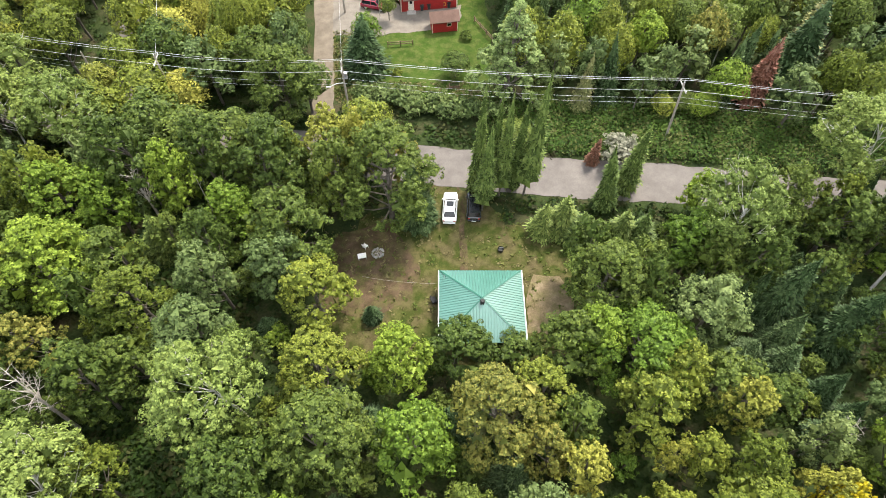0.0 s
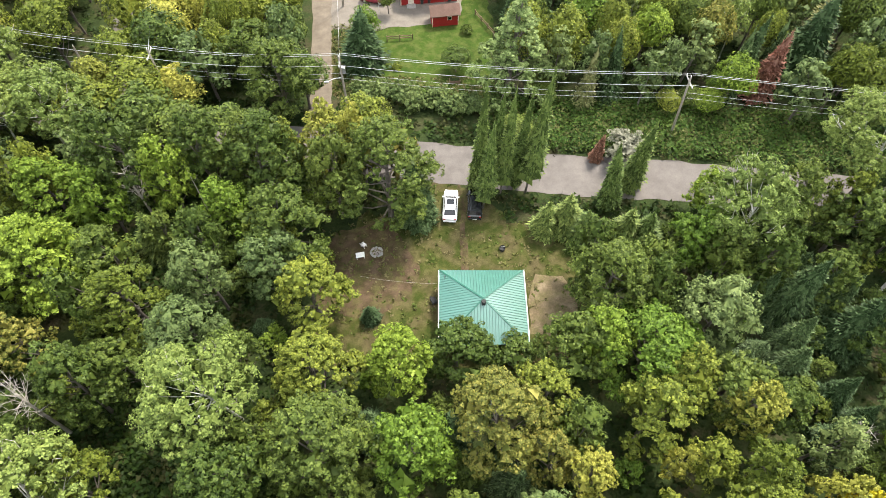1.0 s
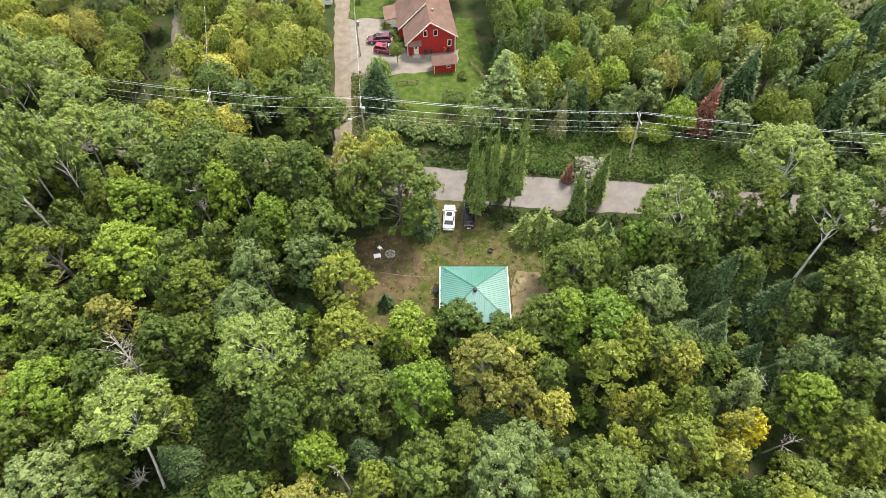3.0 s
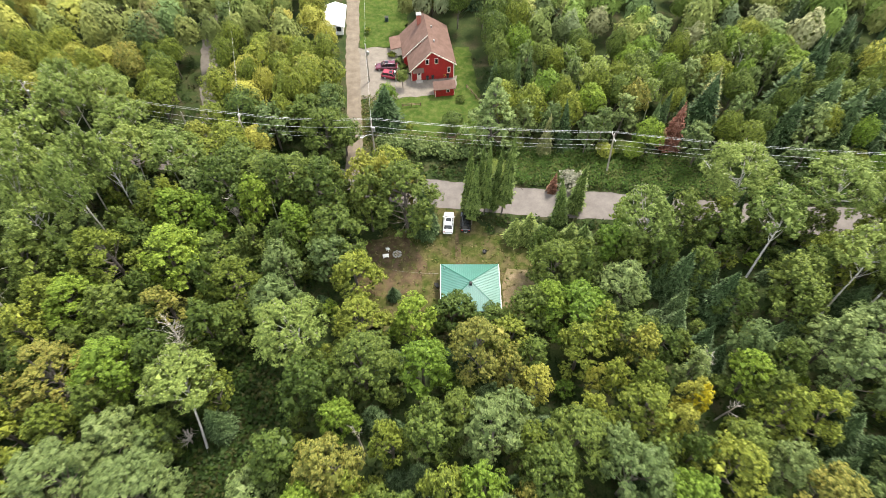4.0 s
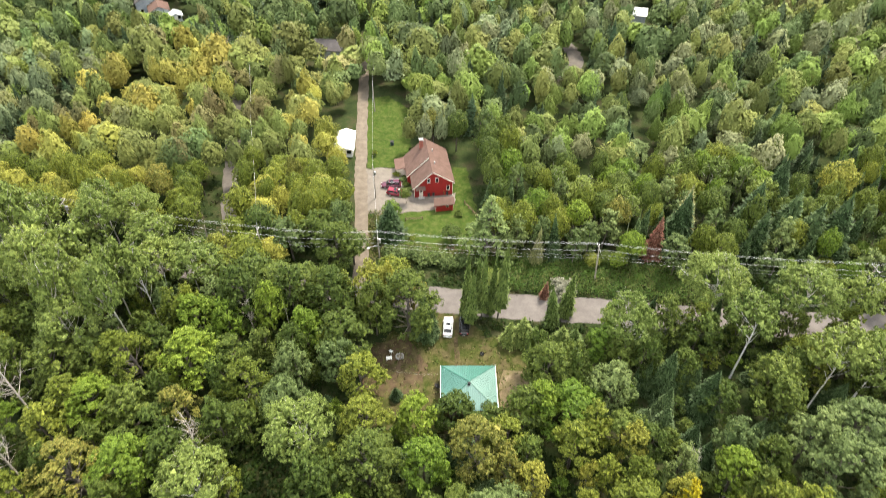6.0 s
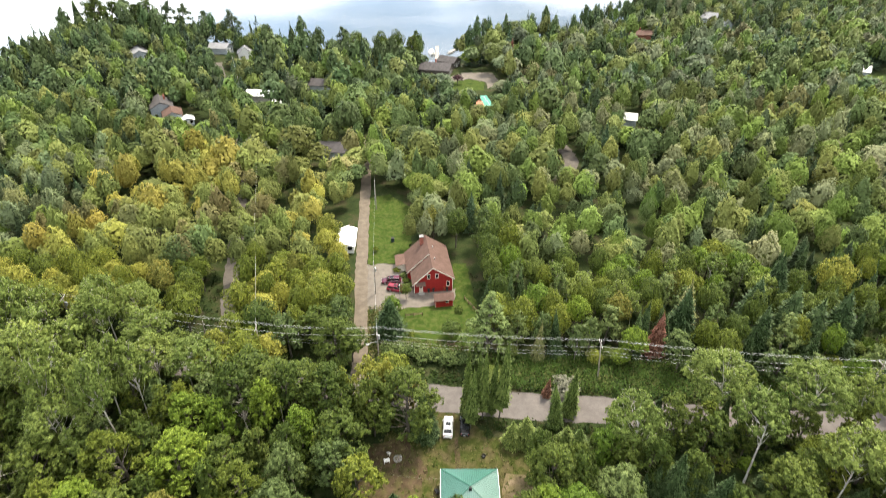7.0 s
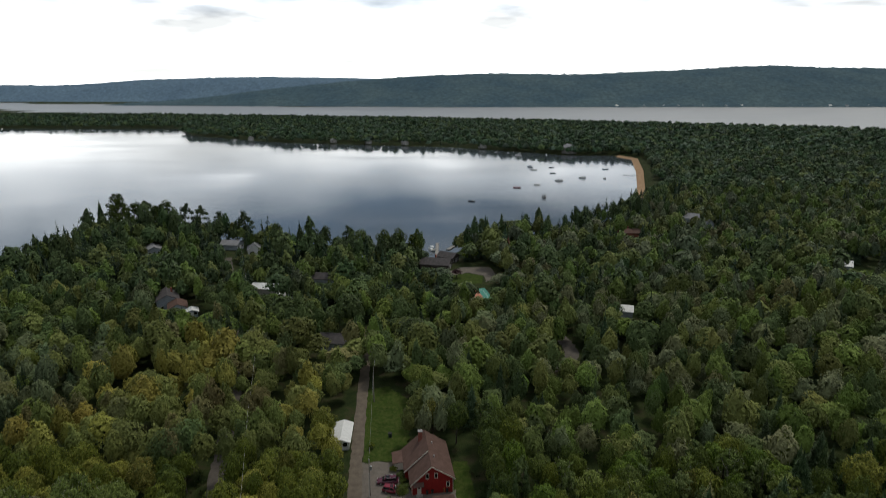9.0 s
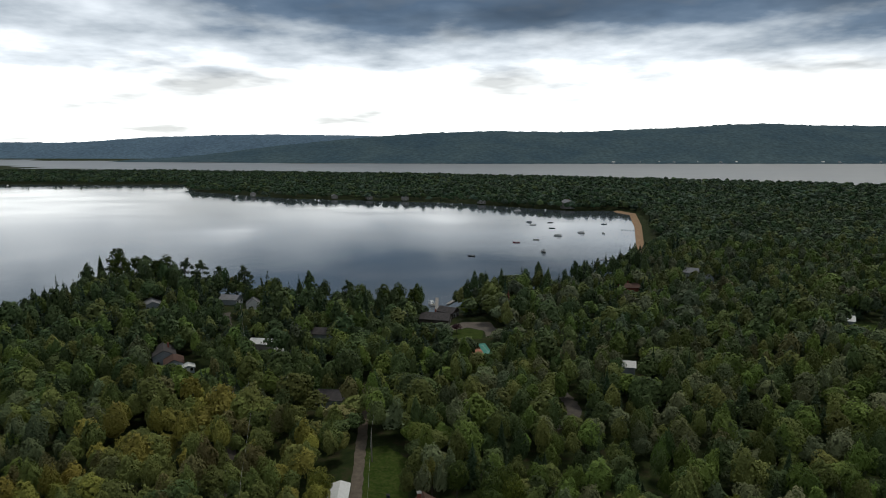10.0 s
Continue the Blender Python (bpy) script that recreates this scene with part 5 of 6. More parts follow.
part("lid", bevelled(boxes((-0.44, 0.44, -0.44, 0.44, 1.0, 1.1)), 0.03), BLACK, bird)


# ---- cottages, the lake house, docks and boats ----
def build_cottage(x, y, turn, w, d, h, rise, wall, roof, label, chimney=False, name="cottage", z=0.0, group="cottages near the lake"):
    c = thing(name, pose(x, y, z, 0, 0, turn), label, "house", group)
    part("wall", prism(bmesh.new(), [(-w / 2, -0.5), (w / 2, -0.5), (w / 2, h), (0, h + rise), (-w / 2, h)], -d / 2, d / 2), wall, c)
    s = rise / (w / 2)
    for k in (-1, 1):
        a = [(0, -d / 2 - 0.4, h + rise + 0.1), (k * (w / 2 + 0.5), -d / 2 - 0.4, h - 0.5 * s + 0.1), (k * (w / 2 + 0.5), d / 2 + 0.4, h - 0.5 * s + 0.1), (0, d / 2 + 0.4, h + rise + 0.1)]
        part("roof", slab(bmesh.new(), a if k > 0 else a[::-1], 0.14), roof, c)
    for i, (wx, wz) in enumerate(((-w * 0.28, 1.0), (w * 0.28, 1.0))):
        fr = part("window", boxes((wx - 0.65, wx + 0.65, -d / 2 - 0.05, -d / 2 - 0.003, wz - 0.1, wz + 1.2)), WHITE, c)
        part("pane", boxes((wx - 0.55, wx + 0.55, -d / 2 - 0.06, -d / 2 - 0.05, wz, wz + 1.1)), GLASS, fr)
    part("door", boxes((-0.45, 0.45, -d / 2 - 0.05, -d / 2 - 0.003, 0.05, 2.1)), WHITE, c)
    if chimney:
        part("chimney", boxes((w * 0.18, w * 0.18 + 0.7, 0.3, 1.0, h, h + rise + 1.0)), BRICK, c)
    return c


build_cottage(-25.0, 121, 3, 4.0, 8.5, 2.3, 0.7, WHITE, WHITE, "long white shed with a white metal roof", name="storage_shed", group="outbuildings")
build_cottage(-111, 217, 25, 8, 11, 4.5, 2.0, SIDING, SHINGLE_DK, "grey two-storey cottage with dark roof", True)
build_cottage(-104, 210, 25, 6.5, 8, 3.2, 1.6, SIDING, SHINGLE, "cottage wing with brown shingle roof")
build_cottage(-97, 206.5, 25, 4, 4, 2.3, 0.8, SIDING, WHITE, "small blue-grey outbuilding with white roof", name="garden_shed", group="outbuildings")
build_cottage(-154, 297, 30, 8, 10, 3, 1.9, SIDING, SHINGLE_GY, "cottage with a pale grey shingle roof")
build_cottage(-75, 233.5, 80, 6, 13, 3, 1.3, GREYWOOD, WHITE, "long cottage with a white metal roof")
build_cottage(-66, 226, 60, 4, 5, 2.4, 1.2, WHITE, WHITE, "small white shed between trees", name="garden_shed", group="outbuildings")
build_cottage(-36.4, 178, 82, 8, 10, 3, 1.7, SIDING, SHINGLE_DK, "cottage with a dark grey shingle roof")
build_cottage(-48, 190, 70, 3.5, 4, 2.4, 0.9, WHITE, WHITE, "small white outbuilding between trees", name="garden_shed", group="outbuildings")
build_cottage(-116, 308, 80, 7, 10, 3, 1.8, SIDING, SHINGLE_GY, "grey-roofed cottage near the shore")
build_cottage(-100, 297, 15, 7, 8, 3.4, 3.0, WHITE, SHINGLE_GY, "white cottage with a steep grey roof")
build_cottage(-140, 318, 20, 7, 9, 3, 2.2, WHITE, SHINGLE_GY, "white gabled cottage among tall pines")
build_cottage(-53.5, 247.5, 84, 7, 11, 3, 1.8, SIDING, SHINGLE_DK, "cottage with dark blue-grey roof")
build_cottage(-37, 247, 0, 5, 6, 3, 2.4, SIDING, SHINGLE_GY, "small gabled cottage half hidden by trees")
build_cottage(-3, 271, 78, 9, 14, 3, 2.2, SIDING_DK, SHINGLE_DK, "dark lake house with a broad dark roof", True, "lake_house")
build_cottage(3, 283, 60, 7, 9, 3, 1.8, SIDING_DK, SHINGLE_DK, "dark boathouse near the dock", False, "boathouse")
build_cottage(70.0, 206.5, 75, 5.5, 7, 3, 1.4, SIDING, WHITE, "cottage with a pale green-white metal roof")
build_cottage(193.5, 267, 62, 6, 8.5, 3.2, 1.8, SIDING, WHITE, "cottage with white metal roof in a clearing")
build_cottage(111.6, 336.5, 85, 8, 12, 3, 1.5, BRICK, SHINGLE, "cottage with a reddish brown roof", True)
build_cottage(163, 374, 70, 8, 10, 4, 2.4, SIDING, SHINGLE_GY, "grey-roofed cottage deep in the woods")
build_cottage(166, 356, 10, 6, 7, 4, 2.6, SIDING, SHINGLE_GY, "small gabled cottage deep in the woods")
build_cottage(175, 822, 20, 14, 16, 8, 4, GREYWOOD, SHINGLE_GY, "large grey lodge above the bay", True, "lodge", 0)
rng_c = np.random.default_rng(9)
for i in range(16):
    px = 900 + i * 105 + rng_c.normal() * 25
    build_cottage(px, 3085 + rng_c.random() * 30, rng_c.random() * 180, 12, 14, 6, 3.5, WHITE, SHINGLE_GY if i % 2 else WHITE, "white shore house on the far side", group="houses on the far shore")
for px, py in ((-330, 1035), (-180, 990), (-60, 955), (60, 898), (-120, 972)):
    build_cottage(px, py, 20, 9, 12, 4, 2.4, GREYWOOD, SHINGLE_GY, "lone cottage on the wooded point", group="cottages on the wooded point")

court = thing("sports_court", pose(15.8, 231.9, 0.05, 0, 0, 10), "small green and orange sports court", "court")
part("surface", boxes((-4.2, 4.2, -7, 7, 0, 0.03)), COURT_G, court, "green playing surface")
part("play_area", boxes((-4.0, 0.6, -4.5, 4.0, 0.034, 0.04)), COURT_R, court, "orange inner rectangle")
for y in (-5, 0, 5):
    part("line", boxes((-2.8, 2.8, y - 0.05, y + 0.05, 0.044, 0.048)), WHITE, court)
for x in (-2.8, 2.8):
    part("line", boxes((x - 0.05, x + 0.05, -4.94, -0.06, 0.044, 0.048), (x - 0.05, x + 0.05, 0.06, 4.94, 0.044, 0.048)), WHITE, court)


def build_dock(x, y, turn, n, label):
    d = thing("dock", pose(x, y, WATER_Z, 0, 0, turn), label, "dock", "docks on the lake")
    bm = boxes((-0.95, 0.95, -0.2, 0.2, 0.45, 0.52))
    me = from_bm("plank", bm, GREYWOOD)
    for i in range(n):
        part("plank", me, None, d, at=pose(0, i * 0.44, 0))
    for i in range(0, n, 6):
        for s in (-0.85, 0.85):
            part("post", cyl(bmesh.new(), s, i * 0.44, -2.5, 0.75, 0.09, 0.09, 8), GREYWOOD, d)


build_dock(-3, 300, 0, 60, "long weathered wooden dock")
build_dock(3, 312, -25, 45, "wooden dock with boats beside it")
build_dock(139, 440, 70, 40, "narrow dock off the sandy beach")
build_dock(203, 610, 70, 34, "narrow dock off the sandy beach")


def build_boat(x, y, turn, L, hull, label, kind):
    b = thing(kind, pose(x, y, WATER_Z, 0, 0, turn), label, "boat", "boats moored in the bay")
    W = L * 0.36
    if kind == "pontoon_boat":
        for s in (-1, 1):
            v, f = tube([(s * W * 0.36, -L / 2, 0.15), (s * W * 0.36, L * 0.42, 0.15), (s * W * 0.36, L / 2, 0.3)], [0.3, 0.3, 0.08], 10)
            part("pontoon", mesh_of("pontoon", v, f, STEEL, True), None, b)
        part("deck", bevelled(boxes((-W / 2, W / 2, -L / 2, L * 0.46, 0.46, 0.56)), 0.02), hull, b)
        for s in (-1, 1):
            part("rail_panel", boxes((s * W * 0.48 - 0.03, s * W * 0.48 + 0.03, -L * 0.45, L * 0.42, 0.56, 1.2)), hull, b)
        part("canopy", bevelled(boxes((-W * 0.46, W * 0.46, -L * 0.35, L * 0.1, 2.3, 2.4)), 0.04), hull, b)
        for sx in (-1, 1):
            for sy in (-0.33, 0.08):
                part("canopy_pole", boxes((sx * W * 0.44 - 0.03, sx * W * 0.44 + 0.03, sy * L - 0.03, sy * L + 0.03, 0.56, 2.3)), STEEL, b)
        part("seat", bevelled(boxes((-W * 0.4, W * 0.4, -L * 0.43, -L * 0.33, 0.56, 1.0)), 0.05), CREAM, b)
    else:
        bm, rings = bmesh.new(), []
        for fy, w, z0, z1 in ((-0.5, 0.86, -0.2, 0.62), (-0.2, 1.0, -0.28, 0.66), (0.15, 0.94, -0.28, 0.74), (0.38, 0.55, -0.18, 0.84), (0.5, 0.04, 0.4, 0.95)):
            hw = W / 2 * w
            rings.append([bm.verts.new((sx * hw * k, fy * L, z)) for sx, k, z in ((-1, 1, z1), (-1, 0.85, (z0 + z1) / 2), (0, 0, z0), (1, 0.85, (z0 + z1) / 2), (1, 1, z1), (1, 0.82, z1 - 0.05), (-1, 0.82, z1 - 0.05))])
        for p, q in zip(rings, rings[1:]):
            for i in range(7):
                j = (i + 1) % 7
                bm.faces.new((p[i], p[j], q[j], q[i]))
        bm.faces.new(rings[0])
        bm.faces.new(rings[-1][::-1])
        part("hull", bm, hull, b)
        part("windscreen", bevelled(boxes((-W * 0.36, W * 0.36, 0.05 * L, 0.07 * L, 0.66, 1.15), m=Matrix.Rotation(0.25, 4, "X")), 0.01), GLASS, b)
        part("seat", bevelled(boxes((-W * 0.3, W * 0.3, -0.3 * L, -0.16 * L, 0.6, 0.95)), 0.05), CREAM, b)
        part("outboard", bevelled(boxes((-0.18, 0.18, -0.57 * L, -0.5 * L, 0.1, 1.15)), 0.05), BLACK, b)


BOATS = [(23.2, 462.1, 80, 5.5, CAR_BLACK, "motor_boat", "dark motor boat moored on the lake"), (84.4, 480.5, 10, 6.0, BINGREEN, "pontoon_boat", "dark pontoon boat with a canopy"),
         (67.9, 531.4, 85, 6.5, CAR_RED, "motor_boat", "red motor boat moored on the lake"), (88.7, 548.3, 70, 5.5, WHITE, "motor_boat", "white motor boat moored on the lake"),
         (114.4, 573.9, 60, 8.0, WHITE, "pontoon_boat", "white pontoon boat with a canopy"), (141.8, 593.6, 75, 7.5, PLASTIC, "pontoon_boat", "pale pontoon boat moored on the lake"),
         (118.0, 627.9, 80, 6.5, BINGREEN, "motor_boat", "dark green motor boat moored on the lake"), (101.6, 656.3, 95, 7.0, WHITE, "motor_boat", "white runabout moored on the lake"),
         (101.4, 681.9, 60, 6.5, SIDING, "pontoon_boat", "grey pontoon boat moored on the lake"), (124.8, 676.6, 90, 6.0, SIDING_DK, "motor_boat", "dark motor boat moored on the lake"),
         (163.2, 589.5, 20, 4.5, PLASTIC, "motor_boat", "small pale dinghy moored on the lake"), (182.8, 661.2, 90, 6.5, SIDING, "motor_boat", "grey motor boat moored on the lake"),
         (-245, 290, 85, 5.5, SIDING_DK, "motor_boat", "dark motor boat out on the lake"), (103.0, 806.8, 85, 9, WHITE, "pontoon_boat", "white pontoon boat far out on the bay"),
         (14, 322, 40, 6, WHITE, "motor_boat", "white motor boat tied beside the dock"), (-6, 312, 20, 6, PLASTIC, "pontoon_boat", "pale pontoon boat tied beside the dock"), (18, 352, 60, 6, WHITE, "motor_boat", "white motor boat near the shore")]
for x, y, turn, L, hull, kind, label in BOATS:
    build_boat(x, y, turn, L, hull, label, kind)
build_boat(-12.3, 252.3, 15, 6.5, WHITE, "white motor boat stored ashore near the lake house", "motor_boat")

# ---- trees that stand out, by kind: x, y, height, crown radius ----
BRIGHT = [
    (-2.8, 31.5, 10, 3.8), (-41.3, 48.6, 10, 5), (-43.7, 59.1, 9, 4.3), (-54.8, 41.4, 9, 4.3), (-44.8, 30.6, 10, 4.7),
    (41.9, 30.3, 9, 3.2), (20.1, 40.6, 9, 5), (5.6, 14.6, 10, 3.4), (-13.9, 24.6, 8, 2.8), (-31.5, 61.2, 10, 3),
    (-3.9, 39.2, 8, 3.3), (28.5, 12.5, 10, 4.3), (-11, 88.7, 8, 2), (27.9, 53, 9, 3.6),
]
GREEN_B = [
    (9.4, 71.3, 4, 2.4), (-48.5, 39.8, 9, 4.1), (-63.7, 48.8, 10, 5), (-56.3, 48.2, 9, 4), (-42.4, 37.7, 8, 3.3),
    (-19.9, 39.8, 8, 2.9), (42.9, 41.9, 8, 2.9),
]
GREEN = [
    (-11.1, 31, 10, 4.7), (-18.2, 28.8, 10, 4), (-1.9, 22.7, 10, 4), (13.1, 16.8, 10, 4), (16.6, 21.1, 10, 4.4),
    (-17.8, 54.9, 10, 4.7), (-6.3, 60.9, 12, 5.6), (-21.1, 62.9, 11, 4.4), (-25.7, 66.4, 10, 3.9), (17.3, 48.2, 10, 4.3),
    (53.2, 46.5, 10, 4.2), (52.5, 42, 9, 3.9), (1.4, 40.7, 7, 3.4), (6.9, 40.2, 5, 2.4), (12.6, 40.3, 8, 3.6),
    (-30.9, 54.6, 6, 2.1), (-35.5, 63, 12, 4.3), (-27.7, 63.6, 11, 3.3), (-12.3, 60.9, 11, 3.2), (44.5, 55.5, 9, 3.7),
    (29.9, 50.5, 9, 3.1), (-21.1, 77.3, 12, 4.7), (-25, 81.4, 11, 4.8), (-18.1, 77.2, 9, 3),
]
OLIVE = [
    (-50.6, 49.5, 11, 5.3), (-31.4, 45.9, 10, 4.4), (-13.3, 47, 9, 4.2), (-11.6, 37.3, 9, 4.5), (25.8, 24.8, 10, 4.3),
    (28.1, 29.7, 9, 3.1), (42.9, 24, 10, 3.8), (35.3, 17.3, 11, 4.4), (19.2, 34.1, 9, 3.9), (48.3, 23.6, 10, 3.8),
    (60.8, 27, 10, 3.5), (-53.6, 16.1, 10, 4.4), (-6.5, 20.6, 9, 2.9), (-12.2, 15.1, 8, 2.4), (-0.3, 14.6, 10, 3.6),
    (22.7, 37.3, 9, 3.3), (-38, 74, 11, 4.1), (-56.7, 22.6, 9, 3.8), (-50.4, 22.6, 9, 3.8), (-60.3, 37.3, 9, 3.8),
    (-18.8, 53.5, 8, 3.1), (-8.7, 67.9, 11, 3.4),
]
BROWN = [
    (5.5, 33.3, 11, 4.7), (-13.7, 18.1, 11, 4.6), (-51.8, 29.2, 10, 5.5), (10.1, 14.4, 7, 2), (46.7, 15.2, 10, 4.2),
    (9.6, 29.9, 8, 2.7), (-40.5, 41.4, 9, 3.4), (-4.5, 64.9, 9, 2.2),
]
YELLOW = [
    (33.3, 27.1, 9, 2.5), (30.1, 24.6, 8, 2.6), (12.8, 28.6, 8, 2.8), (20.6, 30.3, 7, 1.5), (27.4, 34.8, 9, 2.9),
    (-13.7, 65.3, 11, 4.1), (-34, 75.6, 11, 3.2), (-43.9, 75.6, 10, 2.9), (85.4, 94.2, 14, 3.8), (-9.6, 65.8, 11, 2.8),
]
PALE = [
    (22.6, 16.4, 11, 4.4), (6.6, 21.1, 11, 4.3), (42.3, 17.4, 10, 2.9), (55.3, 29.2, 12, 4.8), (-24.6, 42.3, 9, 3.6),
    (-17.3, 49.3, 9, 3.5), (26.7, 44, 10, 3.7), (-42.3, 21.6, 9, 4), (-23.5, 14, 6, 3.6), (53.9, 13, 10, 3.3),
    (34.3, 31.6, 8, 2.3), (6.9, 11.3, 9, 3.9), (53.6, 34.5, 11, 4.1), (60.7, 35.4, 11, 5), (56, 17.1, 9, 2.8),
    (-36.5, 19.7, 8, 2.5), (-41.4, 12.4, 12, 9.6),
]
ASPEN = [
    (-71.8, 70.3, 17, 6.9), (-64.7, 80.6, 17, 7.6), (-64.5, 61, 16, 6.3), (-55.8, 61, 16, 5.8), (-81.7, 79.8, 17, 5.8),
    (-45.9, 67, 14, 4.7), (-51.9, 66.6, 15, 4.4), (-75.4, 65.9, 16, 4.9), (-20.2, 36, 12, 4.6), 
        (64.3, 61.7, 15, 5.3),
    (73.8, 61, 15, 3.7), (50.3, 63, 14, 5.4),  (-55.7, 75.7, 15, 4.6), (-61.5, 53.2, 13, 4.6),
]
SPRUCE = [
    (33, 46.5, 9, 1.4), (31.1, 45.8, 8, 1.2), (35.6, 46, 13, 2.6), (34.6, 41.6, 9, 1.9), (38.3, 45.8, 10, 1.7),
    (40.6, 45.8, 10, 1.7), (41.1, 42.6, 12, 2.8), (34.1, 39.1, 8, 2.1), (50.6, 37.6, 8, 1.9), (46.3, 36, 9, 1.7),
    (37.4, 36.1, 8, 1.7), (45.7, 30.4, 8, 1.6), (53.4, 27.3, 8, 1.8), (51.4, 24.2, 9, 1.5), (52.1, 22.5, 10, 2.5),
    (54.8, 20.2, 10, 2.4), (24, 15.6, 7, 1.6), (61.6, 42.7, 9, 2.4), (-7.6, 45.4, 3.5, 1.1), (26.6, 47.3, 8, 1.3),
    (-11.3, 85.8, 10, 3.2), (-29.5, 23.8, 9, 2.1),
]
CEDAR = [
    (4.9, 60.3, 11, 1.4), (4.2, 63.2, 13, 1.35), (5.9, 63.6, 12, 1.1), (7.1, 62.5, 13, 1.3), (8.7, 63.8, 12, 1.2), (10.2, 62.7, 14, 1.6),
    (-31.8, 53.9, 8, 2.1), (32.9, 53.9, 8, 2.1), (14.3, 57.3, 7, 1.9), (16.2, 55.6, 6, 1.9), (20.9, 55.4, 7, 1.9),
    (11.9, 56.9, 6, 1.6), (22.8, 54.7, 7, 1.6), (24, 49.8, 7, 1.5), (22.8, 63.5, 9, 1.8), (20, 60.6, 8, 1.7),
]
PINE = [
    (8.7, 79.6, 16, 5.2),
]
FAR_FIR = [
    (48.8, 83, 15, 3.5), (71.6, 92.5, 16, 4.3), (69.2, 81.7, 16, 4.1), (73.1, 79.6, 15, 4), (79, 80, 16, 4),
    (64.4, 86.5, 15, 3.6), (63.2, 78.8, 13, 2.9),
]
for look_of, rows in (("bright", BRIGHT), ("green", GREEN), ("green", GREEN_B), ("olive", OLIVE), ("brown", BROWN), ("yellow", YELLOW), ("pale", PALE),
                      ("aspen", ASPEN), ("spruce", SPRUCE), ("cedar", CEDAR), ("pine", PINE), ("spruce", FAR_FIR)):
    for x, y, h, r in rows:
        if look_of == "spruce" and y < 64:
            h *= 0.95
        if look_of == "cedar" and y > 60:
            h *= 1.35
        if r > 5.6 and look_of != "pine":
            for a in (0.4, 2.5, 4.6):
                plant(look_of, x + 0.55 * r * math.cos(a), y + 0.55 * r * math.sin(a), h * (0.92 + 0.04 * a), r * 0.62)
        else:
            plant(look_of, x, y, h, r * (0.85 if look_of == "cedar" and y > 60 else 1.08))
for x, y, h, r, look_of in ((-201, 352, 28, 5.5, "dark_pine"), (-194, 346, 24, 5, "green"), (-207, 345, 24, 3.5, "spruce"), (-186, 340, 23, 5, "green"), (-176, 338, 25, 4.5, "dark_pine"), (-168, 333, 23, 4.5, "green"), (-160, 330, 26, 5, "green"), (-150, 330, 25, 4.5, "dark_pine"),
                            (-142, 332, 23, 4.5, "dark_pine"), (-128, 322, 20, 4, "dark_pine"), (-112, 322, 21, 4.2, "dark_pine"), (-92, 308, 14, 4, "aspen"), (-189, 258, 14, 2, "spruce"), (-48.5, 290, 20, 3.4, "dark_pine"), (-42, 288, 15, 3.6, "aspen"),
                            (-30, 286, 16, 4, "green"), (-22, 284, 17, 3.8, "green"), (-14, 284, 15, 4.2, "green"), (24.5, 309, 21, 3.2, "spruce"), (14, 284, 10, 4.5, "bright"), (28, 300, 13, 4, "green"), (36, 318, 14, 3, "spruce"), (48, 330, 15, 3.2, "spruce"),
                            (58, 338, 14, 2.8, "spruce"), (30, 262, 12, 5, "brown"), (33, 285, 13, 2.4, "rust"), (6.5, 255, 4.5, 2.2, "purple"), (-4, 256, 4, 2.0, "purple")):
    plant(look_of, x, y, h * (0.86 if h > 18 else 1.0), r * (1.4 if h > 18 and look_of != "spruce" else 1.1), group="trees by the lake")
plant("spruce", -2.9, 58.6, 12, 2.6)
for x, y, h, r, look_of in ((34, 57.5, 8, 3.2, "green"), (39, 58, 9, 3.4, "green"), (44.5, 58, 9, 3.2, "olive"), (56, 56.5, 9, 3.4, "green"), (61, 56.8, 8, 3, "green"), (70, 56, 9, 3.4, "olive"), (36.5, 60, 10, 1.7, "spruce"), (47.5, 57.5, 11, 1.8, "spruce"), (52, 58.5, 9, 1.6, "spruce"),
                            (58.5, 59, 10, 1.7, "spruce"), (31.5, 60.5, 6, 2.4, "bright"), (-30, 66.5, 11, 4, "green"), (-36, 68.5, 11, 4.2, "green"), (-43, 70.5, 11, 4.2, "olive"), (-50, 72, 12, 4.4, "green"), (-58, 72.5, 12, 4.4, "green"), (-22.5, 65, 10, 3.4, "green"),
                            (-18, 64.3, 9, 3.2, "olive"), (-68, 74, 13, 4.6, "green"), (-29.5, 118, 11, 3.6, "yellow"), (-28.6, 112.6, 10, 3.6, "yellow"), (-24.6, 108, 9, 2.8, "yellow"), (-24.5, 102, 10, 3.2, "olive"), (-22.6, 94, 10, 3.2, "olive"), (-21.8, 87.5, 9, 3, "green")):
    plant(look_of, x, y, h, r)
# aspens whose long white stems show, leaning
for x, y, h, r, rx, ry in ((-31.1, 21.1, 16, 5.2, -27, -9), (48.6, 49.0, 17, 4.6, -14, 7), (57.6, 41.8, 17.5, 4.8, -16, 14), (63.8, 42.0, 16.5, 4.6, -10, 9), (28.2, 48.8, 16.5, 4.7, -14, 8)):
    plant("aspen", x, y, h, r, "leaning aspen with a long white trunk", tilt=(rx, ry, 0))
    PLANTED += [(x, y - 2.5, 2.5), (x * 0.97, y - 5.0, 3.0)]
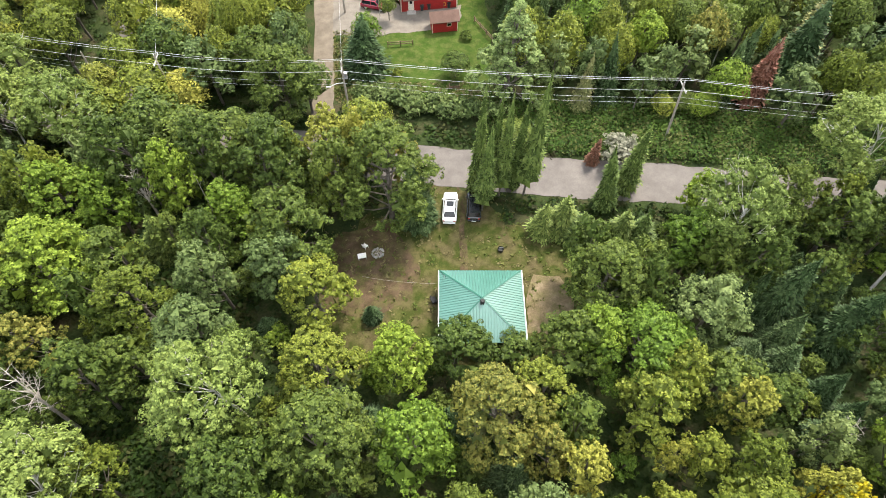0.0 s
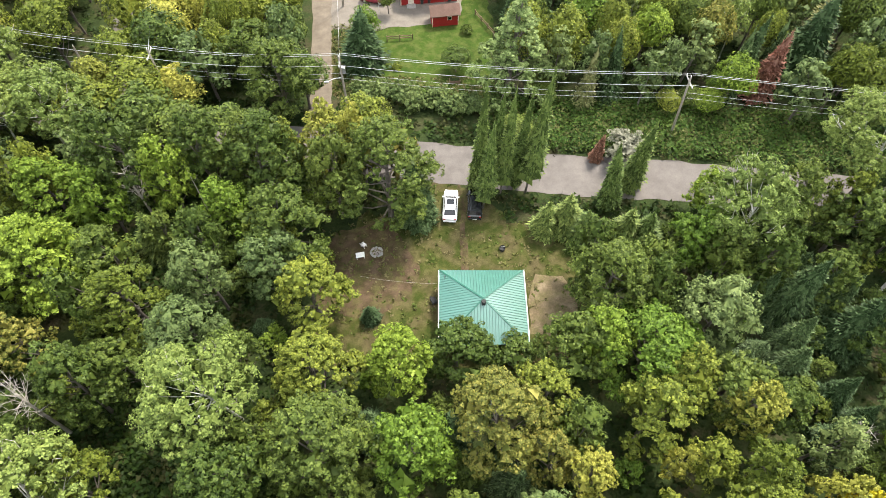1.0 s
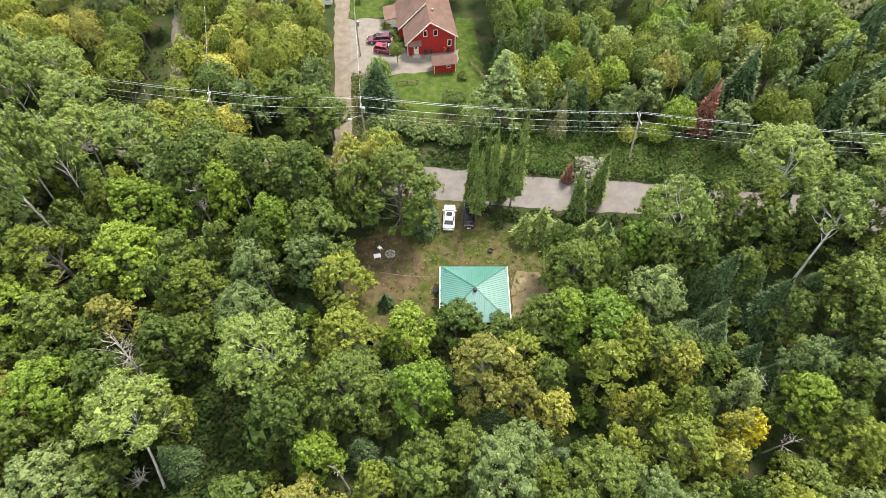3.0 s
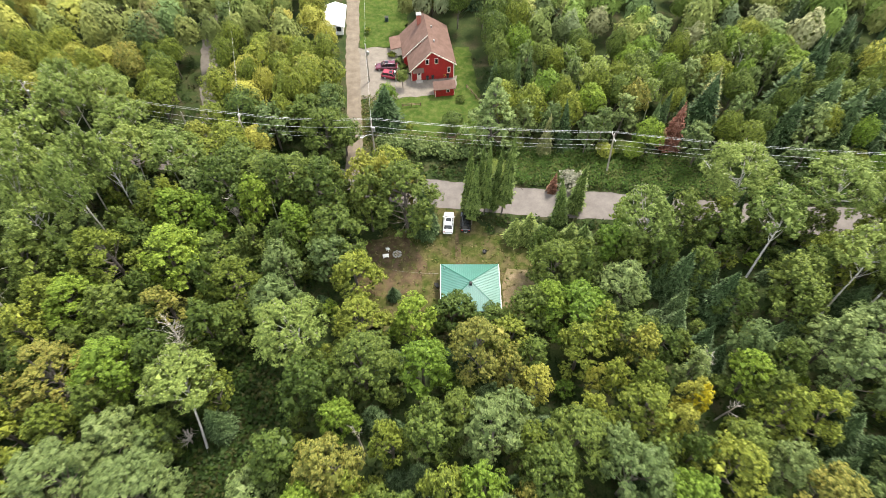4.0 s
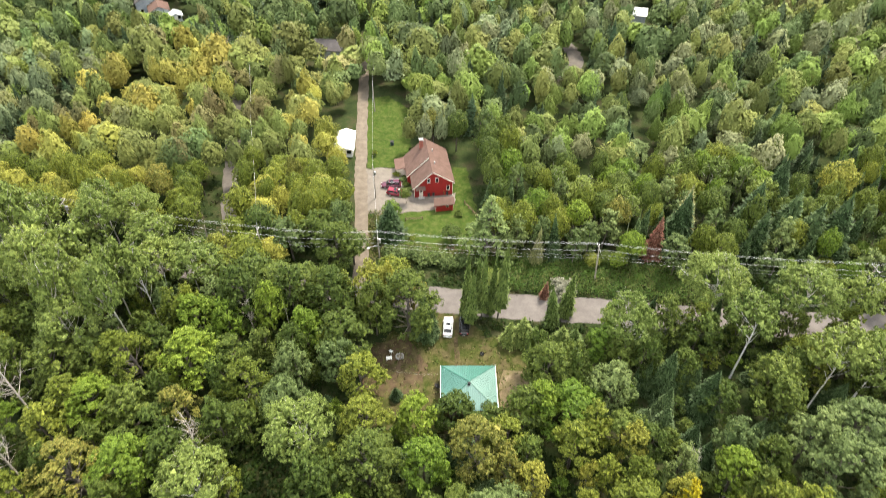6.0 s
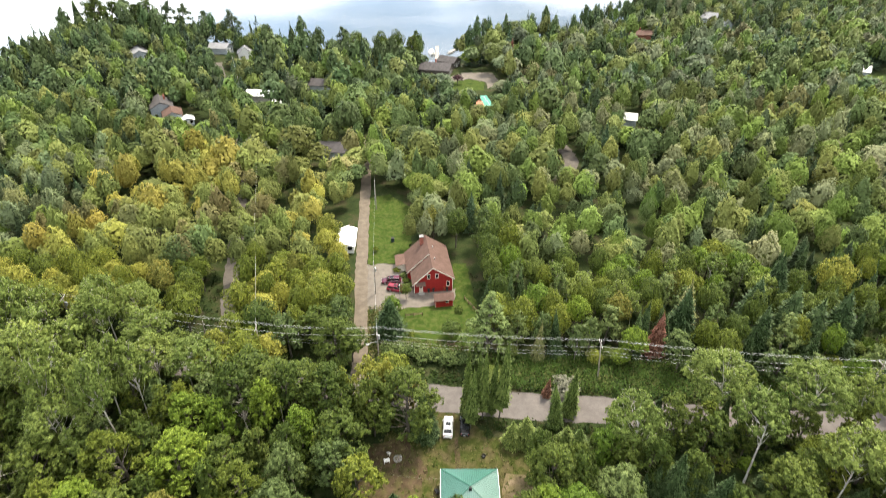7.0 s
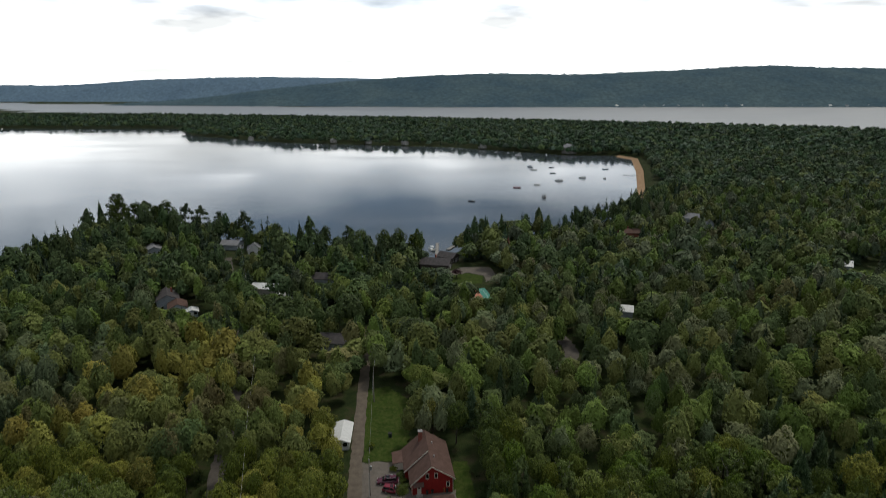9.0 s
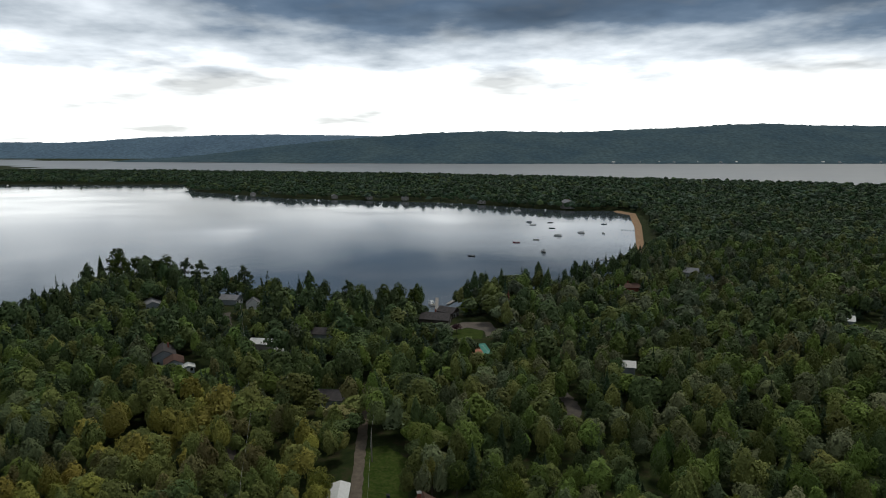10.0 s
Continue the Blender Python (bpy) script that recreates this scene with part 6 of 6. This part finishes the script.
# trees standing close behind and beside the red house
for x, y, h, r, look_of in ((11.6, 99, 11, 3.0, "green"), (11.2, 105.5, 13, 3.3, "green"), (10.8, 112, 13, 3.3, "green"), (9.2, 118.5, 13, 3.4, "pale"), (15.5, 102, 13, 3.0, "bright"), (15.4, 109, 14, 3.2, "olive"), (14.6, 115.5, 13, 3.0, "green"),
                            (12.8, 93.5, 10, 2.7, "green"), (16.4, 96.5, 12, 2.7, "pale"), (3.4, 119.5, 12, 3.2, "green"), (-2.4, 121.5, 11, 3.0, "brown"), (12.4, 88.5, 9, 2.5, "olive")):
    plant(look_of, x, y, h, r, group="trees round the red house")
plant("gold", 33.0, 26.2, 9.4, 2.0)
plant("rust", 42.8, 79.3, 11.5, 2.3)
PLANTED += [(42.3, 75.5, 2.6), (48.5, 79.0, 3.0), (8.2, 74.5, 4.0)]
plant("tan", 49.8, 84.4, 15, 3.2)
plant("tan", 18.9, 77.6, 10, 1.6)
plant("grey", 23.0, 68.3, 4.2, 3.0, "silvery dead-leaved shrub beside the road")
plant("rust", 19.4, 68.0, 5.0, 1.0, "small dead brown spruce beside the road")
plant("green", 1.9, 84.7, 4.0, 2.2, "round green shrub on the lawn beside the red shed")
plant("green", -8.4, 97.8, 4.5, 1.4, "small leafy tree planted beside the gravel drive")
dead_tree(-33.3, 57.5, 10, "bare grey snag with broken branches", (-0.05, 0.05), 2)
dead_tree(-63.5, 40, 15, "bare pale dead tree leaning over", (-0.12, 0.12), 3, 26)
dead_tree(-60.5, 30, 13, "grey dead treetop with bare branches", (-0.06, 0.08), 13, 24)
dead_tree(-35.6, 33, 12.5, "dead treetop with pale bare branches", (0.03, 0.05), 4, 26)
dead_tree(-33.4, 22.3, 6, "fallen dead conifer with dry grey branches", (0.25, -0.2), 5, 26, 0.12)
dead_tree(-27.2, 58.2, 9, "thin bare grey dead trunk", (-0.02, 0.05), 6, 2, 0.09)
dead_tree(-10.6, 21.4, 7, "small bare dead tree with brown trunk", (-0.1, 0.1), 7, 8, 0.14)
dead_tree(34.5, 30.6, 9, "bare white branches of a dead birch", (0.1, 0.05), 8, 18, 0.1)
dead_tree(37, 25.4, 7, "leafless grey branches of a dead birch", (0.1, -0.1), 9, 14, 0.1)

# ---- the rest of the wood ----
OPEN = [YARD_LINE, GLADE, FRONT_LAWN, BACK_LAWN, DRIVE,
        [(-14, 70), (20, 66), (20, 72.5), (8, 77.5), (-14, 82)], [(-3, 36), (13, 36), (16, 66), (-3, 66)], [(-2, 56), (31, 56), (31, 72), (-2, 72)],
        [(8, 66), (75, 63), (75, 69), (31, 76.5), (8, 79)],
        [(-19.3, 70), (-13, 70), (-16, 118), (-22.5, 118)], [(-16, 76), (9, 76), (9, 118), (-14, 118)],
        [(-27.6, 115.5), (-22, 113), (-22, 128), (-28.5, 128)], [(-52, 82), (-43, 78), (-44, 96), (-55, 106)],
        [(4, 222), (22, 222), (26, 262), (14, 276), (8, 300), (-8, 300), (-10, 262), (2, 244)], [(39, 158), (46, 158), (46, 180), (40, 180)],
        [(186, 240), (236, 240), (236, 270), (190, 272)]]
SITES = [(-106, 212, 9), (-152, 292, 7), (-75, 229, 8), (-36.4, 174, 7), (-116, 304, 7), (-100, 292, 7), (-53.5, 243, 7), (70.8, 201, 7), (198, 262, 9), (111.6, 331, 7), (163, 368, 7), (165, 350, 5), (-94, 206, 5)]


def free(X, Y, margin):
    """Which of the places are open to trees."""
    X, Y = np.asarray(X, float), np.asarray(Y, float)
    ok = ~wet(X, Y)
    for p in OPEN:
        ok &= ~inside(p, X, Y)
    for line, w in ((ROAD, 4.0), (LANE[:4], 2.2), (LANE[3:], 1.2), (SIDE_LANE[:3], 2.0), (SIDE_LANE[-2:], 2.0), (PAVED[:3], 2.0)):
        ok &= line_distance(line, X, Y) > w + margin
    for a, b, r in SITES:
        ok &= np.hypot(X - a, Y - b) > r
    return ok


def view_cap(x, y):
    """How tall trees in the gardens before the cottages may stand: these were cleared towards the south."""
    cap = np.full(np.shape(x), 99.0)
    for a, b, w in [(a, b, 5.0) for a, b, _ in SITES] + [(15.8, 225, 4.5), (11, 246, 9.0), (22, 258, 5.0), (-3, 268, 8.0), (-100, 265, 3.0), (42.5, 165, 5)]:
        d = math.hypot(a, b + 11.5)
        ux, uy = a / d, (b + 11.5) / d
        ahead = -((x - a) * ux + (y - b) * uy)
        side = np.abs(-(x - a) * uy + (y - b) * ux)
        k = (ahead > 0) & (ahead < 42) & (side < w)
        cap = np.where(k, np.minimum(cap, 1.5 + ahead * 84 / d), cap)
    return cap


def half_width(y):
    return 14 + 0.75 * math.hypot(max(y, 20) + 11.5, 70)


def mix_of(x, y, rng):
    """Which tree grows here; kinds keep together in groves."""
    grove = math.sin(x / 15 + 1.4 * math.sin(y / 21)) * math.sin(y / 13 + 0.9 * math.sin(x / 27))
    u = min(0.999, max(0.0, rng.random() * 0.62 + 0.19 * (1 + 1.05 * grove)))
    if -100 < x < -22 and 82 < y < 168:
        return ("yellow" if u < 0.33 else "olive" if u < 0.74 else "brown" if u < 0.84 else "green" if u < 0.95 else "spruce")
    if x > 30 and y < 62:
        return ("spruce" if u < 0.3 else "green" if u < 0.72 else "pale" if u < 0.86 else "olive")
    if y > 84 and x > 5:
        return ("spruce" if u < 0.26 else "green" if u < 0.42 else "bright" if u < 0.54 else "olive" if u < 0.68 else "aspen" if u < 0.78 else "pale" if u < 0.93 else "brown")
    if y < 60:
        return ("green" if u < 0.56 else "olive" if u < 0.68 else "bright" if u < 0.76 else "pale" if u < 0.84 else "spruce" if u < 0.96 else "brown")
    if y > 168:
        return ("green" if u < 0.44 else "olive" if u < 0.56 else "bright" if u < 0.66 else "pale" if u < 0.68 else "spruce" if u < 0.97 else "brown")
    conifers = 0.74
    return ("green" if u < 0.3 else "olive" if u < 0.45 else "bright" if u < 0.52 else "pale" if u < conifers else "spruce" if u < 0.95 else "brown")


def fill_near():
    rng = np.random.default_rng(21)
    spots = np.array([(x + rng.normal() * 1.1, y + rng.normal() * 1.1) for y in np.arange(-2, 104, 2.9) for x in np.arange(-half_width(y), half_width(y), 3.1)])
    ok = free(spots[:, 0], spots[:, 1], 1.0)
    # the pale-stemmed aspens stand clear on their southern side
    taken = np.array(PLANTED + [(x, y - 3.0, 2.2) for x, y, h, r in ASPEN if y < 66 and x > -30])
    for px, py in spots[ok]:
        look_of = mix_of(px, py, rng)
        r = 1.5 + 0.6 * rng.random() if look_of in ("spruce", "cedar") else (2.4 + 1.6 * rng.random()) * (0.9 if py > 74 and px > 5 else 1.0)
        if np.any((px - taken[:, 0]) ** 2 + (py - taken[:, 1]) ** 2 < (0.55 * (taken[:, 2] + r)) ** 2):
            continue
        h = (7.5 + 3.0 * rng.random()) * (1.2 if py > 74 else 1.0)
        if look_of == "spruce" and py < 64:
            h, r = h * 0.8, r * 1.15
        plant(look_of, px, py, h, r)
        taken = np.r_[taken, [(px, py, r)]]


fill_near()


def understory():
    """Young trees and tall bushes that close the gaps under the wood's edge."""
    rng = np.random.default_rng(52)
    spots = np.array([(x + rng.normal() * 0.9, y + rng.normal() * 0.9) for y in np.arange(2, 84, 2.5) for x in np.arange(-half_width(y), half_width(y), 2.6)])
    spots = spots[free(spots[:, 0], spots[:, 1], 0.6) & ~inside(GLADE, spots[:, 0], spots[:, 1])]
    taken = np.array(PLANTED)
    n = 0
    for px, py in spots:
        if n > 290 or np.any((px - taken[:, 0]) ** 2 + (py - taken[:, 1]) ** 2 < (0.62 * taken[:, 2] + 0.8) ** 2):
            continue
        u = rng.random()
        r = 1.3 + 0.8 * rng.random()
        plant("green" if u < 0.55 else "spruce" if u < 0.75 else "olive" if u < 0.88 else "bright", px, py, 3.2 + 1.8 * rng.random(), r,
              "young tree in the shade of the wood", "young trees under the wood", None, "sapling")
        taken = np.r_[taken, [(px, py, r)]]
        n += 1


understory()
# leaf tones of the wider woods, their blue raised for distance haze
TONES = {
    "green": (0.088, 0.124, 0.042), "olive": (0.158, 0.182, 0.050), "bright": (0.141, 0.194, 0.041), "pale": (0.141, 0.170, 0.082), "brown": (0.158, 0.152, 0.060),
    "yellow": (0.275, 0.255, 0.054), "spruce": (0.057, 0.085, 0.040), "aspen": (0.171, 0.187, 0.089),
}


def scatter(name, label, places, protos, deep=1.0):
    """Many trees of the wider woods joined into one mesh. places: rows of x, y, z, height, radius, look."""
    rng = np.random.default_rng(len(places))
    V, F, T, off = [], [], [], 0
    for x, y, z, h, r, look_of in places:
        kind = "c" if look_of == "spruce" else "b"
        v, f = protos[kind][int(rng.integers(0, len(protos[kind])))]
        a = rng.random() * 6.283
        ca, sa, w = math.cos(a), math.sin(a), r / (1.6 if kind == "c" else 3.2)
        V.append(np.c_[(v[:, 0] * ca - v[:, 1] * sa) * w + x, (v[:, 0] * sa + v[:, 1] * ca) * w + y, v[:, 2] * h / 10 + z])
        F.append(f + off)
        off += len(v)
        # deep darkens farther woods and shifts them blue, distance haze held in leaf colour
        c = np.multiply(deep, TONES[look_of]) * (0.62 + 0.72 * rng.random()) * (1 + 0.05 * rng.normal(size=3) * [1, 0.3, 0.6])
        T.append(np.tile(np.clip(c, 0.01, 0.5), (len(v), 1)))
    me = mesh_of(name, np.concatenate(V), np.concatenate(F), WOODS, tone=np.concatenate(T))
    return tagged(new(name, me), label, "trees", kind="stuff")


def protos(bumps, per, size, needles, spray, n, seed):
    """Several broad crowns, from tall to round, and several conifers."""
    rng = np.random.default_rng(seed)
    b = [dome_crown(rng, per, size, bumps + int(rng.integers(0, 6)), 0.42, 0.86 + 0.24 * rng.random(), 18, 0.23, (0.2, 0.4, 0.6)[i % 3]) for i in range(n)]
    c = [conifer(rng, needles, spray, 9, ragged=0.3) for _ in range(n)]
    return {"b": b, "c": c}


def stand(y0, y1, step, rng, x0=None, x1=None, tall=1.0):
    out = []
    for y in np.arange(y0, y1, step * 0.95):
        hw = half_width(y) + 6
        for x in np.arange(-hw if x0 is None else x0, hw if x1 is None else x1, step):
            px, py = x + rng.normal() * step * 0.42, y + rng.normal() * step * 0.42
            if abs(px) > hw:
                continue
            out.append((px, py))
    return out


def build_woods():
    rng = np.random.default_rng(33)
    mid, back = [], []
    spots = np.array(stand(104, 340, 5.0, rng) + stand(340, 470, 6.0, rng, 90))
    sds, zs = shore_distance(spots[:, 0], spots[:, 1]), ground_height(spots[:, 0], spots[:, 1]) - 0.2
    ok = free(spots[:, 0], spots[:, 1], 1.2) & (sds > 4)
    taken = np.array([p for p in PLANTED if p[1] > 90])
    caps = view_cap(spots[:, 0], spots[:, 1])
    for (px, py), sd, z, cap in zip(spots[ok], sds[ok], zs[ok], caps[ok]):
        if cap < 4.5:
            continue
        if py < 125 and np.any((px - taken[:, 0]) ** 2 + (py - taken[:, 1]) ** 2 < (0.6 * (taken[:, 2] + 2.6)) ** 2):
            continue
        look_of = mix_of(px, py, rng)
        h = 7.5 + 7.5 * rng.random() ** 1.2
        if sd < 40 and rng.random() < 0.35:
            h *= 1.35
            look_of = "spruce" if rng.random() < 0.5 else "green"
        r = (1.7 + 0.8 * rng.random()) * (1.35 if py > 215 else 1.1) if look_of == "spruce" else 2.2 + 2.1 * rng.random() ** 1.5
        if py > 150 and look_of != "spruce" and rng.random() < 0.22:
            h, r = h * 1.2, r * 1.45
        h = min(h, cap)
        (mid if py < 215 else back).append((px, py, z, h, r, look_of))
    scatter("woodland_edge", "mixed woods of yellowing birch, maple and spruce", [p for p in mid if p[1] < 150], protos(22, 1150, 0.18, 700, 0.2, 10, 1))
    scatter("woodland_middle", "dense mixed woods of maple, birch and spruce", [p for p in mid if p[1] >= 150], protos(18, 600, 0.255, 380, 0.27, 10, 2))
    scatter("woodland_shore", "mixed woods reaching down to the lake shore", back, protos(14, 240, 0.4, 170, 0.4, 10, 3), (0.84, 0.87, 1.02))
    far = []
    for y in list(np.arange(380, 900, 8.0)) + list(np.arange(900, 2000, 13.0)):
        s = 8.0 if y < 900 else 16.0
        for x in np.arange(-0.78 * y - 40, 0.80 * y + 40, s):
            far.append((x + rng.normal() * 2.5, y + rng.normal() * 2.5))
    P = np.array(far)
    keep = ~wet(P[:, 0], P[:, 1]) & (shore_distance(P[:, 0], P[:, 1]) > 4) & ((P[:, 1] > 470) | ((P[:, 0] > 300))) & (line_distance([(118, 396), (150, 444), (174, 518), (211, 640), (242, 758), (232, 796)], P[:, 0] - 6, P[:, 1]) > 12)
    P = P[keep]
    Z = ground_height(P[:, 0], P[:, 1]) - 0.3
    rows = []
    for (x, y), z in zip(P, Z):
        u = rng.random()
        look_of = "spruce" if u < 0.12 else "green" if u < 0.7 else "olive" if u < 0.85 else "pale"
        rows.append((x, y, z, 9 + 5 * rng.random(), 2.2 if look_of == "spruce" else (4.2 if y < 900 else 5.6) + 1.6 * rng.random(), look_of))
    a, b = [r for r in rows if r[1] < 760], [r for r in rows if r[1] >= 760]
    scatter("woodland_bay", "dark green woods round the bay, blued for distance haze", a, protos(9, 85, 0.72, 60, 0.7, 6, 4), (0.7, 0.79, 1.02))
    scatter("woodland_point", "far dark green woods on the wooded point, blued for haze", b, protos(7, 36, 1.1, 16, 1.1, 6, 5), (0.58, 0.72, 1.0))


build_woods()


def build_shrub(x, y, h, r, look_of, label, group):
    """A low leafy bush: a mound of clumps on a few stems."""
    rng = np.random.default_rng(int(abs(x) * 10 + abs(y)))
    sh = thing("shrub", pose(x, y, 0), label, "shrub", group)
    lumps = [(r * 0.55 * math.cos(a), r * 0.55 * math.sin(a), h * (0.35 + 0.3 * rng.random()), r * (0.45 + 0.2 * rng.random()), 0.8) for a in np.arange(0, 6.2, 1.05)] + [(0, 0, h * 0.68, r * 0.5, 0.8)]
    part("leaves", mesh_of("leaves", *crown(lumps, 6, 18, 0.11, rng), LEAF[look_of]), None, sh)
    v, f = joined([tube([(0.05 * k, 0, -0.1), (l[0] * 0.8, l[1] * 0.8, l[2])], [0.05, 0.02], 5) for k, l in enumerate(lumps[:4])])
    part("stems", mesh_of("stems", v, f, BARK), None, sh)


rng_s = np.random.default_rng(17)
for i in range(15):
    u = i / 14
    build_shrub(-11.5 + 17 * u + rng_s.normal() * 0.3, 79.6 - 2.6 * u + rng_s.normal() * 0.6, 2.3 + 0.7 * rng_s.random(), 1.7 + 0.4 * rng_s.random(), "pale", "tall pale green roadside shrub", "hedge between lawn and road")
for x, y, h, r, k in ((-11.2, 108.6, 1.2, 0.9, "olive"), (-9.8, 106.6, 1.0, 0.8, "pale"), (-8.8, 104.4, 1.3, 0.8, "green"), (-7.8, 102.6, 1.1, 0.7, "pale"), (-6.6, 85.2, 0.9, 0.7, "olive"), (-17.3, 117.4, 2.0, 0.8, "olive"), (3.6, 93.2, 1.2, 0.9, "green")):
    build_shrub(x, y, h, r, k, "low garden shrub near the red house", "garden shrubs")


def undergrowth():
    """Weeds, ferns and saplings over the forest floor, thickest in the glade and beside the roads."""
    rng = np.random.default_rng(44)
    n = 10000
    y = rng.random(n) * 112 - 4
    x = (rng.random(n) * 2 - 1) * (20 + 0.62 * (y + 70))
    g = rng.random((6500, 2)) * [15, 58] + [-36, 5]
    road = np.array([(px, 0) for px in rng.random(2400) * 190 - 90])
    ry = np.interp(road[:, 0], [p[0] for p in ROAD], [p[1] for p in ROAD])
    road[:, 1] = ry + np.where(rng.random(len(road)) < 0.5, -1, 1) * (4.0 + 2.6 * rng.random(len(road)))
    bx = rng.random(8200) * 72 + 6
    brush = np.c_[bx, np.interp(bx, [p[0] for p in ROAD], [p[1] for p in ROAD]) + 4.2 + rng.random(len(bx)) * 9.5]
    wild = np.r_[np.zeros(len(x) + len(g) + len(road), bool), np.ones(len(brush), bool)]
    P = np.r_[np.c_[x, y], g, road, brush]
    ok = line_distance(ROAD, P[:, 0], P[:, 1]) > 3.7
    for line, w in ((LANE, 2.0), (SIDE_LANE, 2.2)):
        ok &= line_distance(line, P[:, 0], P[:, 1]) > w
    for p in (YARD_LINE, FRONT_LAWN, BACK_LAWN, DRIVE, [(-2, 58), (5.5, 58), (5.5, 66), (-2, 66)], [(-14, 98), (4, 98), (4, 116), (-14, 116)]):
        ok &= ~inside(p, P[:, 0], P[:, 1])
    P, wild = P[ok], wild[ok]
    k = 8
    c = np.repeat(np.c_[P, np.zeros(len(P))], k, axis=0)
    hh = np.repeat((0.25 + 0.9 * rng.random(len(P)) ** 2) * np.where(wild, 1.6, 1.0), k)
    c[:, :2] += rng.normal(size=(len(c), 2)) * 0.38
    c[:, 2] = hh * rng.random(len(c)) + 0.06
    v, f = leaves(c, unit(rng.normal(size=(len(c), 3)) * 0.5 + [0, 0, 1]), np.repeat(np.where(wild, 0.62, np.where((P[:, 0] > -37) & (P[:, 0] < -20), 1.1, 1.0)), k) * (0.14 + 0.14 * rng.random(len(c))), rng)
    base = np.array([(0.018, 0.036, 0.006), (0.03, 0.05, 0.008), (0.04, 0.044, 0.013), (0.023, 0.042, 0.008)])
    tone = np.repeat(np.repeat(base[rng.integers(0, 4, len(P))] * (0.55 + 0.5 * rng.random((len(P), 1))) * np.where(wild, 2.3, 1.0)[:, None], k, axis=0), 3, axis=0)
    tagged(new("undergrowth", mesh_of("undergrowth", v, f, WOODS, tone=tone)), "weeds, ferns and saplings on the forest floor", "undergrowth", kind="stuff")


undergrowth()


def tufts():
    """Tufts of grass over the yard, the verges and the lawn's edges."""
    rng = np.random.default_rng(71)
    P = np.r_[rng.random((800, 2)) * [31, 27] + [-15, 38], rng.random((700, 2)) * [5, 16] + [-17.5, 79], rng.random((900, 2)) * [22, 6] + [-14, 77.5]]
    ok = (line_distance(ROAD, P[:, 0], P[:, 1]) > 3.5) & (line_distance(LANE, P[:, 0], P[:, 1]) > 1.7) & ~((P[:, 0] > -0.4) & (P[:, 0] < 8.8) & (P[:, 1] > 41) & (P[:, 1] < 50.1)) & ~((P[:, 0] > -0.4) & (P[:, 0] < 5.2) & (P[:, 1] > 57.5) & (P[:, 1] < 63.5))
    P = P[ok]
    k = 6
    c = np.repeat(np.c_[P, np.zeros(len(P))], k, axis=0)
    c[:, :2] += rng.normal(size=(len(c), 2)) * 0.16
    c[:, 2] = 0.05 + 0.12 * rng.random(len(c))
    v, f = leaves(c, unit(rng.normal(size=(len(c), 3)) * 0.7 + [0, 0, 0.7]), 0.07 + 0.09 * rng.random(len(c)), rng)
    base = np.array([(0.07, 0.095, 0.02), (0.1, 0.105, 0.03), (0.14, 0.12, 0.055)])
    tone = np.repeat(np.repeat(base[rng.integers(0, 3, len(P))], k, axis=0), 3, axis=0)
    tagged(new("grass_tufts", mesh_of("grass_tufts", v, f, WOODS, tone=tone)), "tufts of green and dry grass over the yard", "grass", kind="stuff")


tufts()
